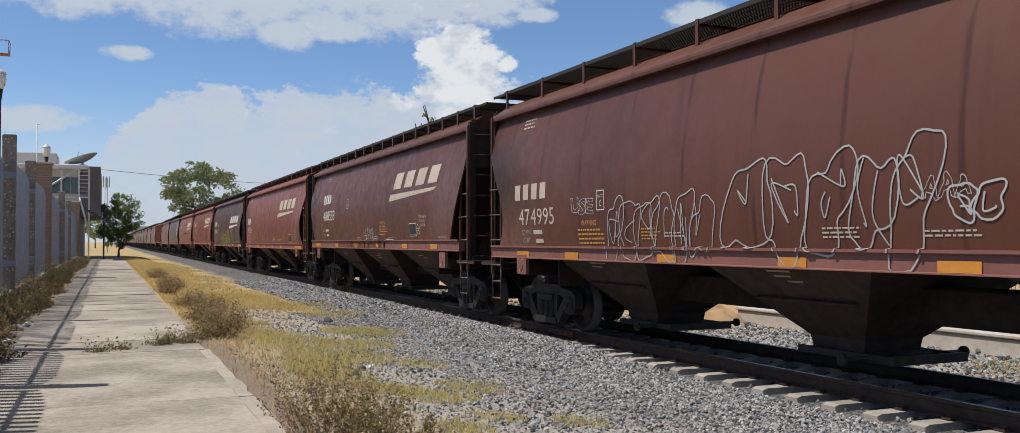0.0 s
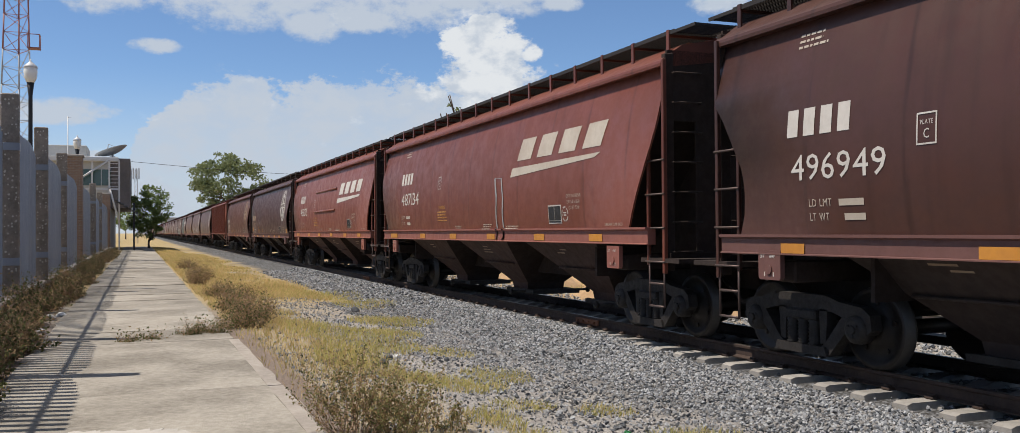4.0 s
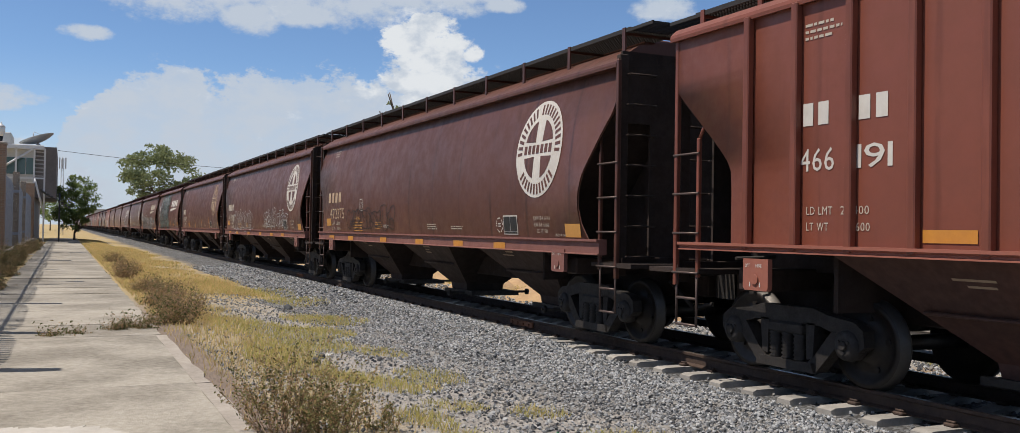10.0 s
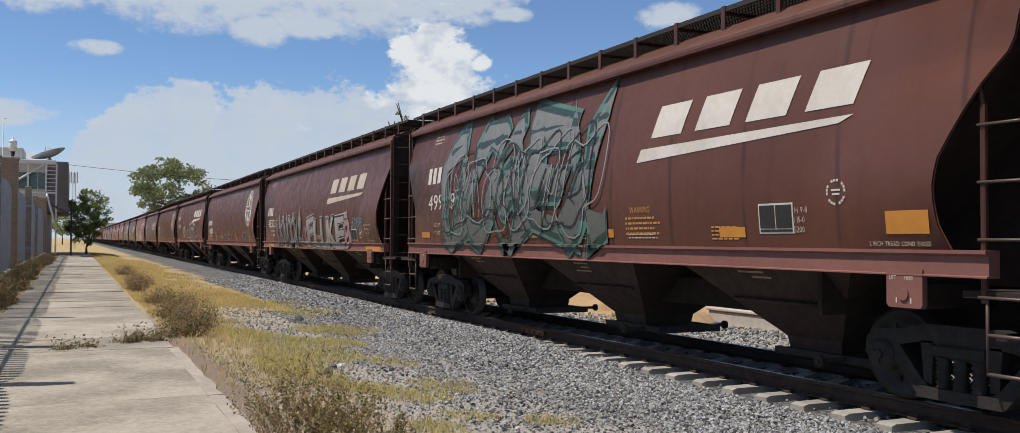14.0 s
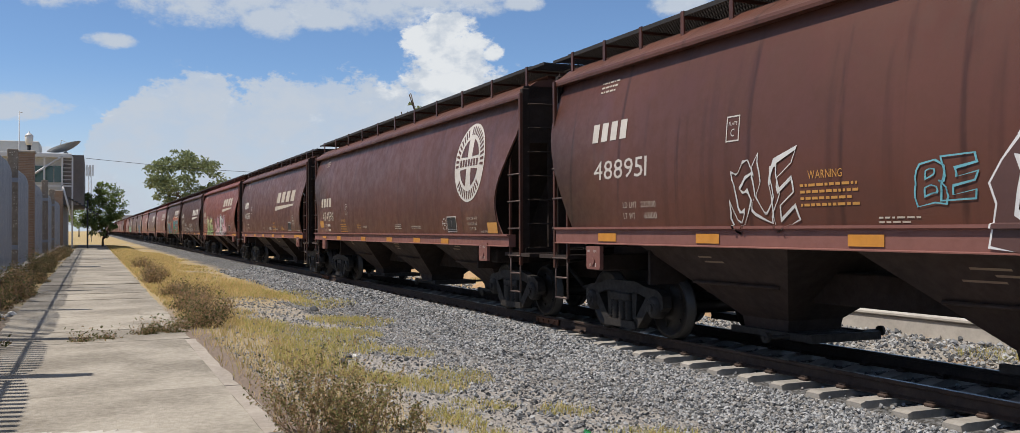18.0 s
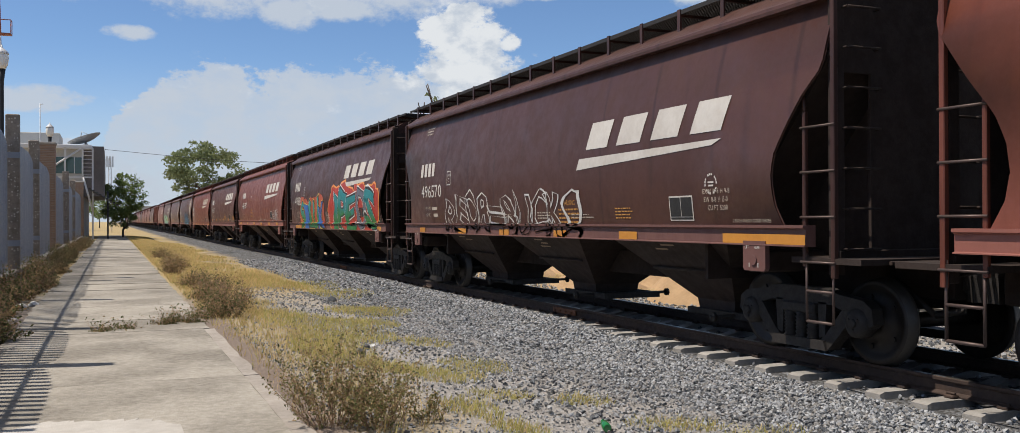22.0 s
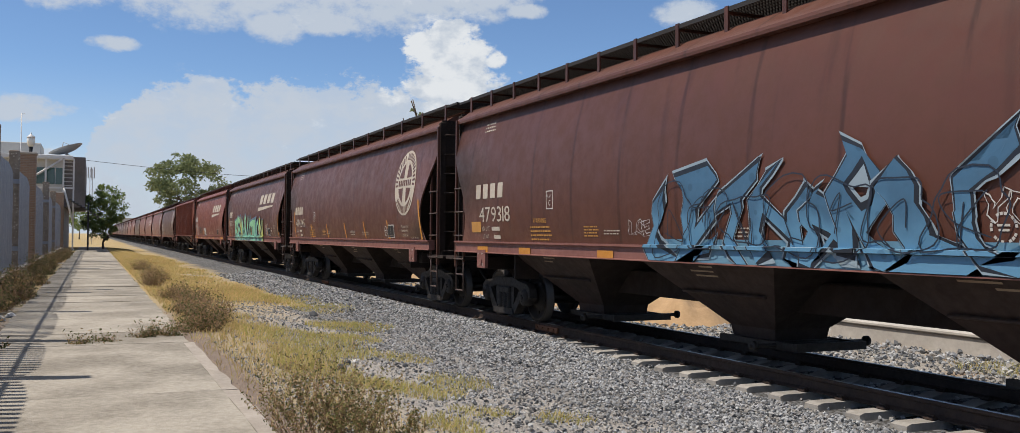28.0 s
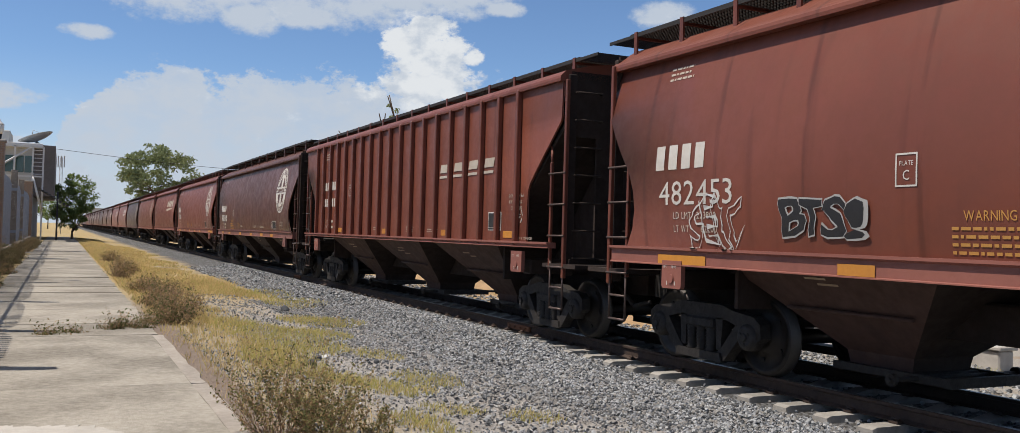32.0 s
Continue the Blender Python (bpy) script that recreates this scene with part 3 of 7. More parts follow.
# ================= train =================
# class: coupled length, body length, body end shape as (height, inset) pairs
KINDS = {
    "A": dict(length=17.604, body=16.328, sill=(1.26, 1.48), drop=-.13, bogies=(2.18, 1.93), ends=[(4.04, 0), (3.28, 0), (3.0, .22), (2.72, .44), (2.45, .68), (2.2, .80), (1.95, .83), (1.7, .76), (1.48, .60)], hoppers=3),
    "B": dict(length=16.485, body=15.117, sill=(1.27, 1.50), drop=-.15, bogies=(1.78, 1.66), ends=[(4.04, 0), (3.15, .05), (2.9, .30), (2.6, .52), (2.3, .72), (2.1, .78), (1.9, .78), (1.7, .74), (1.48, .62)], hoppers=3),
    "C": dict(length=17.155, body=15.855, sill=(1.35, 1.60), drop=-.13, bogies=(2.02, 1.80), ends=[(4.04, 0), (3.3, 0), (3.05, .03), (2.75, .14), (2.4, .32), (2.1, .50), (1.9, .62), (1.7, .74), (1.48, .86)], hoppers=3),
    "R": dict(length=17.703, body=16.33, sill=(1.39, 1.48), drop=-.21, bogies=(2.22, 1.90), ends=[(4.04, .02), (3.35, .05), (3.1, .32), (2.85, .60), (2.6, .88), (2.35, 1.12), (2.1, 1.14), (1.8, 1.14), (1.48, 1.14)], hoppers=3),
}


def half_width(z, kind="A"):
    if kind == "R":
        return 1.55
    return 1.65 - 0.100 * (z - 2.25) ** 2


def inset(kind, z):
    pts = KINDS[kind]["ends"]
    for (z1, d1), (z0, d0) in zip(pts, pts[1:]):
        if z0 <= z <= z1:
            return d0 + (d1 - d0) * (z - z0) / (z1 - z0)
    return pts[0][1] if z > pts[0][0] else pts[-1][1]


CACHE = {}


def cached(make):
    def get(*key):
        k = (make, *key)
        if k not in CACHE:
            CACHE[k] = make(*key)
        return CACHE[k]
    return get


@cached
def side_sheet(kind, paint, side):
    """One curved side sheet with cut-away ends, 3 cm thick at the rim."""
    hb = KINDS[kind]["body"] / 2
    levels = [1.48 + (4.04 - 1.48) * i / 22 for i in range(23)]
    verts, faces = [], []
    for side in (side,):
        for skin in (0, 0.03):
            base = len(verts)
            for z in levels:
                x = side * (half_width(z, kind) - skin)
                yy = hb - inset(kind, z)
                for j in range(9):
                    verts.append((x, -yy + 2 * yy * j / 8, z))
            for i in range(len(levels) - 1):
                for j in range(8):
                    a = base + i * 9 + j
                    q = (a, a + 1, a + 10, a + 9)
                    faces.append(q if (side < 0) == (skin > 0) else q[::-1])
        n = len(levels) * 9
        o, i_ = len(verts) - 2 * n, len(verts) - n
        for i in range(len(levels) - 1):
            for j in (0, 8):
                a, b = i * 9 + j, (i + 1) * 9 + j
                faces.append((o + a, o + b, i_ + b, i_ + a))
    me = mesh_from("side_sheet", verts, faces, [PAINT[paint]], True)
    return me


@cached
def roof_mesh(kind, paint):
    hb = KINDS[kind]["body"] / 2
    w = half_width(4.04, kind)
    over = 0.19 if kind != "R" else 0.06
    low = 3.87 if kind != "R" else 3.94
    e = w + over
    half = [(e, low), (e + .006, low + .04), (e - .004, low + .08), (e - .04, low + .115), (w - .03, 4.10), (1.15, 4.20), (.5, 4.30)]
    sec = [(-x, z) for x, z in half] + [(0, 4.33)] + half[::-1] + [(w - .05, low + .01), (0, 4.05), (-w + .05, low + .01)]
    bm = bmesh.new()
    prism(bm, sec, "y", -hb, hb)
    # hatch trough coamings
    for x in (-.62, .62):
        box(bm, x - .04, x + .04, -hb + .6, hb - .6, 4.26, 4.44)
    box(bm, -.62, .62, -hb + .6, hb - .6, 4.38, 4.46, bevel=.02)
    return bm_mesh("roof", bm, [PAINT[paint]])


@cached
def sill_mesh(kind, paint, side):
    hb = KINDS[kind]["body"] / 2
    bm = bmesh.new()
    x = side * 1.60
    lo, hi = KINDS[kind]["sill"]
    sec = [(x - side * .12, lo), (x + side * .035, lo), (x + side * .035, lo + .012), (x + side * .01, lo + .02), (x + side * .01, hi - .05), (x + side * .05, hi - .03), (x + side * .05, hi), (x - side * .12, hi)]
    prism(bm, sec, "y", -hb + .25, hb - .25)
    return bm_mesh("side_sill", bm, [SILL[paint]])


@cached
def hopper_mesh(reach, paint):
    """One tapered discharge bay: sides and floors slope in from the ridge between bays to a narrow outlet."""
    bm = bmesh.new()
    ridge = .42 + (reach - .45) / 1.157
    levels = ((ridge, reach, 1.50), (1.48, .45 + 1.157 * 1.06, 1.50), (.42, .45, .44), (.27, .42, .42))
    rings = [[bm.verts.new((sx * w, sy * l, z)) for sx, sy in ((-1, -1), (1, -1), (1, 1), (-1, 1))] for z, l, w in levels]
    for hi, lo in zip(rings, rings[1:]):
        for i in range(4):
            # slope sheets get the darker material as painted shade, side walls the lighter
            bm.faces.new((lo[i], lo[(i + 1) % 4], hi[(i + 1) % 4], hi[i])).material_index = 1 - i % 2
    bm.faces.new(rings[-1][::-1])
    # pressed stiffener across the side wall
    for sx in (-1, 1):
        bar(bm, (sx * .93, -.86, .86), (sx * .93, .86, .86), .022, 6)
    return bm_mesh("hopper", bm, [HOPPER[paint], GRIME_SHADE])


@cached
def gate_mesh():
    bm = bmesh.new()
    box(bm, -.50, .50, -.50, .50, .19, .28, bevel=.02)
    bar(bm, (-.95, -.58, .25), (.95, -.58, .25), .026, 8)
    for sx in (-1, 1):
        lathe(bm, [(.065, 0), (.065, .05)], (sx * .92, -.58, .25), "x", 10)
        box(bm, sx * .52 - .03, sx * .52 + .03, -.95, .55, .21, .29)
        bar(bm, (sx * .52, -.58, .25), (sx * .52, .5, .27), .03, 6)
    box(bm, -.55, .55, -.98, -.92, .20, .30)
    return bm_mesh("outlet_gate", bm, [STEEL_DARK])


@cached
def slope_mesh(kind):
    """Sloping end floor from the last bay up to the end."""
    hb = KINDS[kind]["body"] / 2
    bm = bmesh.new()
    prism(bm, [(-.05, 3.34), (-(hb - 5.85), 1.42), (-(hb - 5.85), 1.36), (-.01, 3.28)], "x", -1.48, 1.48)
    # near-black colour holds the shade under the end slope
    return bm_mesh("slope_sheet", bm, [GRIME_SHADE])


@cached
def stub_wall():
    bm = bmesh.new()
    prism(bm, [(-.3, 1.16), (-2.0, 1.16), (-.6, 2.7), (-.3, 2.95)], "x", -.02, .02)
    return bm_mesh("stub_wall", bm, [GRIME_SHADE])


@cached
def end_plate():
    bm = bmesh.new()
    prism(bm, [(-1.42, 4.10), (1.42, 4.10), (1.42, 3.1), (.95, 3.1), (.95, 1.1), (-.95, 1.1), (-.95, 3.1), (-1.42, 3.1)], "y", -.02, .02)
    # dark colour stands for the shade on the end faces
    return bm_mesh("end_plate", bm, [GRIME_SHADE])


@cached
def end_post(paint):
    bm = bmesh.new()
    box(bm, -.07, .07, -.05, .05, .98, 4.05, bevel=.01)
    # dark instead of body paint: shade between the cars put into the colour
    return bm_mesh("end_post", bm, [GRIME_SHADE])


@cached
def end_beam():
    bm = bmesh.new()
    box(bm, -1.42, 1.42, -.07, .07, 1.10, 1.24, bevel=.01)
    return bm_mesh("end_beam", bm, [GRIME_SHADE])


@cached
def centre_sill(kind):
    hb = KINDS[kind]["body"] / 2
    bm = bmesh.new()
    box(bm, -.34, .34, -hb + .4, hb - .4, .66, 1.05, bevel=.02)
    return bm_mesh("centre_sill", bm, [GRIME_SHADE])


LADDER_W = .44


@cached
def stile_mesh(paint, which):
    bm = bmesh.new()
    if which == 0:
        box(bm, -.03, .03, -.03, .03, .95, 3.95, bevel=.008)
    else:
        box(bm, -.025, .025, -.025, .025, 1.06, 2.72, bevel=.008)
        bar(bm, (0, 0, 2.70), (.05, .10, 2.98), .022, 6)
    return bm_mesh("stile", bm, [PAINT[paint]])


@cached
def rung_mesh(paint):
    bm = bmesh.new()
    bar(bm, (-.03, -.04, 0), (-.03, LADDER_W + .04, 0), .014, 6)
    return bm_mesh("rung", bm, [RUNG])


@cached
def stirrup_mesh(paint):
    bm = bmesh.new()
    for y in (.02, LADDER_W - .02):
        bar(bm, (0, y, 1.2), (0, y, .48), .016, 6)
    for z in (.48, .80):
        bar(bm, (0, .02, z), (0, LADDER_W - .02, z), .018, 6)
    return bm_mesh("stirrup_step", bm, [RUNG])


def build_ladder(car, paint, at, mirror):
    """Side ladder: two stiles, rungs and a stirrup step below."""
    la = part("ladder", stile_mesh(paint, 0), car, at=at)
    la.scale = (1, mirror, 1)
    part("stile", stile_mesh(paint, 1), la, at=(0, LADDER_W, 0))
    for i in range(4):
        part("rung", rung_mesh(paint), la, at=(0, 0, 1.11 + .477 * i))
    part("stirrup_step", stirrup_mesh(paint), la)


@cached
def grab_iron(paint):
    bm = bmesh.new()
    bar(bm, (-1.36, 0, 0), (-.92, 0, 0), .014, 6)
    for x in (-1.36, -.92):
        bar(bm, (x, 0, 0), (x, .09, 0), .014, 5)
    return bm_mesh("grab_iron", bm, [GRIME_SHADE])


@cached
def platform_mesh(kind, paint):
    bm = bmesh.new()
    box(bm, -1.55, 1.55, -.55, .48, 1.10, 1.16)
    box(bm, -.22, .22, -1.9, .4, .70, 1.10, bevel=.02)
    # plain plate added to block the bright ground seen past the bogie
    box(bm, -1.30, 1.30, -2.52, -2.46, .80, 1.60)
    box(bm, -1.45, 1.45, -1.45, -1.15, .95, 1.2, bevel=.02)
    return bm_mesh("end_platform", bm, [GRIME_SHADE])


@cached
def crossover_board():
    bm = bmesh.new()
    box(bm, -1.2, 1.2, -.02, .02, 1.10, 1.14, bevel=.005)
    return bm_mesh("crossover_board", bm, [GRIME_SHADE])


@cached
def jack_pad(paint):
    bm = bmesh.new()
    prism(bm, [(-.20, 1.32), (.20, 1.32), (.20, 1.01), (.175, .98), (-.175, .98), (-.20, 1.01)], "x", -.03, .03)
    lathe(bm, [(.055, -.012), (.055, .0)], (-.035, 0, 1.10), "x", 12, None)
    return bm_mesh("jacking_pad", bm, [SILL[paint]])


@cached
def coupler_mesh():
    bm = bmesh.new()
    box(bm, -.09, .09, -.25, .55, .78, 1.0, bevel=.03)
    prism(bm, [(-.16, .50), (.15, .50), (.20, .62), (.12, .74), (-.02, .70), (-.12, .76), (-.18, .66)], "z", .70, 1.06)
    bar(bm, (.5, -.1, .9), (.42, .35, .55), .035, 8)
    bar(bm, (.42, .35, .55), (.30, .62, .62), .035, 8)
    bar(bm, (-1.4, .05, 1.02), (-.15, .3, 1.1), .015, 6)
    return bm_mesh("coupler", bm, [STEEL_DARK])


@cached
def walkway_mesh(kind):
    """Roof walkway grating of thin bars."""
    hb = KINDS[kind]["body"] / 2 - .05
    verts, faces = [], []

    def add(x0, x1, y0, y1, z0, z1):
        n = len(verts)
        verts.extend((x, y, z) for x in (x0, x1) for y in (y0, y1) for z in (z0, z1))
        faces.extend(tuple(n + i for i in q) for q in ((0, 1, 3, 2), (4, 6, 7, 5), (0, 4, 5, 1), (2, 3, 7, 6), (0, 2, 6, 4), (1, 5, 7, 3)))
    for s in (-1, 1):
        for i in range(17):
            x = s * (.50 + .0475 * i)
            add(x - .007, x + .007, -hb, hb, 4.495, 4.534)
        y = -hb
        while y < hb:
            add(min(s * .50, s * 1.26), max(s * .50, s * 1.26), y - .006, y + .006, 4.498, 4.53)
            y += .055
        add(s * 1.26 - .012, s * 1.26 + .012, -hb, hb, 4.49, 4.55)
    for e in (-1, 1):
        for i in range(8):
            y = e * (hb + .05 + .07 * i)
            add(-1.26, 1.26, y - .010, y + .010, 4.505, 4.53)
        for x in (-1.26, -.6, 0, .6, 1.26):
            add(x - .012, x + .012, min(e * hb, e * (hb + .55)), max(e * hb, e * (hb + .55)), 4.49, 4.535)
    return mesh_from("roof_walkway", verts, faces, [GRATE])


@cached
def hatch_mesh(kind):
    """Long trough hatch cover along the middle of the roof."""
    hb = KINDS[kind]["body"] / 2 - .9
    bm = bmesh.new()
    prism(bm, [(-.60, 4.12), (.60, 4.12), (.48, 4.44), (.40, 4.54), (-.40, 4.54), (-.48, 4.44)], "y", -hb, hb)
    for i in range(-7, 8):
        box(bm, -.64, .64, i * hb / 7.3 - .03, i * hb / 7.3 + .03, 4.40, 4.485)
    # walkway colour instead of brown paint: shade below the grating is painted in
    return bm_mesh("hatch_cover", bm, [GRATE])


@cached
def walkway_bracket(paint):
    bm = bmesh.new()
    for q in (-1, 1):
        box(bm, q * 1.27 - .014, q * 1.27 + .014, -.035, .035, 4.10, 4.56)
    box(bm, -1.27, 1.27, -.022, .022, 4.462, 4.50)
    return bm_mesh("walkway_bracket", bm, [PAINT[paint]])


@cached
def rib_mesh(paint):
    bm = bmesh.new()
    box(bm, -.09, .0, -.045, .045, 1.42, 3.97, bevel=.012)
    return bm_mesh("side_rib", bm, [PAINT[paint]])


@cached
def press_rib(paint, z):
    bm = bmesh.new()
    bar(bm, (-half_width(z) - .005, -2.2, z), (-half_width(z) - .005, 2.0, z), .045, 8)
    return bm_mesh("pressed_rib", bm, [PAINT[paint]])


@cached
def side_frame(paint):
    """Cast bogie side frame: top chord, sloping arms, spring seat and bearing ends."""
    bm = bmesh.new()
    x0, x1 = -.075, .075
    prism(bm, [(-1.10, .62), (-.98, .70), (-.62, .74), (-.40, .80), (.40, .80), (.62, .74), (.98, .70), (1.10, .62), (1.12, .46), (1.04, .40), (.94, .48), (.80, .54), (.50, .62), (-.50, .62), (-.80, .54), (-.94, .48), (-1.04, .40), (-1.12, .46)], "x", x0, x1)
    for s in (-1, 1):
        q = [(s * .88, .56), (s * .46, .12), (s * .30, .12), (s * .34, .22), (s * .42, .28), (s * .68, .58)]
        prism(bm, q if s < 0 else q[::-1], "x", x0 - .01, x1)
        q = [(s * .40, .26), (s * .31, .24), (s * .29, .64), (s * .43, .64)]
        prism(bm, q if s > 0 else q[::-1], "x", x0, x1)
        lathe(bm, [(.10, -.13), (.155, -.10), (.165, -.02), (.165, .05)], (0, s * .889, .457), "x", 16)
        lathe(bm, [(.045, -.155), (.055, -.12)], (0, s * .889, .457), "x", 8)
        for k in range(3):
            a = 2 * math.pi * k / 3 + .5
            bar(bm, (-.145, s * .889 + .075 * math.cos(a), .457 + .075 * math.sin(a)), (-.10, s * .889 + .075 * math.cos(a), .457 + .075 * math.sin(a)), .018, 6)
    prism(bm, [(-.46, .11), (.46, .11), (.42, .215), (-.42, .215)], "x", -.12, .12)
    box(bm, -.12, -.02, -.27, .27, .50, .62, bevel=.02)
    return bm_mesh("side_frame", bm, [STEEL_DARK])


@cached
def spring():
    bm = bmesh.new()
    lathe(bm, [(.080 if i % 2 else .058, .21 + .30 * i / 14) for i in range(15)], (0, 0, 0), "z", 10)
    return bm_mesh("spring", bm, [STEEL_DARK])


@cached
def bolster():
    bm = bmesh.new()
    box(bm, -1.08, 1.08, -.22, .22, .48, .64, bevel=.02)
    lathe(bm, [(.2, .64), (.2, .74)], (0, 0, 0), "z", 12)
    for s in (-1, 1):
        box(bm, -.85, .85, s * .40 - .04, s * .40 + .04, .30, .40)
    return bm_mesh("bolster", bm, [STEEL_DARK])


@cached
def wheelset():
    """Axle with two flanged wheels, centred on the axle."""
    bm = bmesh.new()
    bar(bm, (-.98, 0, 0), (.98, 0, 0), .085, 12)
    for s in (-1, 1):
        o = s * .755
        outline = [(.11, s * .09), (.17, s * .085), (.20, s * .02), (.36, s * .03), (.395, s * .065), (.452, s * .065), (.457, -s * .03), (.485, -s * .045), (.482, -s * .07), (.39, -s * .075), (.36, -s * .02), (.11, -s * .07)]
        lathe(bm, outline, (o, 0, 0), "x", 30, [0, 0, 0, 0, 0, 1, 1, 1, 0, 0, 0])
        # three core holes read as bolts round the hub
        for i in range(5):
            a = 2 * math.pi * i / 5
            bar(bm, (o + s * .02, .28 * math.cos(a), .28 * math.sin(a)), (o + s * .045, .28 * math.cos(a), .28 * math.sin(a)), .03, 6)
    return bm_mesh("wheelset", bm, [WHEEL, TREAD])


@cached
def brake_gear():
    bm = bmesh.new()
    lathe(bm, [(.17, -.35), (.19, -.33), (.19, .33), (.17, .35)], (.5, 0, 1.62), "x", 12)
    lathe(bm, [(.12, -.1), (.14, 0), (.12, .1)], (-.4, 0, 1.55), "y", 10)
    bar(bm, (-1.2, -.1, 1.3), (1.2, .1, 1.35), .02, 6)
    bar(bm, (-.4, 0, 1.55), (.5, 0, 1.62), .015, 6)
    return bm_mesh("brake_gear", bm, [STEEL_DARK])


@cached
def brake_wheel():
    bm = bmesh.new()
    for i in range(16):
        a, b = 2 * math.pi * i / 16, 2 * math.pi * (i + 1) / 16
        bar(bm, (.28 * math.cos(a), 0, .28 * math.sin(a)), (.28 * math.cos(b), 0, .28 * math.sin(b)), .016, 6)
    for i in range(4):
        a = math.pi * i / 2
        bar(bm, (0, 0, 0), (.28 * math.cos(a), 0, .28 * math.sin(a)), .012, 5)
    return bm_mesh("hand_brake_wheel", bm, [STEEL_DARK])


# ---- lettering: glyph outlines from the built-in font, laid on the curved side ----
GLYPHS = {}


def load_glyphs():
    cu = bpy.data.curves.new("glyph", "FONT")
    ob = new("glyph", cu)
    cu.resolution_u = 2
    styles = {"plain": (0.0, "FRONT", 0.0), "bold": (0.022, "FRONT", 0.0), "fat": (0.046, "FRONT", 0.0), "line": (0.03, "NONE", 0.014), "outer": (0.060, "FRONT", 0.0)}
    for style, (off, fill, bev) in styles.items():
        cu.offset, cu.fill_mode, cu.bevel_depth, cu.bevel_resolution = off, fill, bev, 0
        for ch in "ABCDEFGHIJKLMNOPQRSTUVWXYZ0123456789-!=.":
            cu.body = ch
            dg = bpy.context.evaluated_depsgraph_get()
            me = bpy.data.meshes.new_from_object(ob.evaluated_get(dg))
            bm = bmesh.new()
            bm.from_mesh(me)
            if style != "plain":
                for i in range(1, 7):
                    bmesh.ops.bisect_plane(bm, geom=bm.verts[:] + bm.edges[:] + bm.faces[:], plane_co=(0, i * .12, 0), plane_no=(0, 1, 0))
            bm.verts.index_update()
            vs = np.array([(v.co.x, v.co.y) for v in bm.verts]) if bm.verts else np.zeros((0, 2))
            fs = [tuple(v.index for v in f.verts) for f in bm.faces]
            bm.free()
            bpy.data.meshes.remove(me)
            if len(vs):
                lo, hi = vs[:, 0].min(), vs[:, 0].max()
                vs = vs - (lo, 0)
                GLYPHS[style, ch] = (vs, fs, hi - lo)
    bpy.data.objects.remove(ob)
    bpy.data.curves.remove(cu)


load_glyphs()


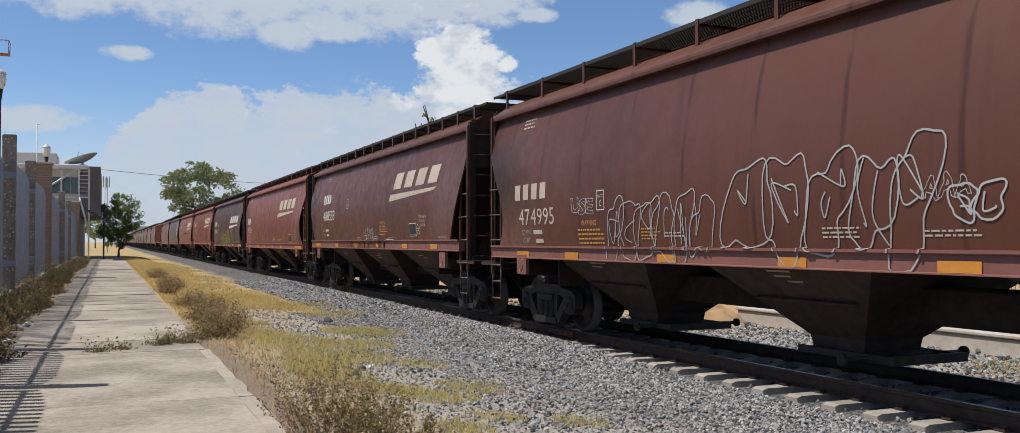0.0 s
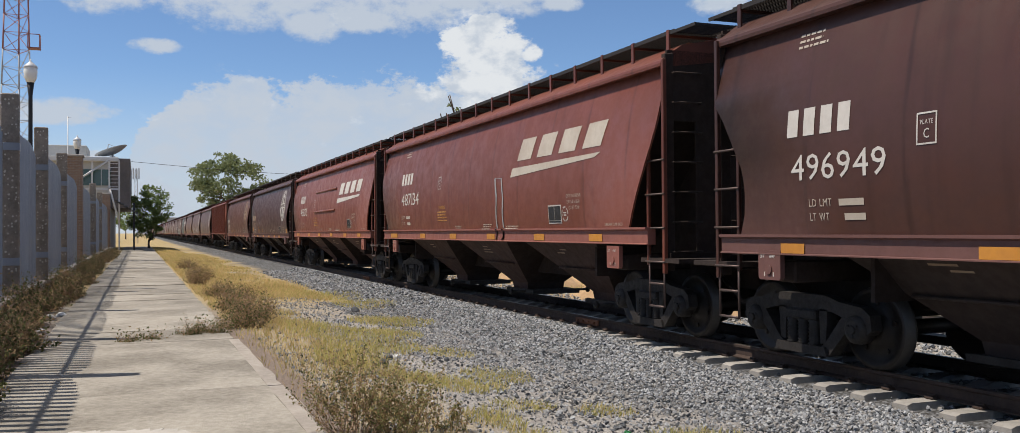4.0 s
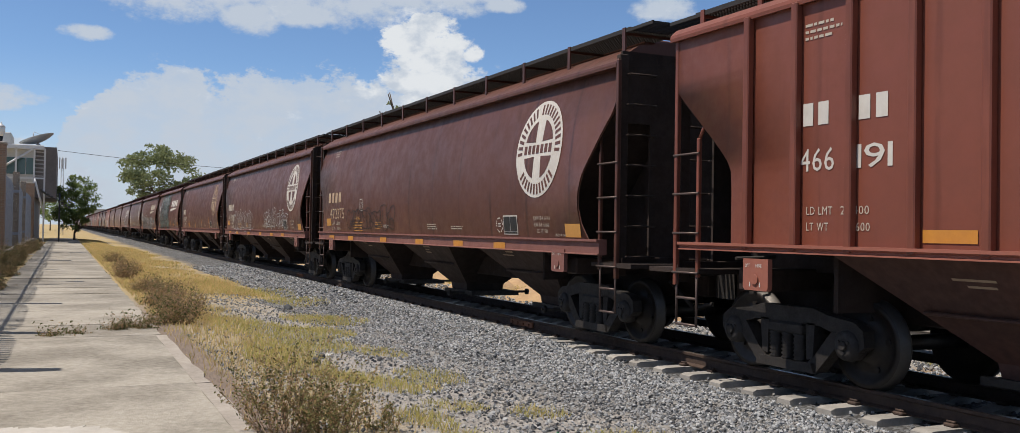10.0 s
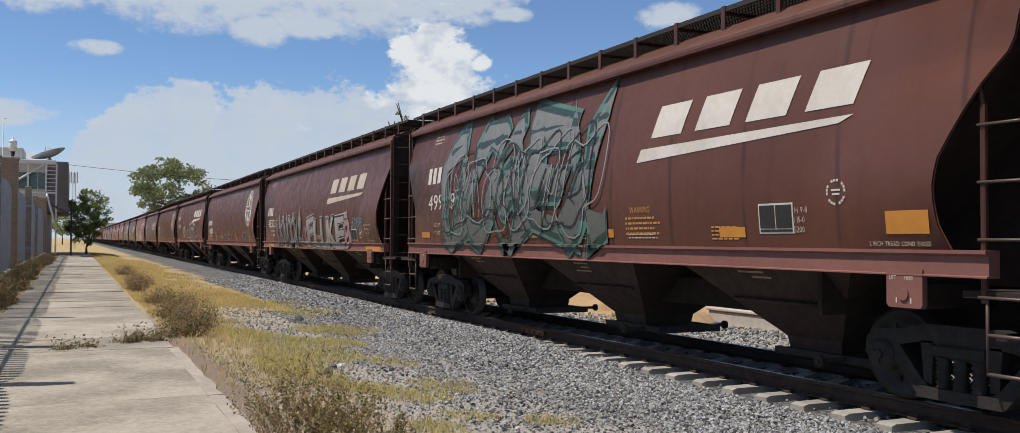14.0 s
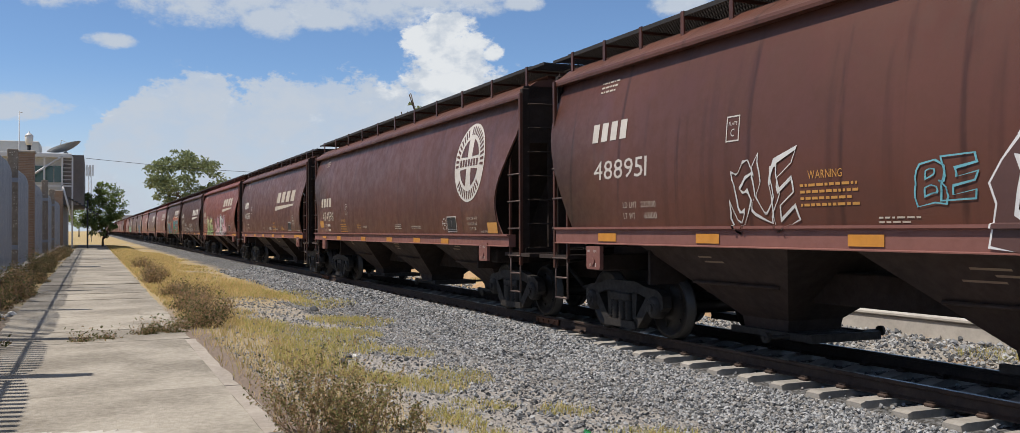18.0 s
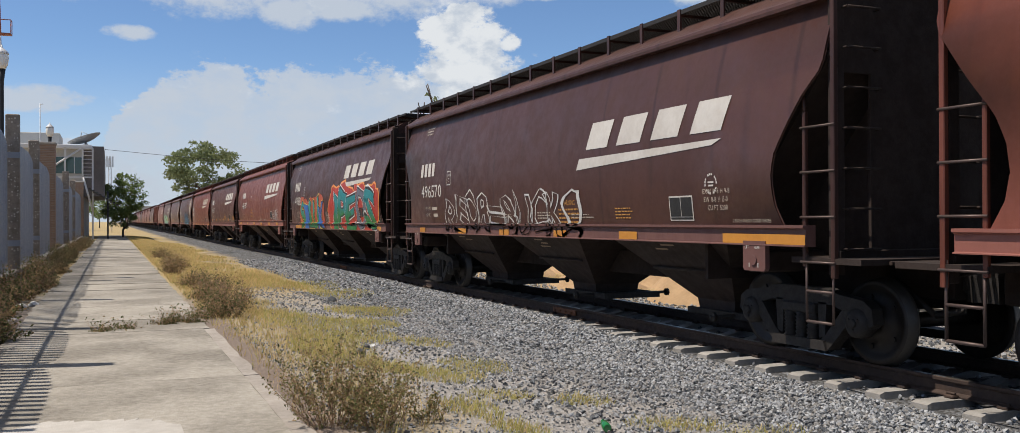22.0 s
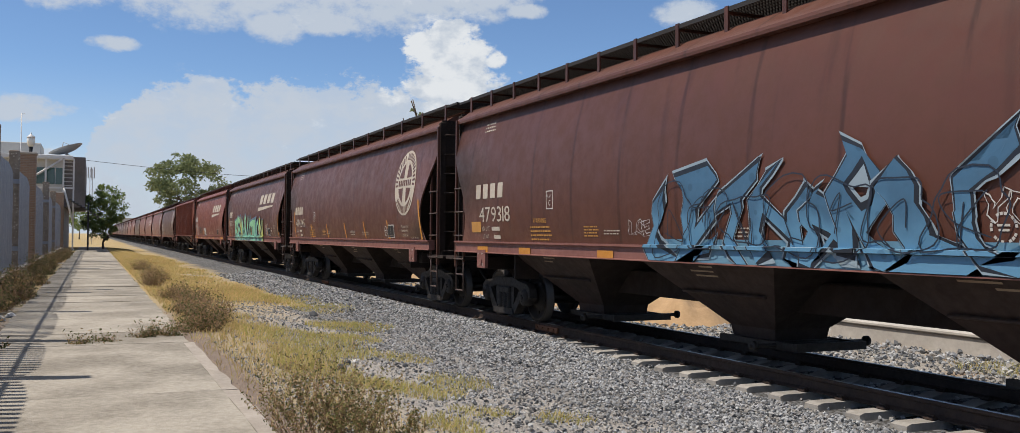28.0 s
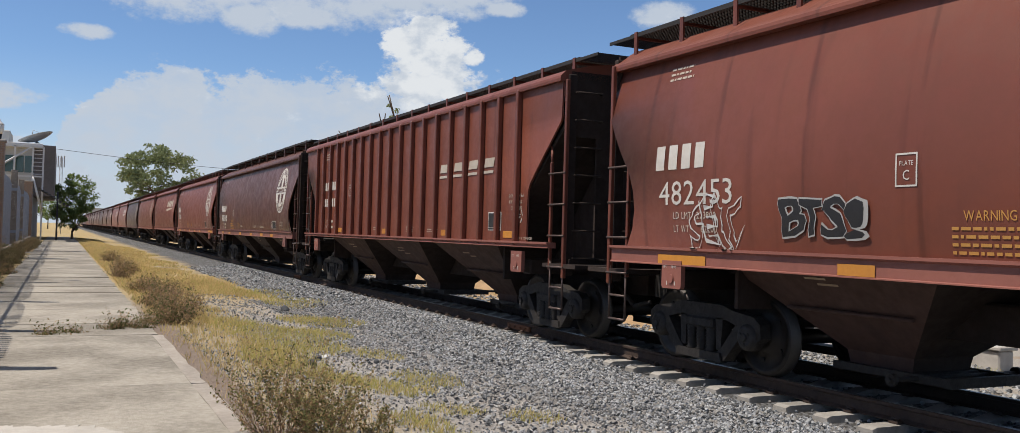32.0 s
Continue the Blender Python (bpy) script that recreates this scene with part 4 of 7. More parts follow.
class Mark:
    """Flat marks in (u, z) on the near side: u metres from the car's far end, z above the rail."""

    def __init__(self, kind, lift=0.006):
        self.kind, self.lift, self.v, self.f, self.l, self.low = kind, lift, [], [], [], KINDS[kind]["sill"][0] + .02

    def add(self, uz, faces):
        n = len(self.v)
        self.v.extend((float(a), float(b)) for a, b in uz)
        self.l.extend([self.lift] * (len(self.v) - n))
        self.f.extend(tuple(i + n for i in f) for f in faces)

    def poly(self, pts):
        """A closed outline, cut in bands so that it follows the curve of the side."""
        bm = bmesh.new()
        bm.faces.new([bm.verts.new((a, b, 0)) for a, b in pts])
        lo, hi = min(p[1] for p in pts), max(p[1] for p in pts)
        k = int((hi - lo) / .15)
        for i in range(1, k + 1):
            bmesh.ops.bisect_plane(bm, geom=bm.verts[:] + bm.edges[:] + bm.faces[:], plane_co=(0, lo + (hi - lo) * i / (k + 1), 0), plane_no=(0, 1, 0))
        bm.verts.index_update()
        self.add([(v.co.x, v.co.y) for v in bm.verts], [[v.index for v in f.verts] for f in bm.faces])
        bm.free()

    def rect(self, u, z, w, h, slant=0.0):
        self.poly([(u, z), (u + w, z), (u + w + slant * h, z + h), (u + slant * h, z + h)])

    def text(self, body, u, z, h, style="plain", squeeze=0.85, gap=0.12):
        for ch in body:
            if ch == " ":
                u += h * .5
                continue
            vs, fs, w = GLYPHS[style, ch]
            k = h / .70
            self.add(vs * (k * squeeze, k) + (u, z), fs)
            u += w * k * squeeze + gap * h
        return u

    def fit(self, body, u, z, w, h, style="plain"):
        """Text set to a given width."""
        wide = sum(GLYPHS[style, c][2] / .70 if c != " " else .5 for c in body)
        gap = .14
        self.text(body, u, z, h, style, (w / h - gap * (len(body) - 1)) / wide, gap)

    def letter(self, ch, style, u, z, w, h, tilt=0.0, slant=0.0, wild=0.0, rng=None):
        vs, fs, gw = GLYPHS[style, ch]
        p = vs / (max(gw, .2), .72)
        if wild:
            a, b, c, d = (rng.uniform(0, 6.28) for _ in range(4))
            p = p + wild * np.stack([np.sin(p[:, 1] * 5 + a) * .8 + .5 * np.sin(p[:, 1] * 11 + c), np.sin(p[:, 0] * 5 + b) + .5 * np.sin(p[:, 0] * 9 + d)], 1)
        p = p - .5
        c, s = math.cos(tilt), math.sin(tilt)
        q = np.stack([(p[:, 0] * c - p[:, 1] * s) * w, (p[:, 0] * s + p[:, 1] * c) * h], 1)
        q[:, 0] += slant * q[:, 1]
        self.add(q + (u + w / 2, z + h / 2), fs)

    def blob(self, u, z, w, h, rng, n=26, rough=.25):
        ph = [rng.uniform(0, 6.28) for _ in range(4)]
        pts = []
        for i in range(n):
            a = 2 * math.pi * i / n
            r = 1 + rough * (math.sin(3 * a + ph[0]) * .5 + math.sin(5 * a + ph[1]) * .35 + math.sin(9 * a + ph[2]) * .25)
            c, s = math.cos(a), math.sin(a)
            c, s = math.copysign(abs(c) ** .6, c), math.copysign(abs(s) ** .6, s)
            pts.append((u + w / 2 + c * r * w / 2, z + h / 2 + s * r * h / 2))
        self.poly(pts)

    def mesh(self, name, mat):
        half = KINDS[self.kind]["length"] / 2
        bm = bmesh.new()
        vs = [bm.verts.new((u, max(z, self.low), l)) for (u, z), l in zip(self.v, self.l)]
        for f in self.f:
            if len(set(f)) == len(f):
                try:
                    bm.faces.new([vs[i] for i in f])
                except ValueError:
                    pass
        lo, hi = min(v.co.y for v in vs), max(v.co.y for v in vs)
        SILL_TOP = KINDS[self.kind]["sill"][1]
        cuts = [c for c in (SILL_TOP + .012, SILL_TOP + .004, SILL_TOP - .035, SILL_TOP - .043) if lo < c < hi]
        if hi - lo > .5:
            cuts += [lo + (hi - lo) * i / 8 for i in range(1, 8)]
        for c in cuts:
            bmesh.ops.bisect_plane(bm, geom=bm.verts[:] + bm.edges[:] + bm.faces[:], dist=1e-5, plane_co=(0, c, 0), plane_no=(0, 1, 0))
        bm.verts.index_update()
        verts = []
        for v in bm.verts:
            u, z, lift = v.co
            if z >= SILL_TOP + .0118:
                x = half_width(z, self.kind)
            elif z >= SILL_TOP - .0352:
                x = 1.652
            else:
                x = 1.613
            verts.append((-(x + lift), half - u, z))
        faces = [[v.index for v in f.verts] for f in bm.faces]
        bm.free()
        return mesh_from(name, verts, faces, [mat])


def swoosh(kind, u, z, w):
    """Road emblem as plain slanted blocks over a tapering bar; u, z is the bar's lower tip."""
    m = Mark(kind, .007)
    k = w / 4.05
    for i in range(4):
        x, z0 = u + k * (.30 + i * .94), z + .30 * k
        m.rect(x, z0, .66 * k, .40 * k, .40)
    m.poly([(u, z), (u + .09 * k, z + .17 * k), (u + 3.80 * k, z + .20 * k), (u + 3.60 * k, z + .13 * k)])
    return m


def disc_logo(kind, u, z, r):
    """Round emblem: pale disc, dark quadrants round a cross and a ring of small dashes."""
    pale, dark = Mark(kind, .006), Mark(kind, .010)
    pale.poly([(u + r * math.cos(a * .1571), z + r * math.sin(a * .1571)) for a in range(40)])
    ri = r * .62
    g = r * .15
    for sx in (-1, 1):
        for sz in (-1, 1):
            pts = [(u + sx * g, z + sz * g)]
            for i in range(7):
                a = math.radians(16 + 58 * i / 6)
                pts.append((u + sx * ri * math.cos(a), z + sz * ri * math.sin(a)))
            dark.poly(pts if sx * sz > 0 else pts[::-1])
    for i in range(40):
        a = 2 * math.pi * i / 40 + .08
        if i in (21, 22, 23, 36, 37, 38, 11):
            continue
        c, s = math.cos(a), math.sin(a)
        p = []
        for rr, da in ((.72, -.045), (.72, .045), (.93, .035), (.93, -.035)):
            p.append((u + r * rr * math.cos(a + da), z + r * rr * math.sin(a + da)))
        dark.poly(p)
    for i in range(7):
        dark.rect(u - r * .62 + i * r * .18, z - r * .09, r * .12, r * .18)
    return pale, dark


SPRAYS = {}


def colour(c):
    key = tuple(round(v, 3) for v in c)
    if key not in SPRAYS:
        SPRAYS[key] = spray("%02d" % len(SPRAYS), c)
    return SPRAYS[key]


def graffiti(car, kind, word, u, z, w, h, fill=None, edge=None, glow=None, glow_rim=None, rim=None, low=None, wild=.06, slant=0.0, seed=1, drips=0, shadow=None, accent=None, band=None):
    """Spray lettering: cloud, block shadow, outer rim, dark outline and blended fill, letter over letter; with no fill, bare line work."""
    rng = random.Random(seed)
    n = len(word)
    cell = w / n
    jit = [(rng.uniform(-.06, .06) * cell, rng.uniform(-.07, .07) * h, rng.uniform(-.12, .12), rng.uniform(1.0, 1.25), rng.uniform(.88, 1.10)) for _ in word]

    def lay(style, lift, mat, grow=0.0, name="graffiti_lettering", shift=(0, 0), step=.0024, pick=None):
        m = Mark(kind, lift)
        for i, ch in enumerate(word):
            if ch == " " or (pick is not None and i not in pick):
                continue
            du, dz, tilt, kw, kh = jit[i]
            m.lift = lift + step * i
            m.letter(ch, style, u + i * cell + du - grow * cell / 2 + shift[0], z + dz - grow * h / 2 + shift[1], cell * kw * (1 + grow), h * kh * (1 + grow), tilt, slant, wild, random.Random(seed * 100 + i))
        if drips and style in ("line", "bold"):
            for _ in range(drips):
                x = u + rng.uniform(0, w)
                m.rect(x, z - rng.uniform(.02, .15), .02, rng.uniform(.1, .3))
        if m.v:
            part(name, m.mesh(name, mat), car)

    def cloud(lift, mat, grow):
        m = Mark(kind, lift)
        for i in range(n):
            r2 = random.Random(seed * 7 + i)
            m.lift += .0003
            m.blob(u + i * cell - cell * .22 - grow, z - h * .12 - grow, cell * 1.44 + 2 * grow, h * 1.24 + 2 * grow, r2)
        part("graffiti_backing", m.mesh("graffiti_backing", mat), car)

    if glow:
        if glow_rim:
            cloud(.005, colour(glow_rim), .06)
        cloud(.0085, colour(glow), 0.0)
    if band:
        m = Mark(kind, .0085)
        lo, hi = KINDS[kind]["sill"]
        m.rect(u, lo + .02, w, hi + .06 - lo)
        part("graffiti_band", m.mesh("graffiti_band", colour(band)), car)
    if fill:
        if shadow:
            lay("outer", .012, colour(shadow), .04, "graffiti_shadow", (-.05, -.05), 0.0003)
        if rim:
            lay("outer", .0145, colour(rim), .06, "graffiti_rim")
        lay("fat", .0152, colour(edge), .04, "graffiti_outline")
        top = blend_spray("%s_%d" % (word.lower(), seed), low, fill, z, z + h) if low else colour(fill)
        rest = [i for i in range(n) if not accent or i not in accent[0]]
        lay("bold", .0160, top, 0.0, "graffiti_fill", pick=rest)
        if accent:
            lay("bold", .0160, colour(accent[1]), 0.0, "graffiti_fill", pick=accent[0])
    else:
        lay("line", .010, colour(edge), step=0.0)


def ribbon(m, pts, width):
    """A line of paint of even width along points (u, z)."""
    n = len(pts)
    vs = []
    for i in range(n):
        a, b = pts[max(0, i - 1)], pts[min(n - 1, i + 1)]
        dx, dz = b[0] - a[0], b[1] - a[1]
        k = width / 2 / (math.hypot(dx, dz) + 1e-9)
        vs += [(pts[i][0] - dz * k, pts[i][1] + dx * k), (pts[i][0] + dz * k, pts[i][1] - dx * k)]
    m.add(vs, [(2 * i, 2 * i + 1, 2 * i + 3, 2 * i + 2) for i in range(n - 1)])


def flow(rng, ctrl, n=22):
    """A smooth path through control points."""
    out = []
    p = [ctrl[0], *ctrl, ctrl[-1]]
    for i in range(1, len(p) - 2):
        for k in range(n // 2):
            t = k / (n // 2)
            q = []
            for j in (0, 1):
                a, b, c, d = (p[i + o][j] for o in (-1, 0, 1, 2))
                q.append(.5 * (2 * b + (c - a) * t + (2 * a - 5 * b + 4 * c - d) * t * t + (3 * b - a - 3 * c + d) * t ** 3))
            out.append(tuple(q))
    return out


def throw_up(car, kind, u, z, w, h, n, edge, seed, width=.022, lift=.010):
    """Quick bubble lettering in bare outline: lobed loops with inner strokes."""
    rng = random.Random(seed)
    m = Mark(kind, lift)
    cell = w / n
    for i in range(n):
        cu, cz = u + (i + .5) * cell, z + h * .5
        ph = [rng.uniform(0, 6.28) for _ in range(3)]
        pts = []
        kw, kh = rng.uniform(.95, 1.3), rng.uniform(.8, 1.08)
        for k in range(37):
            a = 2 * math.pi * k / 36
            r = 1 + .17 * math.sin(2 * a + ph[0]) + .13 * math.sin(3 * a + ph[1]) + .09 * math.sin(5 * a + ph[2])
            c, q = math.cos(a), math.sin(a)
            c, q = math.copysign(abs(c) ** .75, c), math.copysign(abs(q) ** .75, q)
            pts.append((cu + c * r * cell * .5 * kw + .12 * q * h, cz + q * r * h * .5 * kh))
        ribbon(m, pts, width)
        for _ in range(rng.choice((1, 2, 2))):
            ctrl = [(cu + rng.uniform(-.36, .36) * cell, cz + rng.uniform(-.42, .42) * h) for _ in range(4)]
            ribbon(m, flow(rng, ctrl), width * .9)
    part("graffiti_lettering", m.mesh("graffiti_lettering", colour(edge)), car)


def bars_text(m, u, z, rows, w, h, rng, gap=.5):
    """Small print that cannot be read: rows of dashes."""
    for r in range(rows):
        x = u
        end = u + w * rng.uniform(.75, 1)
        while x < end:
            l = rng.uniform(.03, .10)
            m.rect(x, z - r * h * (1 + gap), min(l, end - x), h * .62)
            x += l + .022


# owner mark, number, weights, plate, inspection panel, clearance lines: where each class of car carries them (u, z)
LAYOUT = {
    "old": dict(mark=(2.08, 2.28, 1.38, .27), num=(2.24, 1.845, 1.42, .28), load=(2.35, 1.68, 1.53), plate=(5.12, 2.02), panel=(13.60, 1.52), ring=(13.44, 1.68), dims=(14.74, 1.755), note=(4.6, 1.80),
                refl=(1.27, [(2.10, .5), (4.0, .46), (6.75, .46), (9.2, .46), (11.35, .46), (13.2, .46)])),
    "A": dict(mark=(1.95, 2.43, 1.05, .30), num=(2.04, 2.0, 1.40, .29), load=(2.33, 1.83, 1.67), plate=(5.70, 2.10), panel=(13.85, 1.52), ring=(14.75, 1.72), dims=(15.08, 1.90), note=(6.4, 1.80),
              refl=(1.275, [(2.0, .95), (5.0, .46), (7.2, .46), (9.5, .46), (11.7, .46), (15.2, 1.3)])),
    "C": dict(mark=(2.94, 2.80, 1.13, .30), num=(3.02, 2.25, 1.67, .32), load=(2.98, 1.89, 1.73), plate=(6.33, 2.56), panel=(12.85, 1.68), ring=(13.54, 1.84), dims=(13.62, 2.11), note=(6.4, 2.08),
              refl=(1.385, [(1.72, .7), (4.70, .45), (7.15, .46), (9.65, .46), (12.15, .46), (14.4, .46)])),
    "Cb": dict(mark=(2.12, 2.83, 1.03, .27), num=(2.22, 2.28, 1.42, .27), load=(3.02, 1.86, 1.71), plate=(5.33, 2.57), panel=(12.85, 1.68), ring=(13.54, 1.84), dims=(13.62, 2.11), note=(6.7, 2.08),
               refl=(1.395, [(2.28, .5), (4.70, .46), (7.22, .46), (9.65, .46), (12.15, .46), (14.4, .46)])),
    "B": dict(mark=(2.26, 2.57, 1.07, .30), num=(2.34, 2.09, 1.41, .28), load=(2.61, 1.80, 1.65), plate=(4.13, 2.33), panel=(12.95, 1.55), ring=(13.9, 2.0), dims=(13.72, 1.88), note=(9.75, 1.80),
              refl=(1.285, [(2.1, .4), (4.78, .46), (7.05, .46), (9.42, .46), (11.6, .5), (14.1, 1.45)])),
    "Bb": dict(mark=(2.22, 2.72, 1.09, .33), num=(2.32, 2.175, 1.48, .32), load=(2.61, 1.83, 1.66), plate=(4.03, 2.53), panel=(12.75, 1.65), ring=(13.9, 2.05), dims=(12.95, 1.86), note=(10.15, 1.93),
               refl=(1.285, [(2.3, 1.2), (4.78, .46), (7.05, .46), (9.42, .46), (11.6, .5), (14.1, 1.0)])),
    "R": dict(mark=(2.96, 2.69, 1.10, .23), num=(2.92, 2.23, 1.18, .23), load=(3.02, 1.79, 1.63), plate=(5.38, 2.48), panel=(14.37, 1.65), ring=(15.6, 1.9), dims=(15.2, 2.2), note=(0, 0),
              refl=(1.53, [(4.45, .55), (8.3, .5), (12.1, .5), (15.0, .5)])),
}
OLD_CARS = (0, 6, 9, 10, 11, 14, 16, 25, 29)
STYLES = {7: "old", 24: "old", 15: "Cb", 12: "Bb", 20: "Bb", 22: "Bb", **{n: "old" for n in OLD_CARS}}


def make_markings(car, kind, spec, rng):
    """Owner mark, number, plate, weights, warnings and reflectors."""
    L = KINDS[kind]["length"]
    white = {"white": WHITE, "cream": CREAM, "tan": TAN}[spec.get("ink", "white")]
    lay = LAYOUT[STYLES.get(spec["n"], kind)]
    u, z, w, h = lay["mark"]
    m = Mark(kind)
    for i in range(4):
        # plain blocks, two by two on the ribbed cars
        x = u + (i * w / 4.0 if kind != "R" else (0, .21, .74, .95)[i])
        bw = w / 4 * .66 if kind != "R" else .14
        m.rect(x, z, bw, h)
    part("owner_mark", m.mesh("owner_mark", white), car, "block-shaped owner mark")
    u, z, w, h = lay["num"]
    m = Mark(kind)
    num = spec.get("num")
    if num and kind == "R":
        m.fit(num[:3], u, z, .47, h)
        m.fit(num[3:], u + .76, z, .43, h)
    elif num:
        m.fit(num, u, z, w, h)
    else:
        for i in range(6):
            m.rect(u + i * w / 6, z, w / 10, h)
    part("car_number", m.mesh("car_number", white), car, "pale stencilled car number")
    m = Mark(kind)
    lim, wt = spec.get("load", ("", ""))
    u, za, zb = lay["load"]
    m.fit("LD LMT", u, za, .36, .082)
    m.fit("LT WT", u, zb, .30, .082)
    if lim:
        m.fit(lim, u + .46, za, .36, .082)
        m.fit(wt, u + .53, zb, .30, .082)
    else:
        m.rect(u + .46, za, .36, .07)
        m.rect(u + .53, zb, .30, .07)
    m.text("2 INCH HF COMP SHOES" if kind != "B" else "2 INCH TREAD COND SHOES", L - 2.2, KINDS[kind]["sill"][1] + .03, .042)
    u, z = lay["dims"]
    m.text("EXW 10-8 H 9-8", u, z, .062)
    m.text("EW 8-8 H 15-0", u + .02, z - .10, .062)
    m.text("CU FT 5161" if kind == "A" else "CU FT 5200", u + .09, z - .20, .062)
    bars_text(m, lay["mark"][0] + .02, 3.70, 3, .50, .045, rng)
    bars_text(m, L - 7.7, 1.68, 3, .55, .03, rng)
    bars_text(m, L - 6.4, 1.64, 2, .75, .028, rng)
    bars_text(m, lay["load"][0] + 4.6, 1.66, 2, .5, .028, rng)
    part("data_lettering", m.mesh("data_lettering", CREAM), car, "small white data lettering")
    m = Mark(kind)
    u, z = lay["plate"]
    for a, b, c, d in ((0, 0, .24, .016), (0, .284, .24, .016), (0, 0, .016, .30), (.224, 0, .016, .30)):
        m.rect(u + a, z + b, c, d)
    m.fit("PLATE", u + .045, z + .19, .15, .042)
    m.text("C", u + .085, z + .06, .09)
    part("plate_stencil", m.mesh("plate_stencil", WHITE), car, "white boxed stencil")
    u, z = spec.get("note", lay["note"])
    if u and spec["n"] != 20:
        m = Mark(kind)
        m.fit("WARNING", u, z, .48, .085)
        bars_text(m, u - .12, z - .08, 4, .85, .045, rng)
        if z < 2:
            bars_text(m, u + 1.75, 1.72, 4, .5, .03, rng)
        part("warning_stencil", m.mesh("warning_stencil", ORANGE), car, "faded orange warning stencil")
    # inspection box
    m, d = Mark(kind), Mark(kind, .010)
    u, z = lay["panel"]
    m.rect(u, z, .54, .32)
    d.rect(u + .02, z + .055, .24, .245)
    d.rect(u + .275, z + .055, .245, .245)
    d.rect(u + .02, z + .018, .50, .025)
    part("inspection_panel", m.mesh("inspection_panel", WHITE), car, "white inspection panel with black fields")
    part("inspection_field", d.mesh("inspection_field", BLACK), car)
    m = Mark(kind)
    u, z = lay["ring"]
    for i in range(20):
        a = 2 * math.pi * i / 20
        if i % 4 != 3:
            b = a + .24
            m.poly([(u + r * math.cos(q), z + r * math.sin(q)) for r, q in ((.13, a), (.13, b), (.105, b), (.105, a))])
    m.rect(u - .06, z + .01, .12, .02)
    m.rect(u - .05, z - .03, .10, .02)
    part("round_stencil", m.mesh("round_stencil", WHITE), car)
    # reflectors
    refl = spec.get("refl", "sill")
    z, slots = lay["refl"]
    if refl == "side" and kind == "B":
        z, slots = 1.61, [(1.82, .5), (4.7, .46), (7.0, .48), (9.25, .46), (12.05, .46)]
    if refl == "slash":
        slots = [(1.83, .9), (4.65, .44), (6.90, .44), (9.18, .44), (11.3, .46), (13.52, .46), (16.0, .9)]
    if spec["n"] == 11:
        slots = [(4.78, .44), (7.52, .44), (10.28, .46), (13.02, .58), (16.0, .9)]
    for u, w in slots:
        m = Mark(kind, .008)
        if refl == "slash":
            m.poly([(u + .18, 1.49), (u + .27, 1.49), (u + .09, 1.49 + w), (u, 1.49 + w)])
        else:
            m.rect(u, z, w, .115)
        part("reflector", m.mesh("reflector", YELLOW), car)
    if kind == "B" and refl == "side":
        m = Mark(kind, .008)
        m.rect(14.50, 1.64, .48, .21)
        part("reflector", m.mesh("reflector", YELLOW), car)
    if kind == "A" and spec["n"] in (6, 9, 10, 16, 24):
        for u in (1.83, 15.75):
            m = Mark(kind, .008)
            m.rect(u, 1.50 if u > 9 else 1.65, .46, .20)
            part("reflector", m.mesh("reflector", ORANGE), car, "faded orange reflector patch")
    # small stencils low on the hoppers
    pitch = 4.36 if kind == "A" else 4.05
    for i in (-1, 0, 1):
        verts, faces = [], []
        for r in range(2 + (i == 0)):
            w = rng.uniform(.25, .5)
            y = i * pitch + rng.uniform(-.25, .1)
            z = 1.20 - .06 * r
            n = len(verts)
            for dy, dz in ((0, 0), (w, 0), (w, .022), (0, .022)):
                verts.append((-(.44 + z + dz - .42) - .006, y + dy, z + dz))
            faces.append((n, n + 1, n + 2, n + 3))
        part("hopper_stencil", mesh_from("hopper_stencil", verts, faces, [TAN]), car)
    # lettering on the jacking pads
    hb = KINDS[kind]["body"] / 2
    for s in (-1, 1):
        m = Mark(kind, .022)
        m.low = .9
        c = L / 2 - s * (L / 2 - KINDS[kind]["bogies"][s < 0] - .12)
        m.text("LIFT", c - .16, 1.23, .036)
        m.text("HERE", c + .01, 1.23, .036)
        m.rect(c - .09, 1.02, .016, .05)
        m.rect(c + .07, 1.02, .016, .05)
        part("pad_lettering", m.mesh("pad_lettering", WHITE), car)


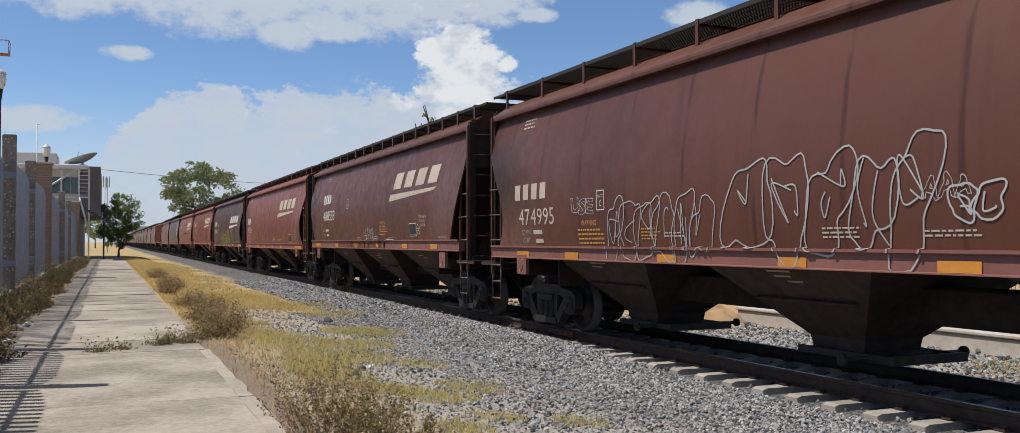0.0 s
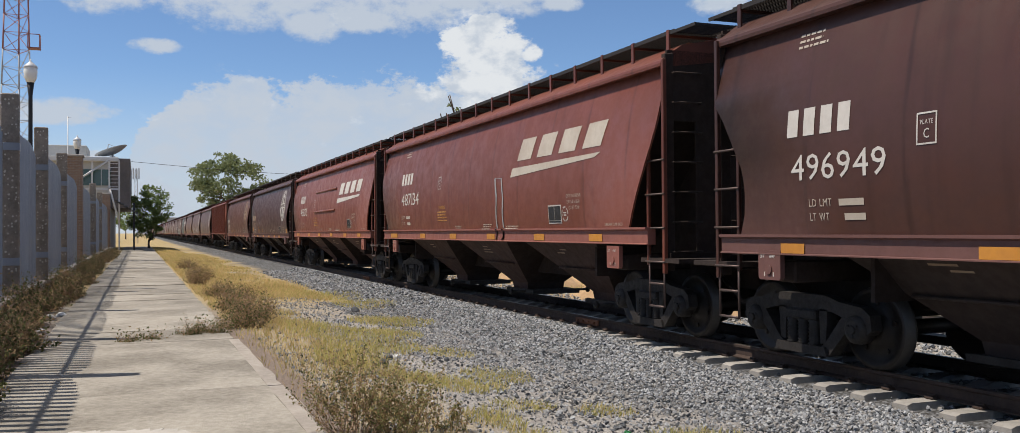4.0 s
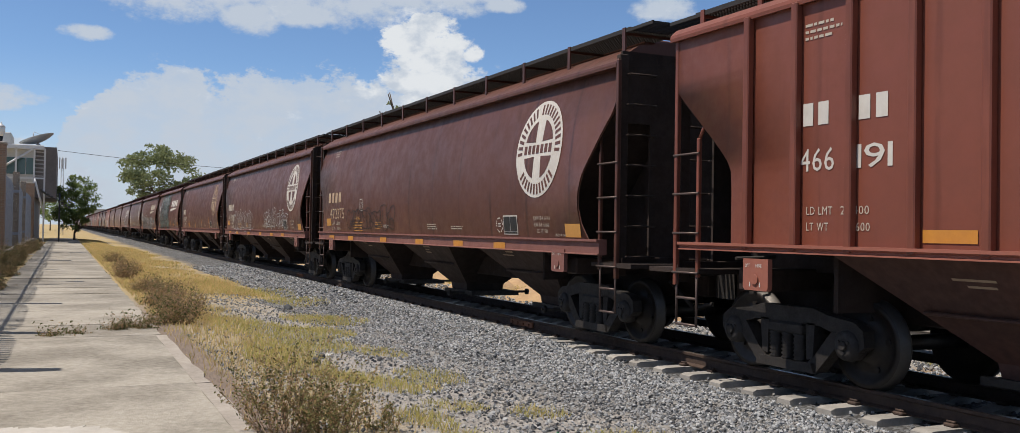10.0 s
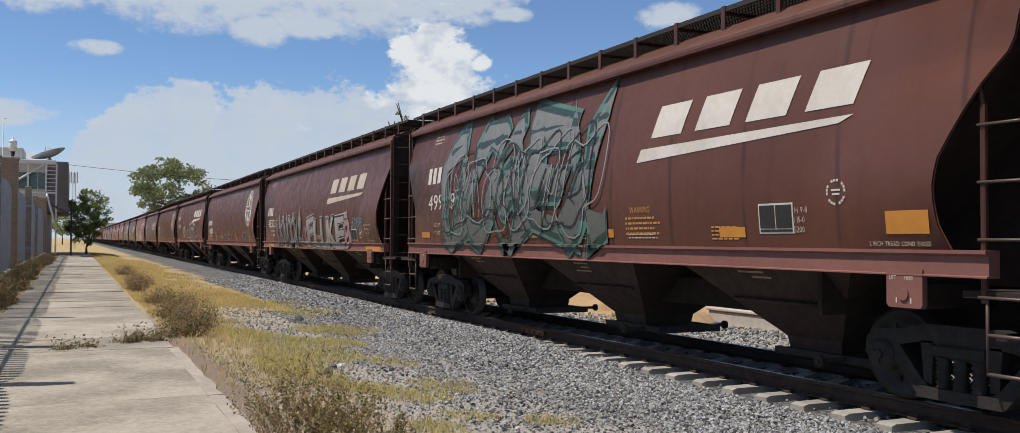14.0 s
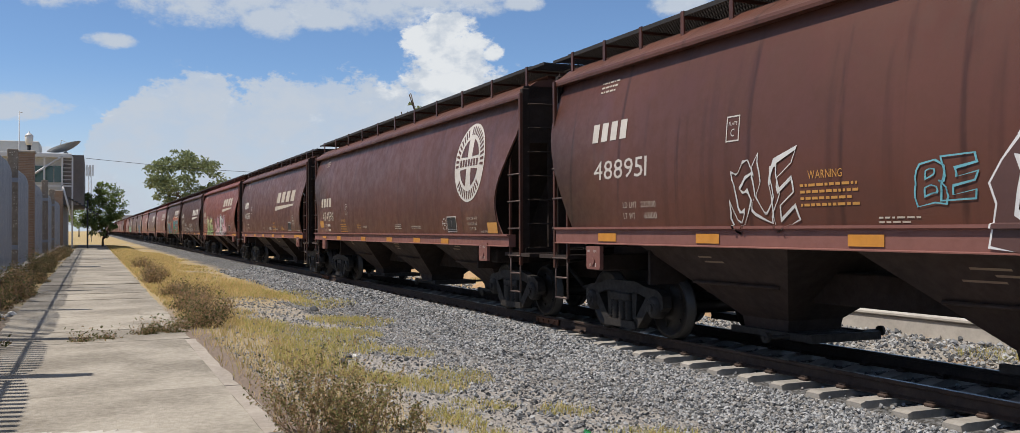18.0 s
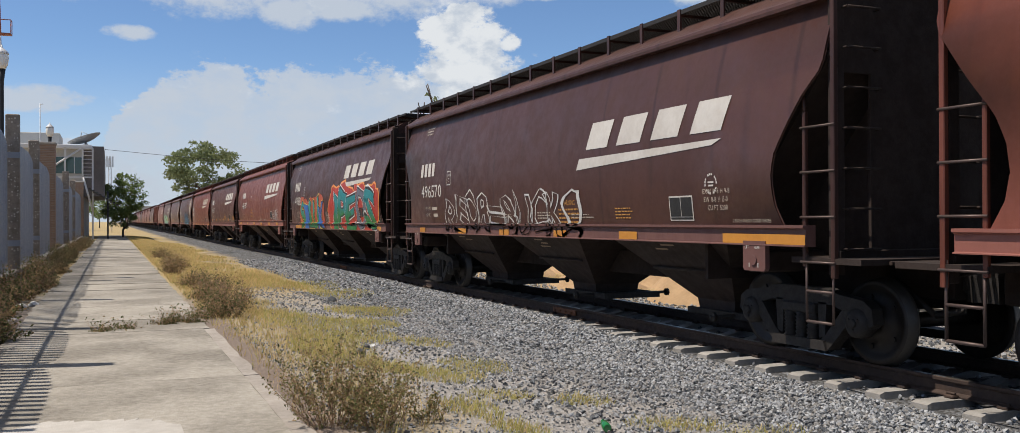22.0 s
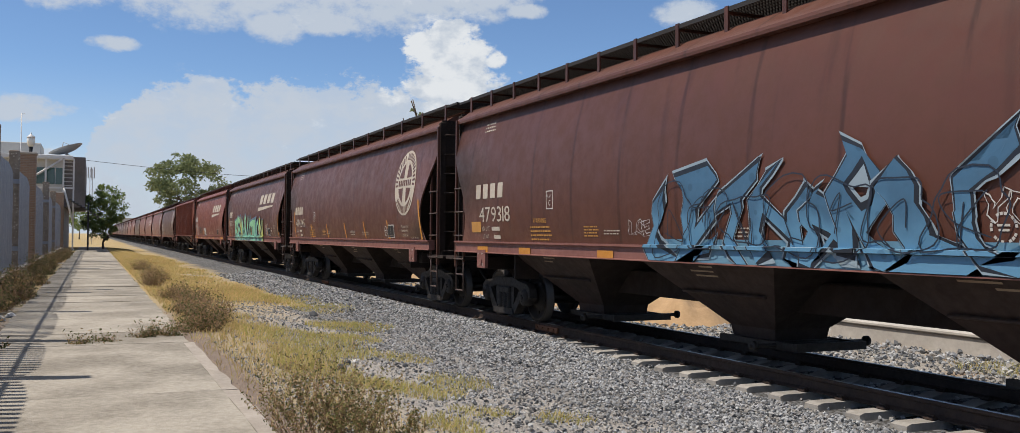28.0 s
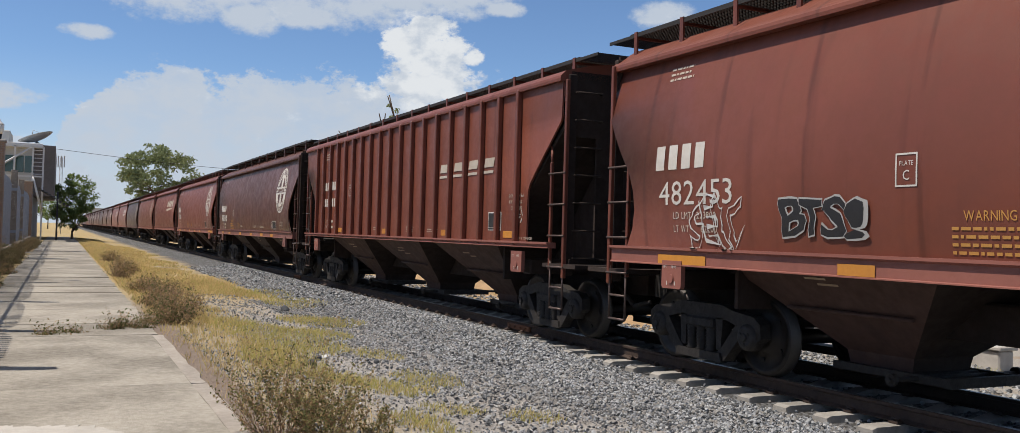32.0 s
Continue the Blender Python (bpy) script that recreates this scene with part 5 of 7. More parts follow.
def build_car(spec, detail):
    """One covered hopper wagon with all its parts."""
    kind, paint = spec["kind"], spec["paint"]
    L = KINDS[kind]["length"]
    hb = KINDS[kind]["body"] / 2
    car = thing("hopper_car", spec["label"], "train car", "covered hopper cars of the train")
    for s in (-1, 1):
        part("side_sheet", side_sheet(kind, paint, s), car)
    part("roof", roof_mesh(kind, paint), car)
    for s in (-1, 1):
        part("side_sill", sill_mesh(kind, paint, s), car, "faded side sill")
    bogie_y = {s: s * (L / 2 - KINDS[kind]["bogies"][s < 0]) for s in (-1, 1)}
    pitch = 4.36 if kind == "A" else 4.05
    for i in (-1, 0, 1):
        h = part("hopper", hopper_mesh(pitch / 2, paint), car, "grimy tapered discharge hopper with shade in its colour", (0, i * pitch, 0))
        if detail:
            part("outlet_gate", gate_mesh(), h)
    for s in (-1, 1):
        sl = part("slope_sheet", slope_mesh(kind), car, "sloping end sheet darkened for its shade", (0, s * hb, 0))
        if s < 0:
            sl.rotation_euler = (0, 0, math.pi)
        for x in (-.55, .55):
            part("stub_wall", stub_wall(), sl, at=(x, 0, 0))
        part("end_plate", end_plate(), car, "end plate darkened for its shade", at=(0, s * (hb - .02), 0))
        part("end_beam", end_beam(), car, at=(0, s * (hb - .02), 0))
        for x in (-1.40, 1.40):
            part("end_post", end_post(paint), car, at=(x, s * (hb - .02), 0))
        p = part("end_platform", platform_mesh(kind, paint), car, at=(0, s * hb, 0))
        if detail:
            for i in range(3):
                part("crossover_board", crossover_board(), p, at=(0, .51 + .07 * i, 0))
        if s < 0:
            p.rotation_euler = (0, 0, math.pi)
        c = part("coupler", coupler_mesh(), car, at=(0, s * (hb + .0), 0))
        if s < 0:
            c.rotation_euler = (0, 0, math.pi)
        for side in (-1, 1):
            if side < 0 or detail:
                build_ladder(car, paint, (side * 1.53, s * (hb + .01) - .08, 0), -s)
        if detail:
            for i in range(7):
                g = part("grab_iron", grab_iron(paint), car, at=(0, s * (hb + .11), 1.25 + .42 * i))
                g.scale = (1, -s, 1)
    if detail:
        part("brake_gear", brake_gear(), car, at=(0, hb - .7, 0))
        part("hand_brake_wheel", brake_wheel(), car, at=(.4, hb + .12, 2.2))
        for s in (-1, 1):
            part("jacking_pad", jack_pad(paint), car, at=(-1.60, bogie_y[s] - s * .12, 0))
    part("centre_sill", centre_sill(kind), car)
    old = spec["n"] in OLD_CARS
    drop = KINDS[kind]["drop"] + (.04 if old else 0)
    part("roof_walkway", walkway_mesh(kind), car, "dark steel grating walkway", (0, 0, drop))
    part("hatch_cover", hatch_mesh(kind), car, "trough hatch cover coloured dark for its shade", (0, 0, drop))
    stays = 10 if old else 15
    for i in range(stays + 1):
        part("walkway_bracket", walkway_bracket(paint), car, at=(0, (hb - .2) * (2 * i / stays - 1), drop))
    if kind == "R":
        for i in range(19):
            part("side_rib", rib_mesh(paint), car, at=(-1.55, -hb + 1.46 + (2 * hb - 2.92) * i / 18, 0))
            part("side_rib", rib_mesh(paint), car, at=(1.64, -hb + 1.46 + (2 * hb - 2.92) * i / 18, 0))
    if spec.get("pressed"):
        for z in (3.15, 2.36):
            part("pressed_rib", press_rib(paint, z), car)
    sets = []
    for s in (-1, 1):
        b = part("bogie", bolster(), car, "dark cast-steel bogie", (0, bogie_y[s], 0))
        for x in (-1.0, 1.0):
            f = part("side_frame", side_frame(paint), b, at=(x, 0, 0))
            f.rotation_euler = (0, 0, math.pi if x > 0 else 0)
            if detail and x < 0:
                for y in (-.19, 0, .19):
                    part("spring", spring(), b, at=(x - .05, y, 0))
        for y in (-.889, .889):
            sets.append(part("wheelset", wheelset(), b, at=(0, y, .457)))
    logo = spec.get("logo")
    ink = {"white": WHITE, "cream": CREAM, "tan": TAN}[spec.get("logo_ink", "cream")]
    if logo == "swoosh":
        u = {"A": 11.15, "B": 10.32, "C": 11.05, "R": 11}[kind]
        part("emblem", swoosh(kind, u, 2.59 if spec["n"] not in (3, 17, 19) else 2.34, 4.05).mesh("emblem", ink), car, "pale slanted block emblem")
    elif logo == "disc":
        pale, dark = disc_logo(kind, 14.83 if spec["n"] != 25 else 14.98, 2.88 if spec["n"] != 25 else 2.82, .77)
        part("emblem", pale.mesh("emblem", ink), car, "pale round emblem")
        part("emblem_figure", dark.mesh("emblem_figure", {"white": WHITE}.get(spec.get("figures"), PAINT[paint])), car)
    elif logo == "spaced":
        m = Mark(kind, .012)
        for i in range(4):
            u = 11.98 + i * .72
            m.rect(u, 2.77, .40, .16, .3)
            m.rect(u - .03, 2.66, .42, .05, .3)
        part("emblem", m.mesh("emblem", ink), car, "pale spaced block emblem")
    if detail:
        make_markings(car, kind, spec, random.Random(spec["n"]))
    for g in spec.get("graffiti", ()):
        (graffiti if "word" in g else throw_up)(car, kind, **g)
    return car, sets


GREY, SILVER, LIME, CHROME = (.30, .31, .31), (.48, .49, .50), (.42, .48, .12), (.38, .39, .39)
INK = (.02, .02, .022)
CARS = [
    dict(kind="A", paint="brown", logo="none", ink="cream", graffiti=(dict(n=6, u=5.42, z=1.30, w=2.6, h=.86, edge=CHROME, seed=2, width=.017), dict(n=3, u=8.37, z=1.38, w=1.98, h=1.12, edge=CHROME, seed=3, width=.02),
         dict(n=2, u=10.36, z=1.37, w=1.0, h=1.14, edge=CHROME, seed=4, width=.02), dict(n=2, u=11.53, z=1.75, w=0.51, h=.3, edge=SILVER, seed=40, width=.02), dict(word="AAA", u=11.22, z=1.95, w=0.51, h=.2, edge=SILVER, seed=41), dict(n=3, u=12.55, z=1.40, w=1.84, h=.9, edge=SILVER, seed=42, width=.025), dict(word="USE", u=4.29, z=2.0, w=0.71, h=.22, edge=SILVER, seed=5))),
    dict(kind="C", paint="brown", logo="swoosh", logo_ink="cream", note=(10.2, 2.02), graffiti=(dict(word="HUWES", u=8.45, z=1.62, w=1.1, h=.30, edge=SILVER, seed=6, wild=.1), dict(word="XUXSUKIXUI", u=5.2, z=1.395, w=5.3, h=.2, edge=SILVER, seed=7))),
    dict(kind="A", paint="red", logo="swoosh"),
    dict(kind="B", paint="dark", logo="swoosh", logo_ink="white", refl="sill", graffiti=(dict(n=7, u=5.51, z=1.33, w=3.47, h=.78, edge=LIME, seed=8, width=.020), dict(n=4, u=9.08, z=1.32, w=3.06, h=1.05, edge=LIME, seed=9, width=.022))),
    dict(kind="C", paint="red", logo="swoosh", graffiti=(dict(word="J", u=9.9, z=1.45, w=0.71, h=1.1, edge=GREY, seed=10),)),
    dict(kind="C", paint="bright", logo="swoosh", logo_ink="white", pressed=True),
    dict(kind="A", paint="dark", logo="disc", logo_ink="white", ink="tan"),
    dict(kind="A", paint="brown", logo="disc", logo_ink="tan", ink="cream"),
    dict(kind="R", paint="bright", logo="spaced", logo_ink="cream", refl="side", graffiti=(dict(word="AMCC S", u=14.79, z=2.15, w=1.33, h=.5, edge=(.55, .50, .18), seed=11, slant=.5, wild=.1),)),
    dict(kind="A", paint="brown", logo="disc", logo_ink="white", ink="tan", graffiti=(dict(n=7, u=3.98, z=1.58, w=3.88, h=.5, edge=(.022, .017, .016), seed=90, width=.022),)),
    dict(kind="A", paint="brown", logo="disc", logo_ink="white", ink="cream", graffiti=(dict(n=8, u=3.16, z=1.42, w=4.69, h=.78, edge=SILVER, seed=12, width=.02), dict(word="SEROR", u=10.3, z=1.62, w=2.14, h=.55, edge=SILVER, seed=13, wild=.1), dict(word="DERT", u=12.65, z=1.6, w=1.73, h=.5, edge=SILVER, seed=14, wild=.1))),
    dict(kind="A", paint="brown", logo="disc", logo_ink="tan", ink="cream", refl="slash"),
    dict(kind="B", paint="brown", logo="swoosh", logo_ink="white", refl="side", graffiti=(dict(word="DOSEK", u=3.16, z=1.55, w=6.43, h=2.0, fill=(.17, .175, .175), low=(.10, .105, .10), edge=(.025, .05, .045), rim=(.075, .17, .145), seed=15, wild=.17, shadow=INK), dict(n=6, u=3.37, z=1.7, w=5.92, h=1.5, edge=(.24, .25, .25), seed=151, width=.025, lift=.036), dict(n=5, u=3.57, z=1.8, w=5.51, h=1.3, edge=INK, seed=152, width=.03, lift=.037),)),
    dict(kind="A", paint="brown", logo="swoosh", graffiti=(dict(word="UKNOCKL", u=3.67, z=1.33, w=4.39, h=.98, fill=(.26, .255, .25), low=(.16, .155, .15), edge=INK, rim=(.42, .41, .40), seed=16, wild=.15), dict(n=8, u=3.78, z=1.45, w=4.08, h=.7, edge=INK, seed=161, width=.018, lift=.040),
         dict(word="OO", u=8.11, z=1.40, w=0.51, h=.6, fill=(.30, .19, .20), edge=(.12, .07, .07), seed=171), dict(word="FLUKE", u=8.57, z=1.33, w=4.49, h=.84, fill=(.30, .285, .275), low=(.21, .20, .19), edge=INK, rim=(.36, .35, .34), shadow=INK, seed=17, wild=.012),
         dict(word="B", u=13.11, z=1.38, w=0.61, h=.75, fill=(.30, .19, .20), edge=(.12, .07, .07), seed=172), dict(n=3, u=13.11, z=2.12, w=0.36, h=.2, edge=(.40, .36, .36), seed=173, width=.03),
         dict(word="AUBS", u=13.93, z=1.86, w=0.97, h=.27, edge=(.12, .52, .62), seed=18, wild=.1, slant=.35))),
    dict(kind="A", paint="brown", logo="disc", logo_ink="white", refl="slash", graffiti=(dict(word="P-AO", u=7.86, z=1.6, w=1.33, h=.25, edge=(.2, .4, .5), seed=19),)),
    dict(kind="C", paint="brown", logo="swoosh", logo_ink="white", graffiti=(dict(word="NERK", u=8.88, z=1.38, w=3.88, h=1.1, fill=(.10, .05, .045), edge=(.68, .69, .70), seed=20, wild=.14), dict(word="SUE", u=5.41, z=1.62, w=1.12, h=.7, edge=(.62, .63, .62), seed=21, wild=.12), dict(word="BE", u=8.06, z=1.8, w=0.61, h=.4, edge=(.15, .42, .5), seed=22))),
    dict(kind="A", paint="brown", logo="disc", logo_ink="white", ink="cream"),
    dict(kind="B", paint="brown", logo="swoosh"),
    dict(kind="A", paint="red", logo="swoosh", ink="cream", graffiti=(dict(word="JOAE", u=3.57, z=1.42, w=3.16, h=.9, fill=(.55, .53, .27), low=(.24, .36, .13), edge=INK, rim=(.56, .57, .50), seed=23, wild=.10, band=(.42, .50, .30)), dict(word="NAEM", u=8.01, z=1.31, w=4.49, h=.92, fill=(.50, .24, .29), low=(.56, .36, .38), edge=INK, rim=(.56, .56, .54), shadow=INK, seed=24, wild=.13, accent=((2,), (.48, .50, .49)), band=(.50, .42, .42)), dict(word="MMM", u=8.37, z=2.02, w=3.47, h=.16, edge=(.16, .42, .40), seed=240, wild=.1),
         dict(n=6, u=8.98, z=2.08, w=2.45, h=.34, edge=(.36, .12, .11), seed=241, width=.03), dict(n=2, u=12.55, z=1.52, w=0.82, h=.42, edge=(.34, .20, .21), seed=242, width=.03), dict(n=2, u=6.99, z=1.50, w=0.82, h=.36, edge=(.34, .20, .21), seed=243, width=.03), dict(word="XRAE", u=6.68, z=1.95, w=0.36, h=.12, edge=(.55, .55, .52), seed=244),
         dict(word="YER-GLSTER", u=12.14, z=1.32, w=2.24, h=.16, edge=(.25, .45, .42), seed=25))),
    dict(kind="B", paint="dark", logo="swoosh", logo_ink="white", graffiti=(dict(word="REOR=BUCK!", u=3.98, z=1.34, w=6.43, h=.72, edge=(.6, .6, .58), seed=26, wild=.1),)),
    dict(kind="B", paint="dark", logo="swoosh", logo_ink="white", graffiti=(dict(word="SILUK", u=3.47, z=1.33, w=4.18, h=.96, fill=(.02, .27, .27), low=(.025, .19, .05), edge=INK, rim=(.70, .55, .10), glow=(.42, .085, .04), shadow=(.10, .05, .01), accent=((1, 4), (.03, .13, .42)), seed=27, wild=.09, band=(.03, .20, .06)),
         dict(word="RDN", u=8.06, z=1.55, w=0.56, h=.3, edge=(.6, .6, .58), seed=281, wild=.15), dict(word="JPEOS", u=8.88, z=1.33, w=5.71, h=1.16, fill=(.02, .22, .24), low=(.02, .16, .04), edge=INK, rim=(.66, .66, .63), glow=(.42, .04, .022), glow_rim=(.78, .30, .07), accent=((3,), (.13, .14, .18)), seed=28, wild=.12, band=(.02, .15, .05)), dict(word="GUAM", u=2.96, z=1.40, w=0.46, h=.1, edge=(.55, .5, .48), seed=282))),
    dict(kind="C", paint="red", logo="swoosh", logo_ink="white", graffiti=(dict(word="SKIT", u=13.62, z=1.76, w=0.46, h=.13, edge=(.6, .6, .58), seed=29, wild=.12), dict(word="REDS", u=13.62, z=1.56, w=0.51, h=.15, edge=(.6, .6, .58), seed=291, wild=.12), dict(n=4, u=14.18, z=1.62, w=0.82, h=.42, edge=(.6, .6, .58), seed=292, width=.018), dict(word="DVOUBE!", u=9.9, z=1.33, w=1.22, h=.11, edge=(.6, .6, .58), seed=30, wild=.1, slant=.4))),
    dict(kind="B", paint="brown", logo="swoosh", logo_ink="white", refl="side"),
    dict(kind="A", paint="red", logo="swoosh"),
    dict(kind="A", paint="brown", logo="disc", logo_ink="tan", figures="white", ink="cream", graffiti=(dict(word="LETHARLC", u=8.26, z=1.31, w=5.41, h=1.0, fill=(.055, .14, .24), low=(.10, .25, .40), edge=(.015, .02, .03), rim=(.26, .34, .40), seed=31, wild=.17, band=(.13, .27, .38)), dict(n=7, u=8.37, z=1.42, w=5.1, h=.75, edge=(.02, .03, .05), seed=311, width=.016, lift=.040), dict(word="VON", u=13.26, z=1.74, w=0.66, h=.26, edge=(.6, .6, .58), seed=32, wild=.1), dict(word="LCE", u=7.65, z=1.62, w=0.51, h=.18, edge=(.5, .5, .5), seed=321, wild=.1))),
    dict(kind="A", paint="brown", logo="disc", logo_ink="cream", ink="cream", refl="slash"),
    dict(kind="A", paint="brown", logo="swoosh", ink="cream", refl="slash", graffiti=(dict(word="REVNLUTION", u=4.08, z=1.31, w=8.57, h=.98, fill=(.24, .52, .30), low=(.20, .48, .36), edge=(.09, .20, .20), rim=(.13, .15, .30), accent=((2, 9), (.45, .50, .15)), seed=33, wild=.075, band=(.26, .50, .38)), dict(n=3, u=13.31, z=1.55, w=0.51, h=.45, edge=(.38, .36, .36), seed=331, width=.02))),
    dict(kind="A", paint="red", logo="swoosh", graffiti=(dict(word="BTS!", u=4.22, z=1.66, w=1.17, h=.36, fill=INK, edge=(.36, .36, .35), seed=34, wild=.06), dict(word="SERC", u=2.65, z=1.52, w=0.92, h=.5, edge=(.62, .62, .6), seed=35, wild=.15), dict(word="TRB", u=7.04, z=1.5, w=1.22, h=.42, fill=(.5, .48, .46), edge=INK, seed=36))),
    dict(kind="R", paint="red", logo="spaced", refl="side"),
    dict(kind="A", paint="brown", logo="disc", logo_ink="white"),
]
LOOKS = {"bright": "bright oxide-red", "red": "oxide-red", "brown": "mineral-brown", "dark": "dark brown"}


NUMBERS = "474995 488558 482326 496949 487134 485075 471725 478597 466191 472375 473087 474211 499189 483122 - 488951 474596 496385 480175 496570 498365 485697 495358 - 479318 474245 482077 482453".split()
LOADS = {2: ('223700', '62300'), 8: ('221400', '64600'), 9: ('225000', '61000'), 15: ('222900', '63100'), 20: ('224200', '61800'), 21: ('223800', '62200'), 26: ('224100', '61900'), 27: ('223800', '62200'), 5: ('224301', '61701')}


def finish_specs():
    rng = random.Random(11)
    for i, num in enumerate(NUMBERS):
        if num != "-":
            CARS[i]["num"] = num
    for i, pair in LOADS.items():
        CARS[i]["load"] = pair
    while len(CARS) < 50:
        kind = rng.choice("AAAABC")
        CARS.append(dict(kind=kind, paint=rng.choice(["brown", "brown", "dark", "dark", "red"]), logo=rng.choice(["swoosh", "disc"]) if kind == "A" else "swoosh", logo_ink=rng.choice(["cream", "white"])))
    for n, s in enumerate(CARS):
        s["n"] = n
        if "label" in s:
            continue
        words = [LOOKS[s["paint"]], "covered hopper car"]
        words.append({"swoosh": "with slanted emblem", "disc": "with round emblem", "spaced": "with ribbed sides", "none": "with streaked sides"}[s.get("logo", "none")])
        gs = s.get("graffiti", ())
        if any(g.get("fill") for g in gs):
            words.append("and painted graffiti")
        elif gs:
            words.append("and sprayed line graffiti")
        s["label"] = " ".join(words)


finish_specs()
TRAIN = []
# middle of each car along the line at 0 s; those further back follow at their coupled length
MIDDLES = (8.68, 26.13, 43.53, 60.66, 77.47, 94.62, 111.99, 129.59, 147.27, 165.0, 182.62, 200.22, 217.23, 234.35, 251.98,
           269.37, 286.81, 303.98, 321.12, 338.24, 354.77, 371.51, 388.28, 405.04, 422.35, 439.83, 457.51, 475.2, 492.86)


def build_train():
    middle = last = 0.0
    for n, s in enumerate(CARS):
        length = KINDS[s["kind"]]["length"]
        middle = MIDDLES[n] if n < len(MIDDLES) else middle + (last + length) / 2
        last = length
        car, sets = build_car(s, n < 31)
        TRAIN.append((car, sets, middle))
        car.location = (CENTRE_X, middle, RAIL_Z)


build_train()

# ================= boundary fence =================
def pebbledash():
    """Brown-grey cement with pale pebbles pressed into it."""
    m = material("speckled_concrete_pillar", (0.27, 0.235, 0.20), 0.9, dark=(0.15, 0.13, 0.11), grain=22, big=5, amount=0.9, bump=0.5, bump_scale=40)
    tr = m.node_tree
    bsdf = tr.nodes["Principled BSDF"]
    old = bsdf.inputs["Base Color"].links[0].from_socket
    co = tr.nodes.new("ShaderNodeTexCoord").outputs["Object"]
    v = tr.nodes.new("ShaderNodeTexVoronoi")
    v.inputs["Scale"].default_value = 15.0
    tr.links.new(co, v.inputs["Vector"])
    sp = tr.nodes.new("ShaderNodeSeparateColor")
    tr.links.new(v.outputs["Color"], sp.inputs[0])
    spot = math_node(tr, "MULTIPLY", smooth(tr, v.outputs["Distance"], 0.36, 0.28), smooth(tr, sp.outputs[0], 0.55, 0.62))
    tr.links.new(mix_colour(tr, spot, old, mix_colour(tr, sp.outputs[1], (0.42, 0.38, 0.33), (0.62, 0.60, 0.56))), bsdf.inputs["Base Color"])
    return m


PILLAR = pebbledash()


def brickwork():
    m = bpy.data.materials.new("tan_brickwork")
    m.use_nodes = True
    tr = m.node_tree
    bsdf = tr.nodes["Principled BSDF"]
    bsdf.inputs["Roughness"].default_value = 0.9
    geo = tr.nodes.new("ShaderNodeTexCoord")
    sep = tr.nodes.new("ShaderNodeSeparateXYZ")
    tr.links.new(geo.outputs["Object"], sep.inputs[0])
    comb = tr.nodes.new("ShaderNodeCombineXYZ")
    tr.links.new(math_node(tr, "ADD", sep.outputs[0], sep.outputs[1]), comb.inputs[0])
    tr.links.new(sep.outputs[2], comb.inputs[1])
    b = tr.nodes.new("ShaderNodeTexBrick")
    tr.links.new(comb.outputs[0], b.inputs["Vector"])
    b.inputs["Color1"].default_value, b.inputs["Color2"].default_value, b.inputs["Mortar"].default_value = (.30, .195, .135, 1), (.23, .15, .11, 1), (.30, .27, .24, 1)
    b.inputs["Scale"].default_value, b.inputs["Brick Width"].default_value, b.inputs["Row Height"].default_value, b.inputs["Mortar Size"].default_value = 1.0, .24, .075, .007
    tr.links.new(b.outputs["Color"], bsdf.inputs["Base Color"])
    bump = tr.nodes.new("ShaderNodeBump")
    bump.inputs["Strength"].default_value, bump.inputs["Distance"].default_value = .6, .01
    tr.links.new(math_node(tr, "SUBTRACT", 1.0, b.outputs["Fac"]), bump.inputs["Height"])
    tr.links.new(bump.outputs[0], bsdf.inputs["Normal"])
    return m


BRICKWORK = brickwork()
PICKET = material("blue_grey_painted_steel", (0.26, 0.30, 0.365), 0.5, dark=(0.19, 0.22, 0.275), grain=6, big=0.8, amount=0.7, bump=0.06, vary=0.06)
PLINTH = material("fence_plinth_concrete", (0.38, 0.355, 0.33), 0.9, dark=(0.25, 0.23, 0.21), grain=9, big=1.0, amount=0.9, bump=0.3)
FENCE_X = -2.42
PILLARS = [(0.5, 0), (6.2, 0), (12.1, 0), (16.0, 0), (21.6, 0), (28.2, 0), (37.0, 2), (46.3, 1), (59.0, 0), (72.0, 2), (91.0, 1)]


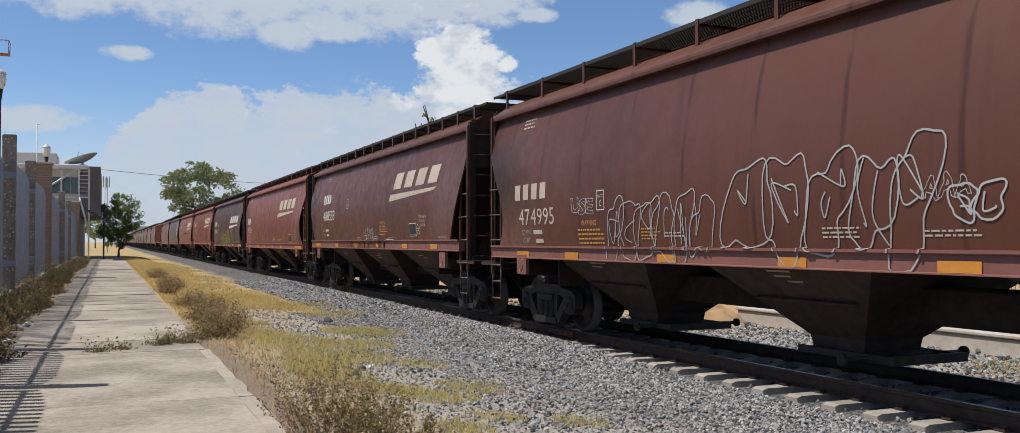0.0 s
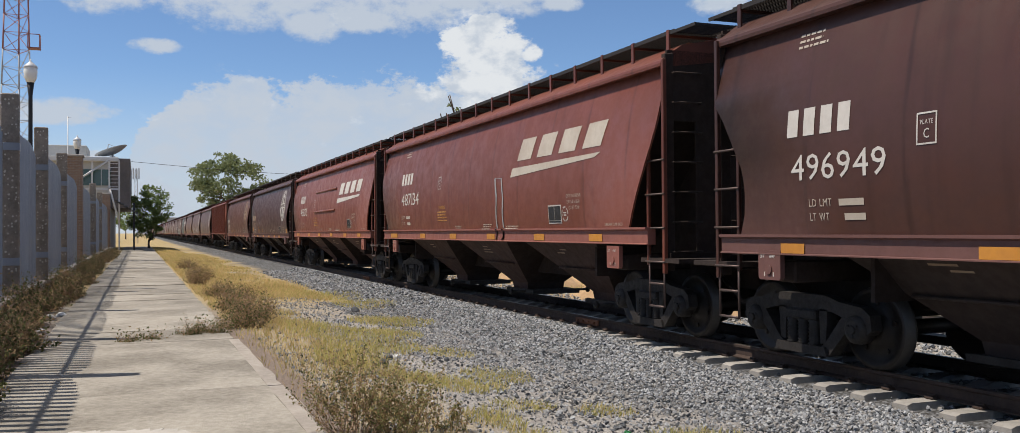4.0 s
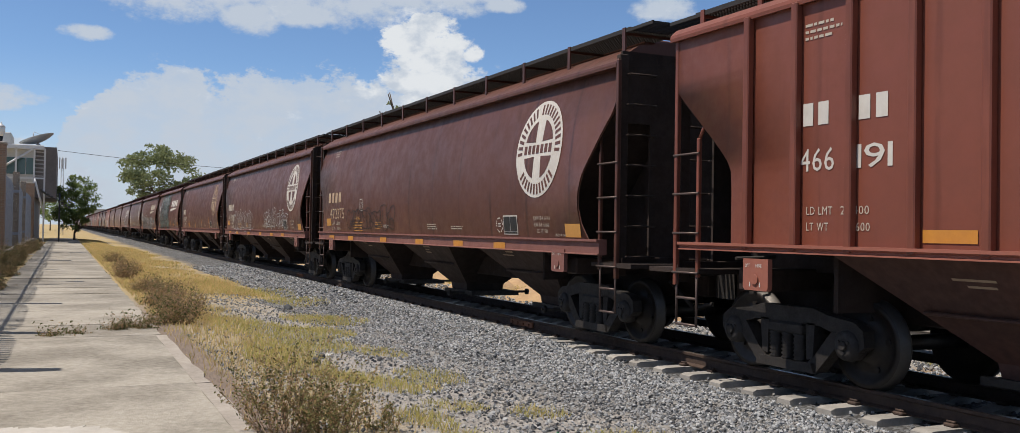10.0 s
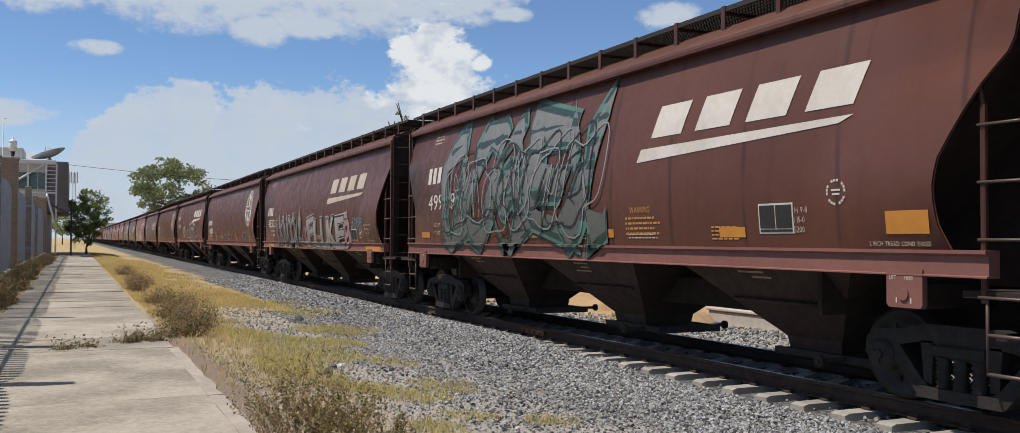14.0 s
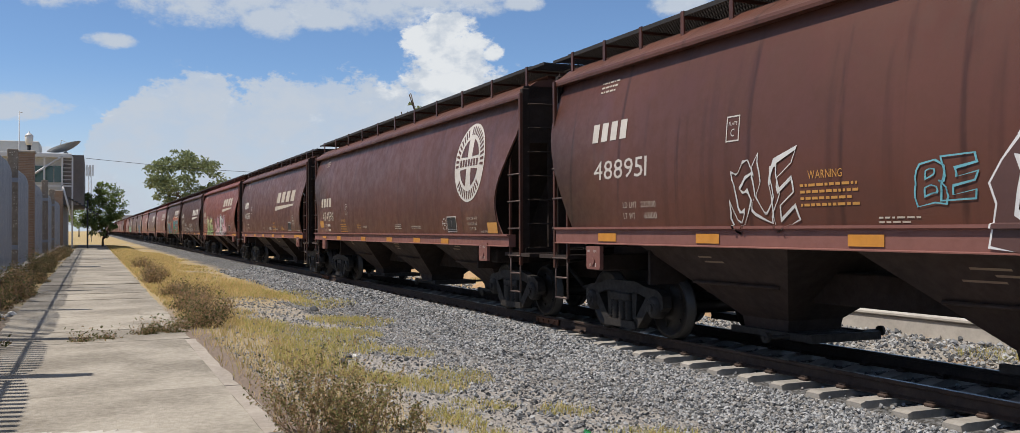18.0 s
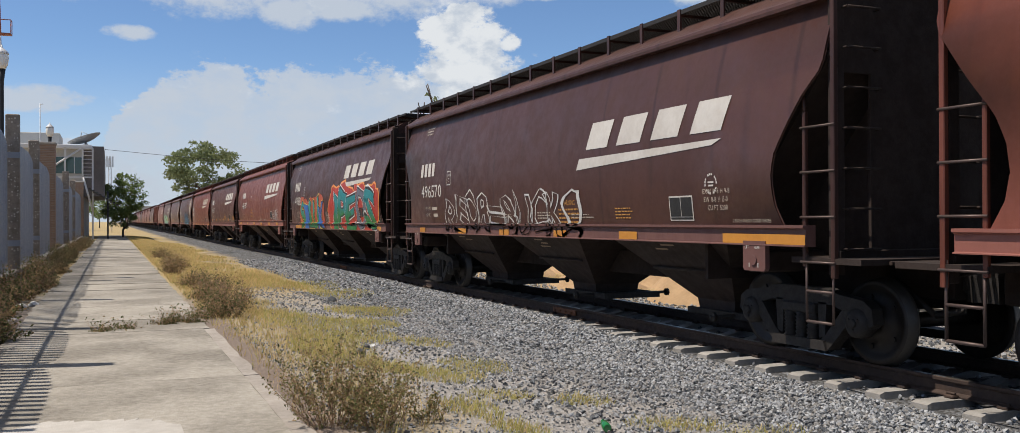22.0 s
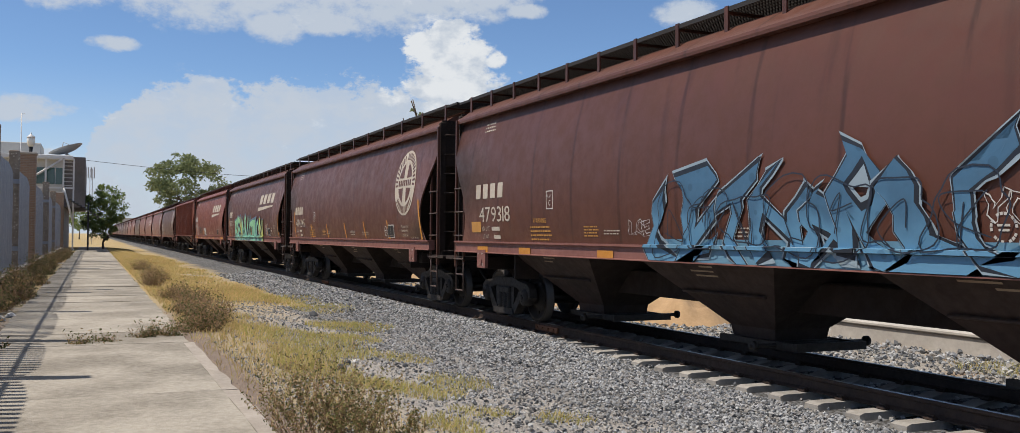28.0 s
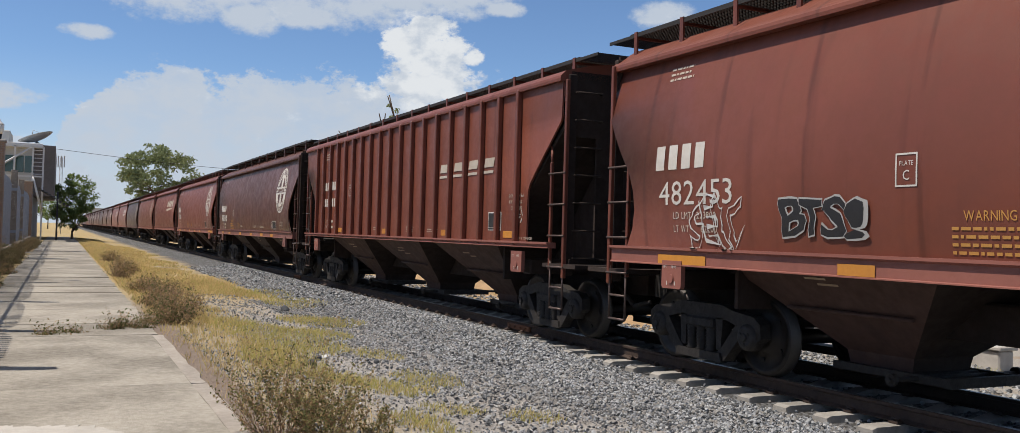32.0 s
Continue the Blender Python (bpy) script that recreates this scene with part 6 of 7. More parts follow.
def build_fence():
    rng = random.Random(8)
    plinth = thing("fence_plinth", "low grey concrete plinth under the steel fence", "plinth", kind="structure")
    bm = bmesh.new()
    box(bm, FENCE_X - .12, FENCE_X + .14, -6, 92, -.2, .34, bevel=.02)
    plinth_part = part("plinth_body", bm_mesh("plinth_body", bm, [PLINTH]), plinth)
    # pillars
    bm = bmesh.new()
    box(bm, -.17, .17, -.11, .11, -.1, 4.47, bevel=.02)
    plain = bm_mesh("shaft", bm, [PILLAR])
    bm = bmesh.new()
    for z in (.95, 3.3):
        box(bm, -.19, .19, -.13, .13, z, z + .16, bevel=.01)
    band = bm_mesh("band", bm, [PICKET])
    bm = bmesh.new()
    box(bm, -.40, .40, -.40, .40, -.1, 5.05, bevel=.01)
    core = bm_mesh("shaft", bm, [BRICKWORK])
    bm = bmesh.new()
    box(bm, -.45, .45, -.45, .45, 5.05, 5.15, bevel=.02)
    cap = bm_mesh("cap", bm, [PLINTH])
    for y, style in PILLARS:
        if style == 1:
            root = thing("brick_pillar", "square tan brick fence pillar with a flat concrete cap", "pillar", "fence pillars", at=(-2.74, y + .40, 0))
            part("shaft", core, root)
            part("cap", cap, root)
        else:
            root = thing("fence_pillar", "rough speckled concrete fence pillar with two grey bands", "pillar", "fence pillars", at=(-2.44 if style == 0 else -2.54, y, 0))
            part("shaft", plain, root)
            part("band", band, root)
    # picket panels with arched tops
    for (ya, _), (yb, _) in zip(PILLARS, PILLARS[1:]):
        root = thing("fence_panel", "blue-grey steel picket fence panel with an arched top", "fence", "steel fence panels", at=(FENCE_X - .15, 0, 0))
        a, b = ya + .22, yb - .22
        n = int((b - a) / .205)
        near = yb < 47
        joined = bmesh.new()
        for i in range(n):
            y = a + .05 + (b - a - .1) * i / (n - 1)
            u = (y - a) / (b - a)
            top = 3.60 + .30 * min(1, 4.5 * min(u, 1 - u)) ** .5
            if near:
                bm = bmesh.new()
                box(bm, -.02, .02, y - .05, y + .05, .30, top)
                part("picket", bm_mesh("picket", bm, [PICKET]), root)
            else:
                box(joined, -.02, .02, y - .05, y + .05, .30, top)
        if not near:
            tagged(part("picket_row", bm_mesh("picket_row", joined, [PICKET]), root), kind="stuff")
        else:
            joined.free()
        for z in (.62, 3.52):
            bm = bmesh.new()
            box(bm, -.070, -.032, a, b, z - .028, z + .028)
            part("rail", bm_mesh("fence_rail", bm, [PICKET]), root)


build_fence()

# ================= lamps, mast, building =================
BLACKIRON = material("black_lamp_iron", (0.025, 0.026, 0.028), 0.5, metal=0.3, grain=10, amount=0.4, bump=0.05)
GLOBE = material("milky_lamp_globe", (0.80, 0.80, 0.77), 0.3, grain=6, amount=0.15, bump=0)
WHITESTEEL = material("white_painted_steel", (0.62, 0.63, 0.64), 0.5, grain=8, amount=0.3, bump=0.05)
MASTRED = material("mast_red_paint", (0.33, 0.13, 0.11), 0.6, grain=8, amount=0.5, bump=0)
MASTWHITE = material("mast_grey_paint", (0.42, 0.43, 0.45), 0.6, grain=8, amount=0.5, bump=0)


def build_lamp(x, y, h):
    root = thing("street_lamp", "black iron lamp post with a milky globe", "street lamp", "lamps behind the fence", at=(x, y, 0))
    bm = bmesh.new()
    lathe(bm, [(.16, 0), (.16, .3), (.10, .4), (.065, 1.0), (.055, h - 1.0), (.06, h - .95), (.10, h - .62)], (0, 0, 0), "z", 12)
    part("post", bm_mesh("post", bm, [BLACKIRON]), root)
    bm = bmesh.new()
    lathe(bm, [(.10, h - .62), (.16, h - .50), (.185, h - .32), (.17, h - .2), (.10, h - .12)], (0, 0, 0), "z", 14)
    part("globe", bm_mesh("globe", bm, [GLOBE]), root)
    bm = bmesh.new()
    lathe(bm, [(.19, h - .20), (.17, h - .14), (.08, h - .06), (.02, h), (.02, h + .06)], (0, 0, 0), "z", 12)
    part("finial", bm_mesh("finial", bm, [WHITESTEEL]), root)


build_lamp(-2.87, 30, 6.55)
build_lamp(-2.75, 50, 6.3)


def build_mast():
    root = thing("lattice_mast", "tall red and grey steel lattice radio mast", "mast", at=(-6.4, 60, 0))
    h, w0, w1 = 26.0, 1.93, .65
    legs = [(-1, -1), (1, -1), (0, 1)]
    for k in range(13):
        z0, z1 = 2.0 * k, 2.0 * (k + 1)
        a, b = (w0 + (w1 - w0) * z / h for z in (z0, z1))
        bm = bmesh.new()
        lo = [(sx * a / 2, sy * a / 2, z0) for sx, sy in legs]
        hi = [(sx * b / 2, sy * b / 2, z1) for sx, sy in legs]
        for i in range(3):
            j = (i + 1) % 3
            bar(bm, lo[i], hi[i], .045, 5)
            bar(bm, lo[i], lo[j], .022, 4)
            m0 = tuple((p + q) / 2 for p, q in zip(lo[i], hi[i]))
            m1 = tuple((p + q) / 2 for p, q in zip(lo[j], hi[j]))
            bar(bm, lo[i], m1, .02, 4)
            bar(bm, m1, hi[i], .02, 4)
            bar(bm, m0, m1, .018, 4)
        part("section", bm_mesh("section", bm, [MASTRED if (k // 3) % 2 == 0 else MASTWHITE]), root)
    bm = bmesh.new()
    box(bm, .55, 1.15, -.35, .35, 12.2, 12.26)
    for x, y in ((.55, -.35), (1.15, -.35), (1.15, .35), (.55, .35)):
        bar(bm, (x, y, 12.2), (x, y, 13.0), .025, 5)
    bar(bm, (.55, -.35, 13.0), (1.15, -.35, 13.0), .025, 5)
    bar(bm, (1.15, -.35, 13.0), (1.15, .35, 13.0), .025, 5)
    part("balcony", bm_mesh("balcony", bm, [MASTRED]), root)


build_mast()
RENDER_WALL = material("pale_render", (0.50, 0.50, 0.48), 0.9, dark=(0.38, 0.38, 0.365), grain=6, big=0.5, amount=0.7, bump=0.15)
DARKPANEL = material("dark_cladding", (0.045, 0.05, 0.058), 0.6, grain=5, amount=0.5, bump=0.05)
CLADDING = material("brown_grey_cladding", (0.17, 0.15, 0.145), 0.7, dark=(0.11, 0.10, 0.095), grain=5, big=0.8, amount=0.7, bump=0.1)
GREENGLASS = material("greenish_window_glass", (0.02, 0.06, 0.05), 0.08, grain=3, amount=0.3, bump=0, spec=0.9)
MESHDISH = material("grey_mesh_dish", (0.34, 0.36, 0.38), 0.6, metal=0.2, grain=10, amount=0.4, bump=0)


def build_building():
    root = thing("office_building", "pale flat-roofed building with green windows, white outside stair and roof dish", "building", at=(.45, 96, -.62))
    bm = bmesh.new()
    box(bm, -12, -2.9, 0, 22, -.2, 9.0)
    part("wall", bm_mesh("wall", bm, [RENDER_WALL]), root)
    bm = bmesh.new()
    box(bm, -12.3, -2.2, -.6, 22.3, 8.95, 9.35, bevel=.03)
    part("roof", bm_mesh("roof", bm, [WHITESTEEL]), root)
    bm = bmesh.new()
    box(bm, -2.9, -1.15, .4, 20, 4.6, 9.3)
    part("side_cladding", bm_mesh("side_cladding", bm, [CLADDING]), root, "dark cladding beside the stair")
    for i in range(4):
        bm = bmesh.new()
        x0 = -6.2 + i * .85
        box(bm, x0, x0 + .78, -.06, .02, 6.7, 8.2)
        win = part("window", bm_mesh("window", bm, [GREENGLASS]), root, "greenish window pane")
        bm = bmesh.new()
        box(bm, x0 - .035, x0, -.10, 0, 6.65, 8.25)
        part("mullion", bm_mesh("mullion", bm, [WHITESTEEL]), win)
    # white steel stair: stringers, braces, treads
    bm = bmesh.new()
    for x in (-4.4, -2.95, -2.1):
        box(bm, x - .07, x + .07, -1.6, -1.46, 0, 9.0)
    for z in (6.3, 9.0):
        box(bm, -7.0, -2.1, -1.6, -1.5, z - .07, z + .07)
    part("stair_frame", bm_mesh("stair_frame", bm, [WHITESTEEL]), root, "white steel stair frame")
    bm = bmesh.new()
    bar(bm, (-6.6, -1.55, 6.4), (-3.1, -1.55, 8.9), .09, 6)
    bar(bm, (-2.9, -1.55, 6.3), (-2.1, -1.55, 3.2), .09, 6)
    part("brace", bm_mesh("brace", bm, [WHITESTEEL]), root)
    for i in range(7):
        bm = bmesh.new()
        box(bm, -2.9, -2.2, -1.5, -1.2, 6.5 + i * .36, 6.55 + i * .36)
        part("tread", bm_mesh("tread", bm, [WHITESTEEL]), root)
    # slatted canopy over the pavement side
    for i in range(9):
        bm = bmesh.new()
        x, z = -2.3 + i * .27, 5.0 - i * .17
        box(bm, x, x + .20, -9.0, -1.6, z, z + .07)
        part("canopy_slat", bm_mesh("canopy_slat", bm, [DARKPANEL]), root)
    bm = bmesh.new()
    box(bm, -.9, -.75, -2.2, -2.05, -.1, 5.0)
    part("canopy_post", bm_mesh("canopy_post", bm, [DARKPANEL]), root)
    # low plant room and parapet rail
    bm = bmesh.new()
    box(bm, -8.5, -5.0, 2, 8, 9.3, 10.6, bevel=.05)
    part("plant_room", bm_mesh("plant_room", bm, [RENDER_WALL]), root)
    dish = thing("satellite_dish", "large grey mesh satellite dish on the flat roof", "satellite dish", at=(-2.3, 98, 9.15))
    bm = bmesh.new()
    outline = [(.05, 0.0), (.6, .05), (1.1, .17), (1.6, .37), (1.95, .55), (1.97, .60), (1.6, .42), (1.1, .22), (.6, .10), (.05, .05)]
    lathe(bm, outline, (0, 0, 0), "z", 24)
    d = part("reflector_bowl", bm_mesh("reflector_bowl", bm, [MESHDISH]), dish)
    d.rotation_euler = (radians(-4), radians(-20), 0)
    d.scale = (.78, .78, .78)
    bm = bmesh.new()
    for a in range(3):
        c, s = math.cos(a * 2.094), math.sin(a * 2.094)
        bar(bm, (1.2 * c, 1.2 * s, .25), (0, 0, 1.4), .03, 5)
    f = part("feed_arms", bm_mesh("feed_arms", bm, [MESHDISH]), dish)
    f.rotation_euler, f.scale = d.rotation_euler, d.scale
    bm = bmesh.new()
    bar(bm, (0, 0, -.75), (0, 0, 0), .09, 8)
    bar(bm, (-.6, .3, -.75), (-.1, .1, -.1), .04, 6)
    bar(bm, (.6, .3, -.75), (.1, .1, -.1), .04, 6)
    part("dish_mount", bm_mesh("dish_mount", bm, [MESHDISH]), dish)
    pole = thing("antenna_pole", "thin grey antenna pole", "antenna", at=(-5.7, 90, 0))
    bm = bmesh.new()
    bar(bm, (0, 0, 0), (0, 0, 11.8), .04, 6)
    bar(bm, (0, 0, 11.7), (.25, 0, 11.75), .025, 5)
    part("pole", bm_mesh("pole", bm, [WHITESTEEL]), pole)
    tower = thing("phone_mast", "distant grey phone mast with antenna cluster", "mast", at=(-.3, 150, 0))
    bm = bmesh.new()
    for dx in (-.25, .25):
        bar(bm, (dx, 0, 0), (dx * .6, 0, 11), .05, 5)
    for i in range(14):
        bar(bm, (-.22, 0, i * .75), (.22, 0, (i + 1) * .75), .025, 4)
    for dx in (-.4, 0, .4):
        box(bm, dx - .08, dx + .08, -.1, .1, 9.6, 11.2)
    part("mast_body", bm_mesh("mast_body", bm, [MASTWHITE]), tower)


build_building()


# ================= plants =================
def leaf_material(name, col, dark):
    m = material(name, col, 0.75, dark=dark, grain=3, big=0.9, amount=0.9, bump=0, spec=0.25)
    tr = m.node_tree
    bsdf = tr.nodes["Principled BSDF"]
    glow = tr.nodes.new("ShaderNodeBsdfTranslucent")
    tr.links.new(bsdf.inputs["Base Color"].links[0].from_socket, glow.inputs[0])
    mix = tr.nodes.new("ShaderNodeMixShader")
    mix.inputs[0].default_value = 0.4
    tr.links.new(bsdf.outputs[0], mix.inputs[1])
    tr.links.new(glow.outputs[0], mix.inputs[2])
    tr.links.new(mix.outputs[0], tr.nodes["Material Output"].inputs[0])
    return m


LEAF = leaf_material("tree_leaf_green", (0.24, 0.31, 0.11), (0.13, 0.175, 0.06))
LEAF2 = leaf_material("eucalyptus_leaf", (0.25, 0.29, 0.15), (0.15, 0.185, 0.09))
WEED = leaf_material("weed_green", (0.165, 0.18, 0.070), (0.085, 0.095, 0.038))
WEEDPALE = leaf_material("weed_pale_olive", (0.36, 0.34, 0.15), (0.22, 0.215, 0.09))
WEEDDRY = leaf_material("weed_dry", (0.46, 0.33, 0.17), (0.26, 0.18, 0.09))
STRAW = leaf_material("dry_straw_grass", (0.70, 0.54, 0.27), (0.52, 0.40, 0.19))
GRASSY = leaf_material("yellow_green_grass", (0.50, 0.46, 0.16), (0.37, 0.345, 0.115))
BARK = material("grey_brown_bark", (0.14, 0.11, 0.085), 0.95, grain=14, big=3, amount=0.9, bump=0.6)
TWIG = material("brown_twig", (0.33, 0.22, 0.145), 0.9, grain=10, amount=0.6, bump=0)


def leaves(rng, clumps, per, size, spread):
    """Small pointed leaves round clump centres."""
    verts, faces = [], []
    for cx, cy, cz, r in clumps:
        for _ in range(per):
            d = rng.normal(0, 1, 3)
            d /= np.linalg.norm(d) + 1e-6
            p = np.array((cx, cy, cz)) + d * r * rng.uniform(.35, 1) * np.array((1, 1, spread))
            a = rng.normal(0, 1, 3)
            a /= np.linalg.norm(a)
            b = np.cross(a, rng.normal(0, 1, 3))
            b /= np.linalg.norm(b) + 1e-6
            s = size * rng.uniform(.6, 1.4)
            n = len(verts)
            verts += [p - a * s, p + b * s * .45, p + a * s, p - b * s * .45]
            faces.append((n, n + 1, n + 2, n + 3))
    return verts, faces


def build_tree(name, label, at, height, crown_w, trunk_h, seed, leaf, clump_n, per, size, lean=0.0, flat=.8):
    rng = np.random.default_rng(seed)
    root = thing(name, label, "tree", at=at)
    bm = bmesh.new()
    tips = []

    def limb(p, d, length, r, depth):
        q = p + d * length
        bar(bm, p, q, r, 7, r2=r * .62)
        if depth == 0:
            tips.append(q)
            return
        for _ in range(3 if depth > 1 else 2):
            nd = (d + Vector(rng.normal(0, .55, 3))).normalized()
            nd.z = abs(nd.z) * .8 + .15
            limb(q, nd.normalized(), length * rng.uniform(.6, .85), r * .6, depth - 1)
        tips.append(q)

    limb(Vector((0, 0, -.2)), Vector((lean, 0, 1)).normalized(), trunk_h, height * .022, 3)
    part("trunk", bm_mesh("trunk", bm, [BARK]), root)
    cz = (trunk_h + height) / 2
    clumps = []
    for _ in range(clump_n):
        while True:
            d = rng.uniform(-1, 1, 3)
            if .25 < np.dot(d, d) < 1:
                break
        k = 1 + .25 * math.sin(4 * math.atan2(d[1], d[0]) + seed)
        clumps.append((d[0] * crown_w / 2 * k, d[1] * crown_w / 2 * k, cz + d[2] * (height - trunk_h) / 2, crown_w * rng.uniform(.07, .14)))
    v, f = leaves(rng, clumps, per, size, flat)
    part("crown", mesh_from("crown", v, f, [leaf]), root, "uneven leafy crown")


build_tree("tree", "bushy dark green tree beside the pavement", (1.0, 104, 0), 6.6, 4.0, .9, 3, LEAF, 170, 45, .12)
build_tree("tree", "large spreading eucalyptus tree behind the railway", (20.3, 232, 0), 20.0, 17.5, 6.0, 5, LEAF2, 105, 62, .42, flat=.6)
build_tree("tree", "thin sparse young tree beyond the train", (19.6, 60, -.6), 11.5, 2.3, 4.2, 7, LEAF2, 46, 14, .11)
build_tree("tree", "green garden tree behind the fence", (-6.4, 42, 0), 7.3, 3.2, 3.0, 9, LEAF, 30, 60, .15)
for i, (x, y, h) in enumerate(((-7, 190, 8), (4, 330, 9), (-3, 260, 8), (30, 380, 10), (-14, 230, 11))):
    build_tree("tree", "distant hazy green tree at the end of the line", (x, y, 0), h, h * .9, h * .3, 20 + i, LEAF, 36, 40, .3)


def build_shrub(x, y, w, h, seed, green, name="shrub", label="dry tangled roadside shrub with brown twigs and small leaves", twigs=105, leaf=.017):
    rng = np.random.default_rng(seed)
    root = thing(name, label, "shrub", "roadside shrubs", at=(x, y, ground_height(x, y)))
    bm = bmesh.new()
    leaf_spots = []
    for _ in range(twigs):
        a = rng.uniform(0, 6.28)
        out = rng.uniform(.1, 1) ** .7
        base = Vector((math.cos(a) * out * w * .28, math.sin(a) * out * w * .28, -.03))
        tip = Vector((math.cos(a) * out * w / 2 + rng.normal(0, .06), math.sin(a) * out * w / 2 + rng.normal(0, .06), h * (rng.uniform(.2, .85) if rng.uniform() < .85 else rng.uniform(.85, 1.15)) * (1 - .4 * out * out)))
        mid = (base + tip) / 2 + Vector((0, 0, h * .12))
        r = .0045 if w > .6 else .003
        bar(bm, base, mid, r, 3)
        bar(bm, mid, tip, r * .8, 3, r2=r * .3)
        for t in np.linspace(.25, 1, 9):
            p = mid + (tip - mid) * (2 * t - 1) if t > .5 else base + (mid - base) * (2 * t)
            leaf_spots.append((p.x, p.y, p.z, .05))
            if t > .5 and rng.uniform() < .6:
                q = p + Vector(rng.normal(0, .07, 3)) + Vector((0, 0, .05))
                bar(bm, p, q, r * .5, 3, r2=r * .25)
                leaf_spots.append((q.x, q.y, q.z, .03))
    part("twig_tangle", bm_mesh("twig_tangle", bm, [TWIG]), root)
    keep = [s for s in leaf_spots if rng.uniform() < .55]
    cut = int(len(keep) * green)
    rng.shuffle(keep)
    v, f = leaves(rng, keep[:cut], 2, leaf * 1.15, 1)
    part("green_foliage", mesh_from("green_foliage", v, f, [WEED]), root)
    v, f = leaves(rng, keep[cut:], 2, leaf, 1)
    part("dry_foliage", mesh_from("dry_foliage", v, f, [WEEDDRY]), root)


def build_bush(x, y, w, h, seed, stems):
    """Loose bush: arching stems that fork upwards, small leaves all along them."""
    rng = np.random.default_rng(seed)
    root = thing("shrub", "dry tangled roadside shrub with brown twigs and small olive leaves", "shrub", "roadside shrubs", at=(x, y, ground_height(x, y)))
    bm = bmesh.new()
    spots = []

    def shoot(p, d, length, r, depth):
        n = 5
        for i in range(n):
            d = (d + Vector((rng.normal(0, .17), rng.normal(0, .17), .10))).normalized()
            q = p + d * length / n
            bar(bm, p, q, r, 3, r2=r * .85)
            for _ in range(4):
                m = p + (q - p) * rng.uniform()
                spots.append((m.x, m.y, m.z, .022))
            if depth and i > 0 and rng.uniform() < .75:
                side = (d + Vector(rng.normal(0, .6, 3)) + Vector((0, 0, .25))).normalized()
                shoot(q, side, length * rng.uniform(.25, .5), r * .6, depth - 1)
            p, r = q, r * .85

    for _ in range(stems):
        a, out = rng.uniform(0, 6.28), rng.uniform(0, 1) ** .6
        base = Vector((math.cos(a) * out * w * .30, math.sin(a) * out * w * .30, -.03))
        d = Vector((math.cos(a) * out * .75, math.sin(a) * out * .75, 1)).normalized()
        shoot(base, d, h * rng.uniform(.55, 1.0) * (1.05 - .35 * out), .0042, 1)
    part("twig_tangle", bm_mesh("twig_tangle", bm, [TWIG]), root)
    rng.shuffle(spots)
    a, b = int(len(spots) * .30), int(len(spots) * .62)
    for name, group, leaf in (("green_foliage", spots[:a], WEED), ("olive_foliage", spots[a:b], WEEDPALE), ("dry_foliage", spots[b:], WEEDDRY)):
        v, f = leaves(rng, group, 1, .0125, 1)
        part(name, mesh_from(name, v, f, [leaf]), root)


def build_shrubs():
    rng = random.Random(4)
    # along the field side of the pavement
    for x, y, w, h, g in ((1.75, 16.6, .9, .5, .6), (2.0, 18.2, 1.0, .62, .5), (1.8, 20.0, .9, .55, .5),
                          (2.1, 22.0, 1.0, .6, .45), (1.9, 24.5, .8, .5, .4), (1.7, 30.5, .8, .7, .35), (2.0, 34.5, 1.0, .6, .4), (2.0, 44, 1.0, .6, .4)):
        build_shrub(x, y, w, h, rng.randrange(999), g, twigs=115, leaf=.019)
    for x, y, w, h, stems in ((1.62, 7.45, .60, .84, 58), (1.97, 7.35, .62, .60, 42), (2.28, 7.6, .30, .60, 8), (2.5, 7.5, .35, .30, 9)):
        build_bush(x, y, w, h, rng.randrange(999), stems)
    for x, y in ((.75, 15.6), (.95, 15.9), (1.15, 15.7), (1.3, 16.4), (.2, 15.2), (-.15, 15.0)):
        build_shrub(x, y, .35, .14 if x > .5 else .05, rng.randrange(999), .7, label="low green weed growing from a pavement joint", twigs=40)
    # weeds at the foot of the fence
    for x, y, w, h in ((-1.7, 8.4, .8, .75), (-1.75, 9.6, .9, .9), (-1.8, 10.9, 1.0, .95), (-1.55, 11.8, .6, .45), (-1.75, 12.9, .9, .8), (-1.6, 7.2, .8, .7), (-1.7, 14.3, .8, .6), (-1.45, 9.9, .5, .35)):
        build_shrub(x, y, w, h, rng.randrange(999), .7, label="dusty green weed at the foot of the fence", twigs=110, leaf=.024)
    y = 5.0
    while y < 75:
        w = rng.uniform(.45, 1.05)
        build_shrub(-1.85 + rng.uniform(-.15, .3), y, w, rng.choice((.25, .4, .55, .8, 1.0)) * rng.uniform(.8, 1.1), rng.randrange(999), rng.choice((.35, .6, .75)), label="dusty green weed at the foot of the fence", twigs=85 if y < 40 else 50, leaf=.024)
        y += rng.uniform(.45, 1.25) if y < 30 else rng.uniform(1.2, 2.2)


build_shrubs()


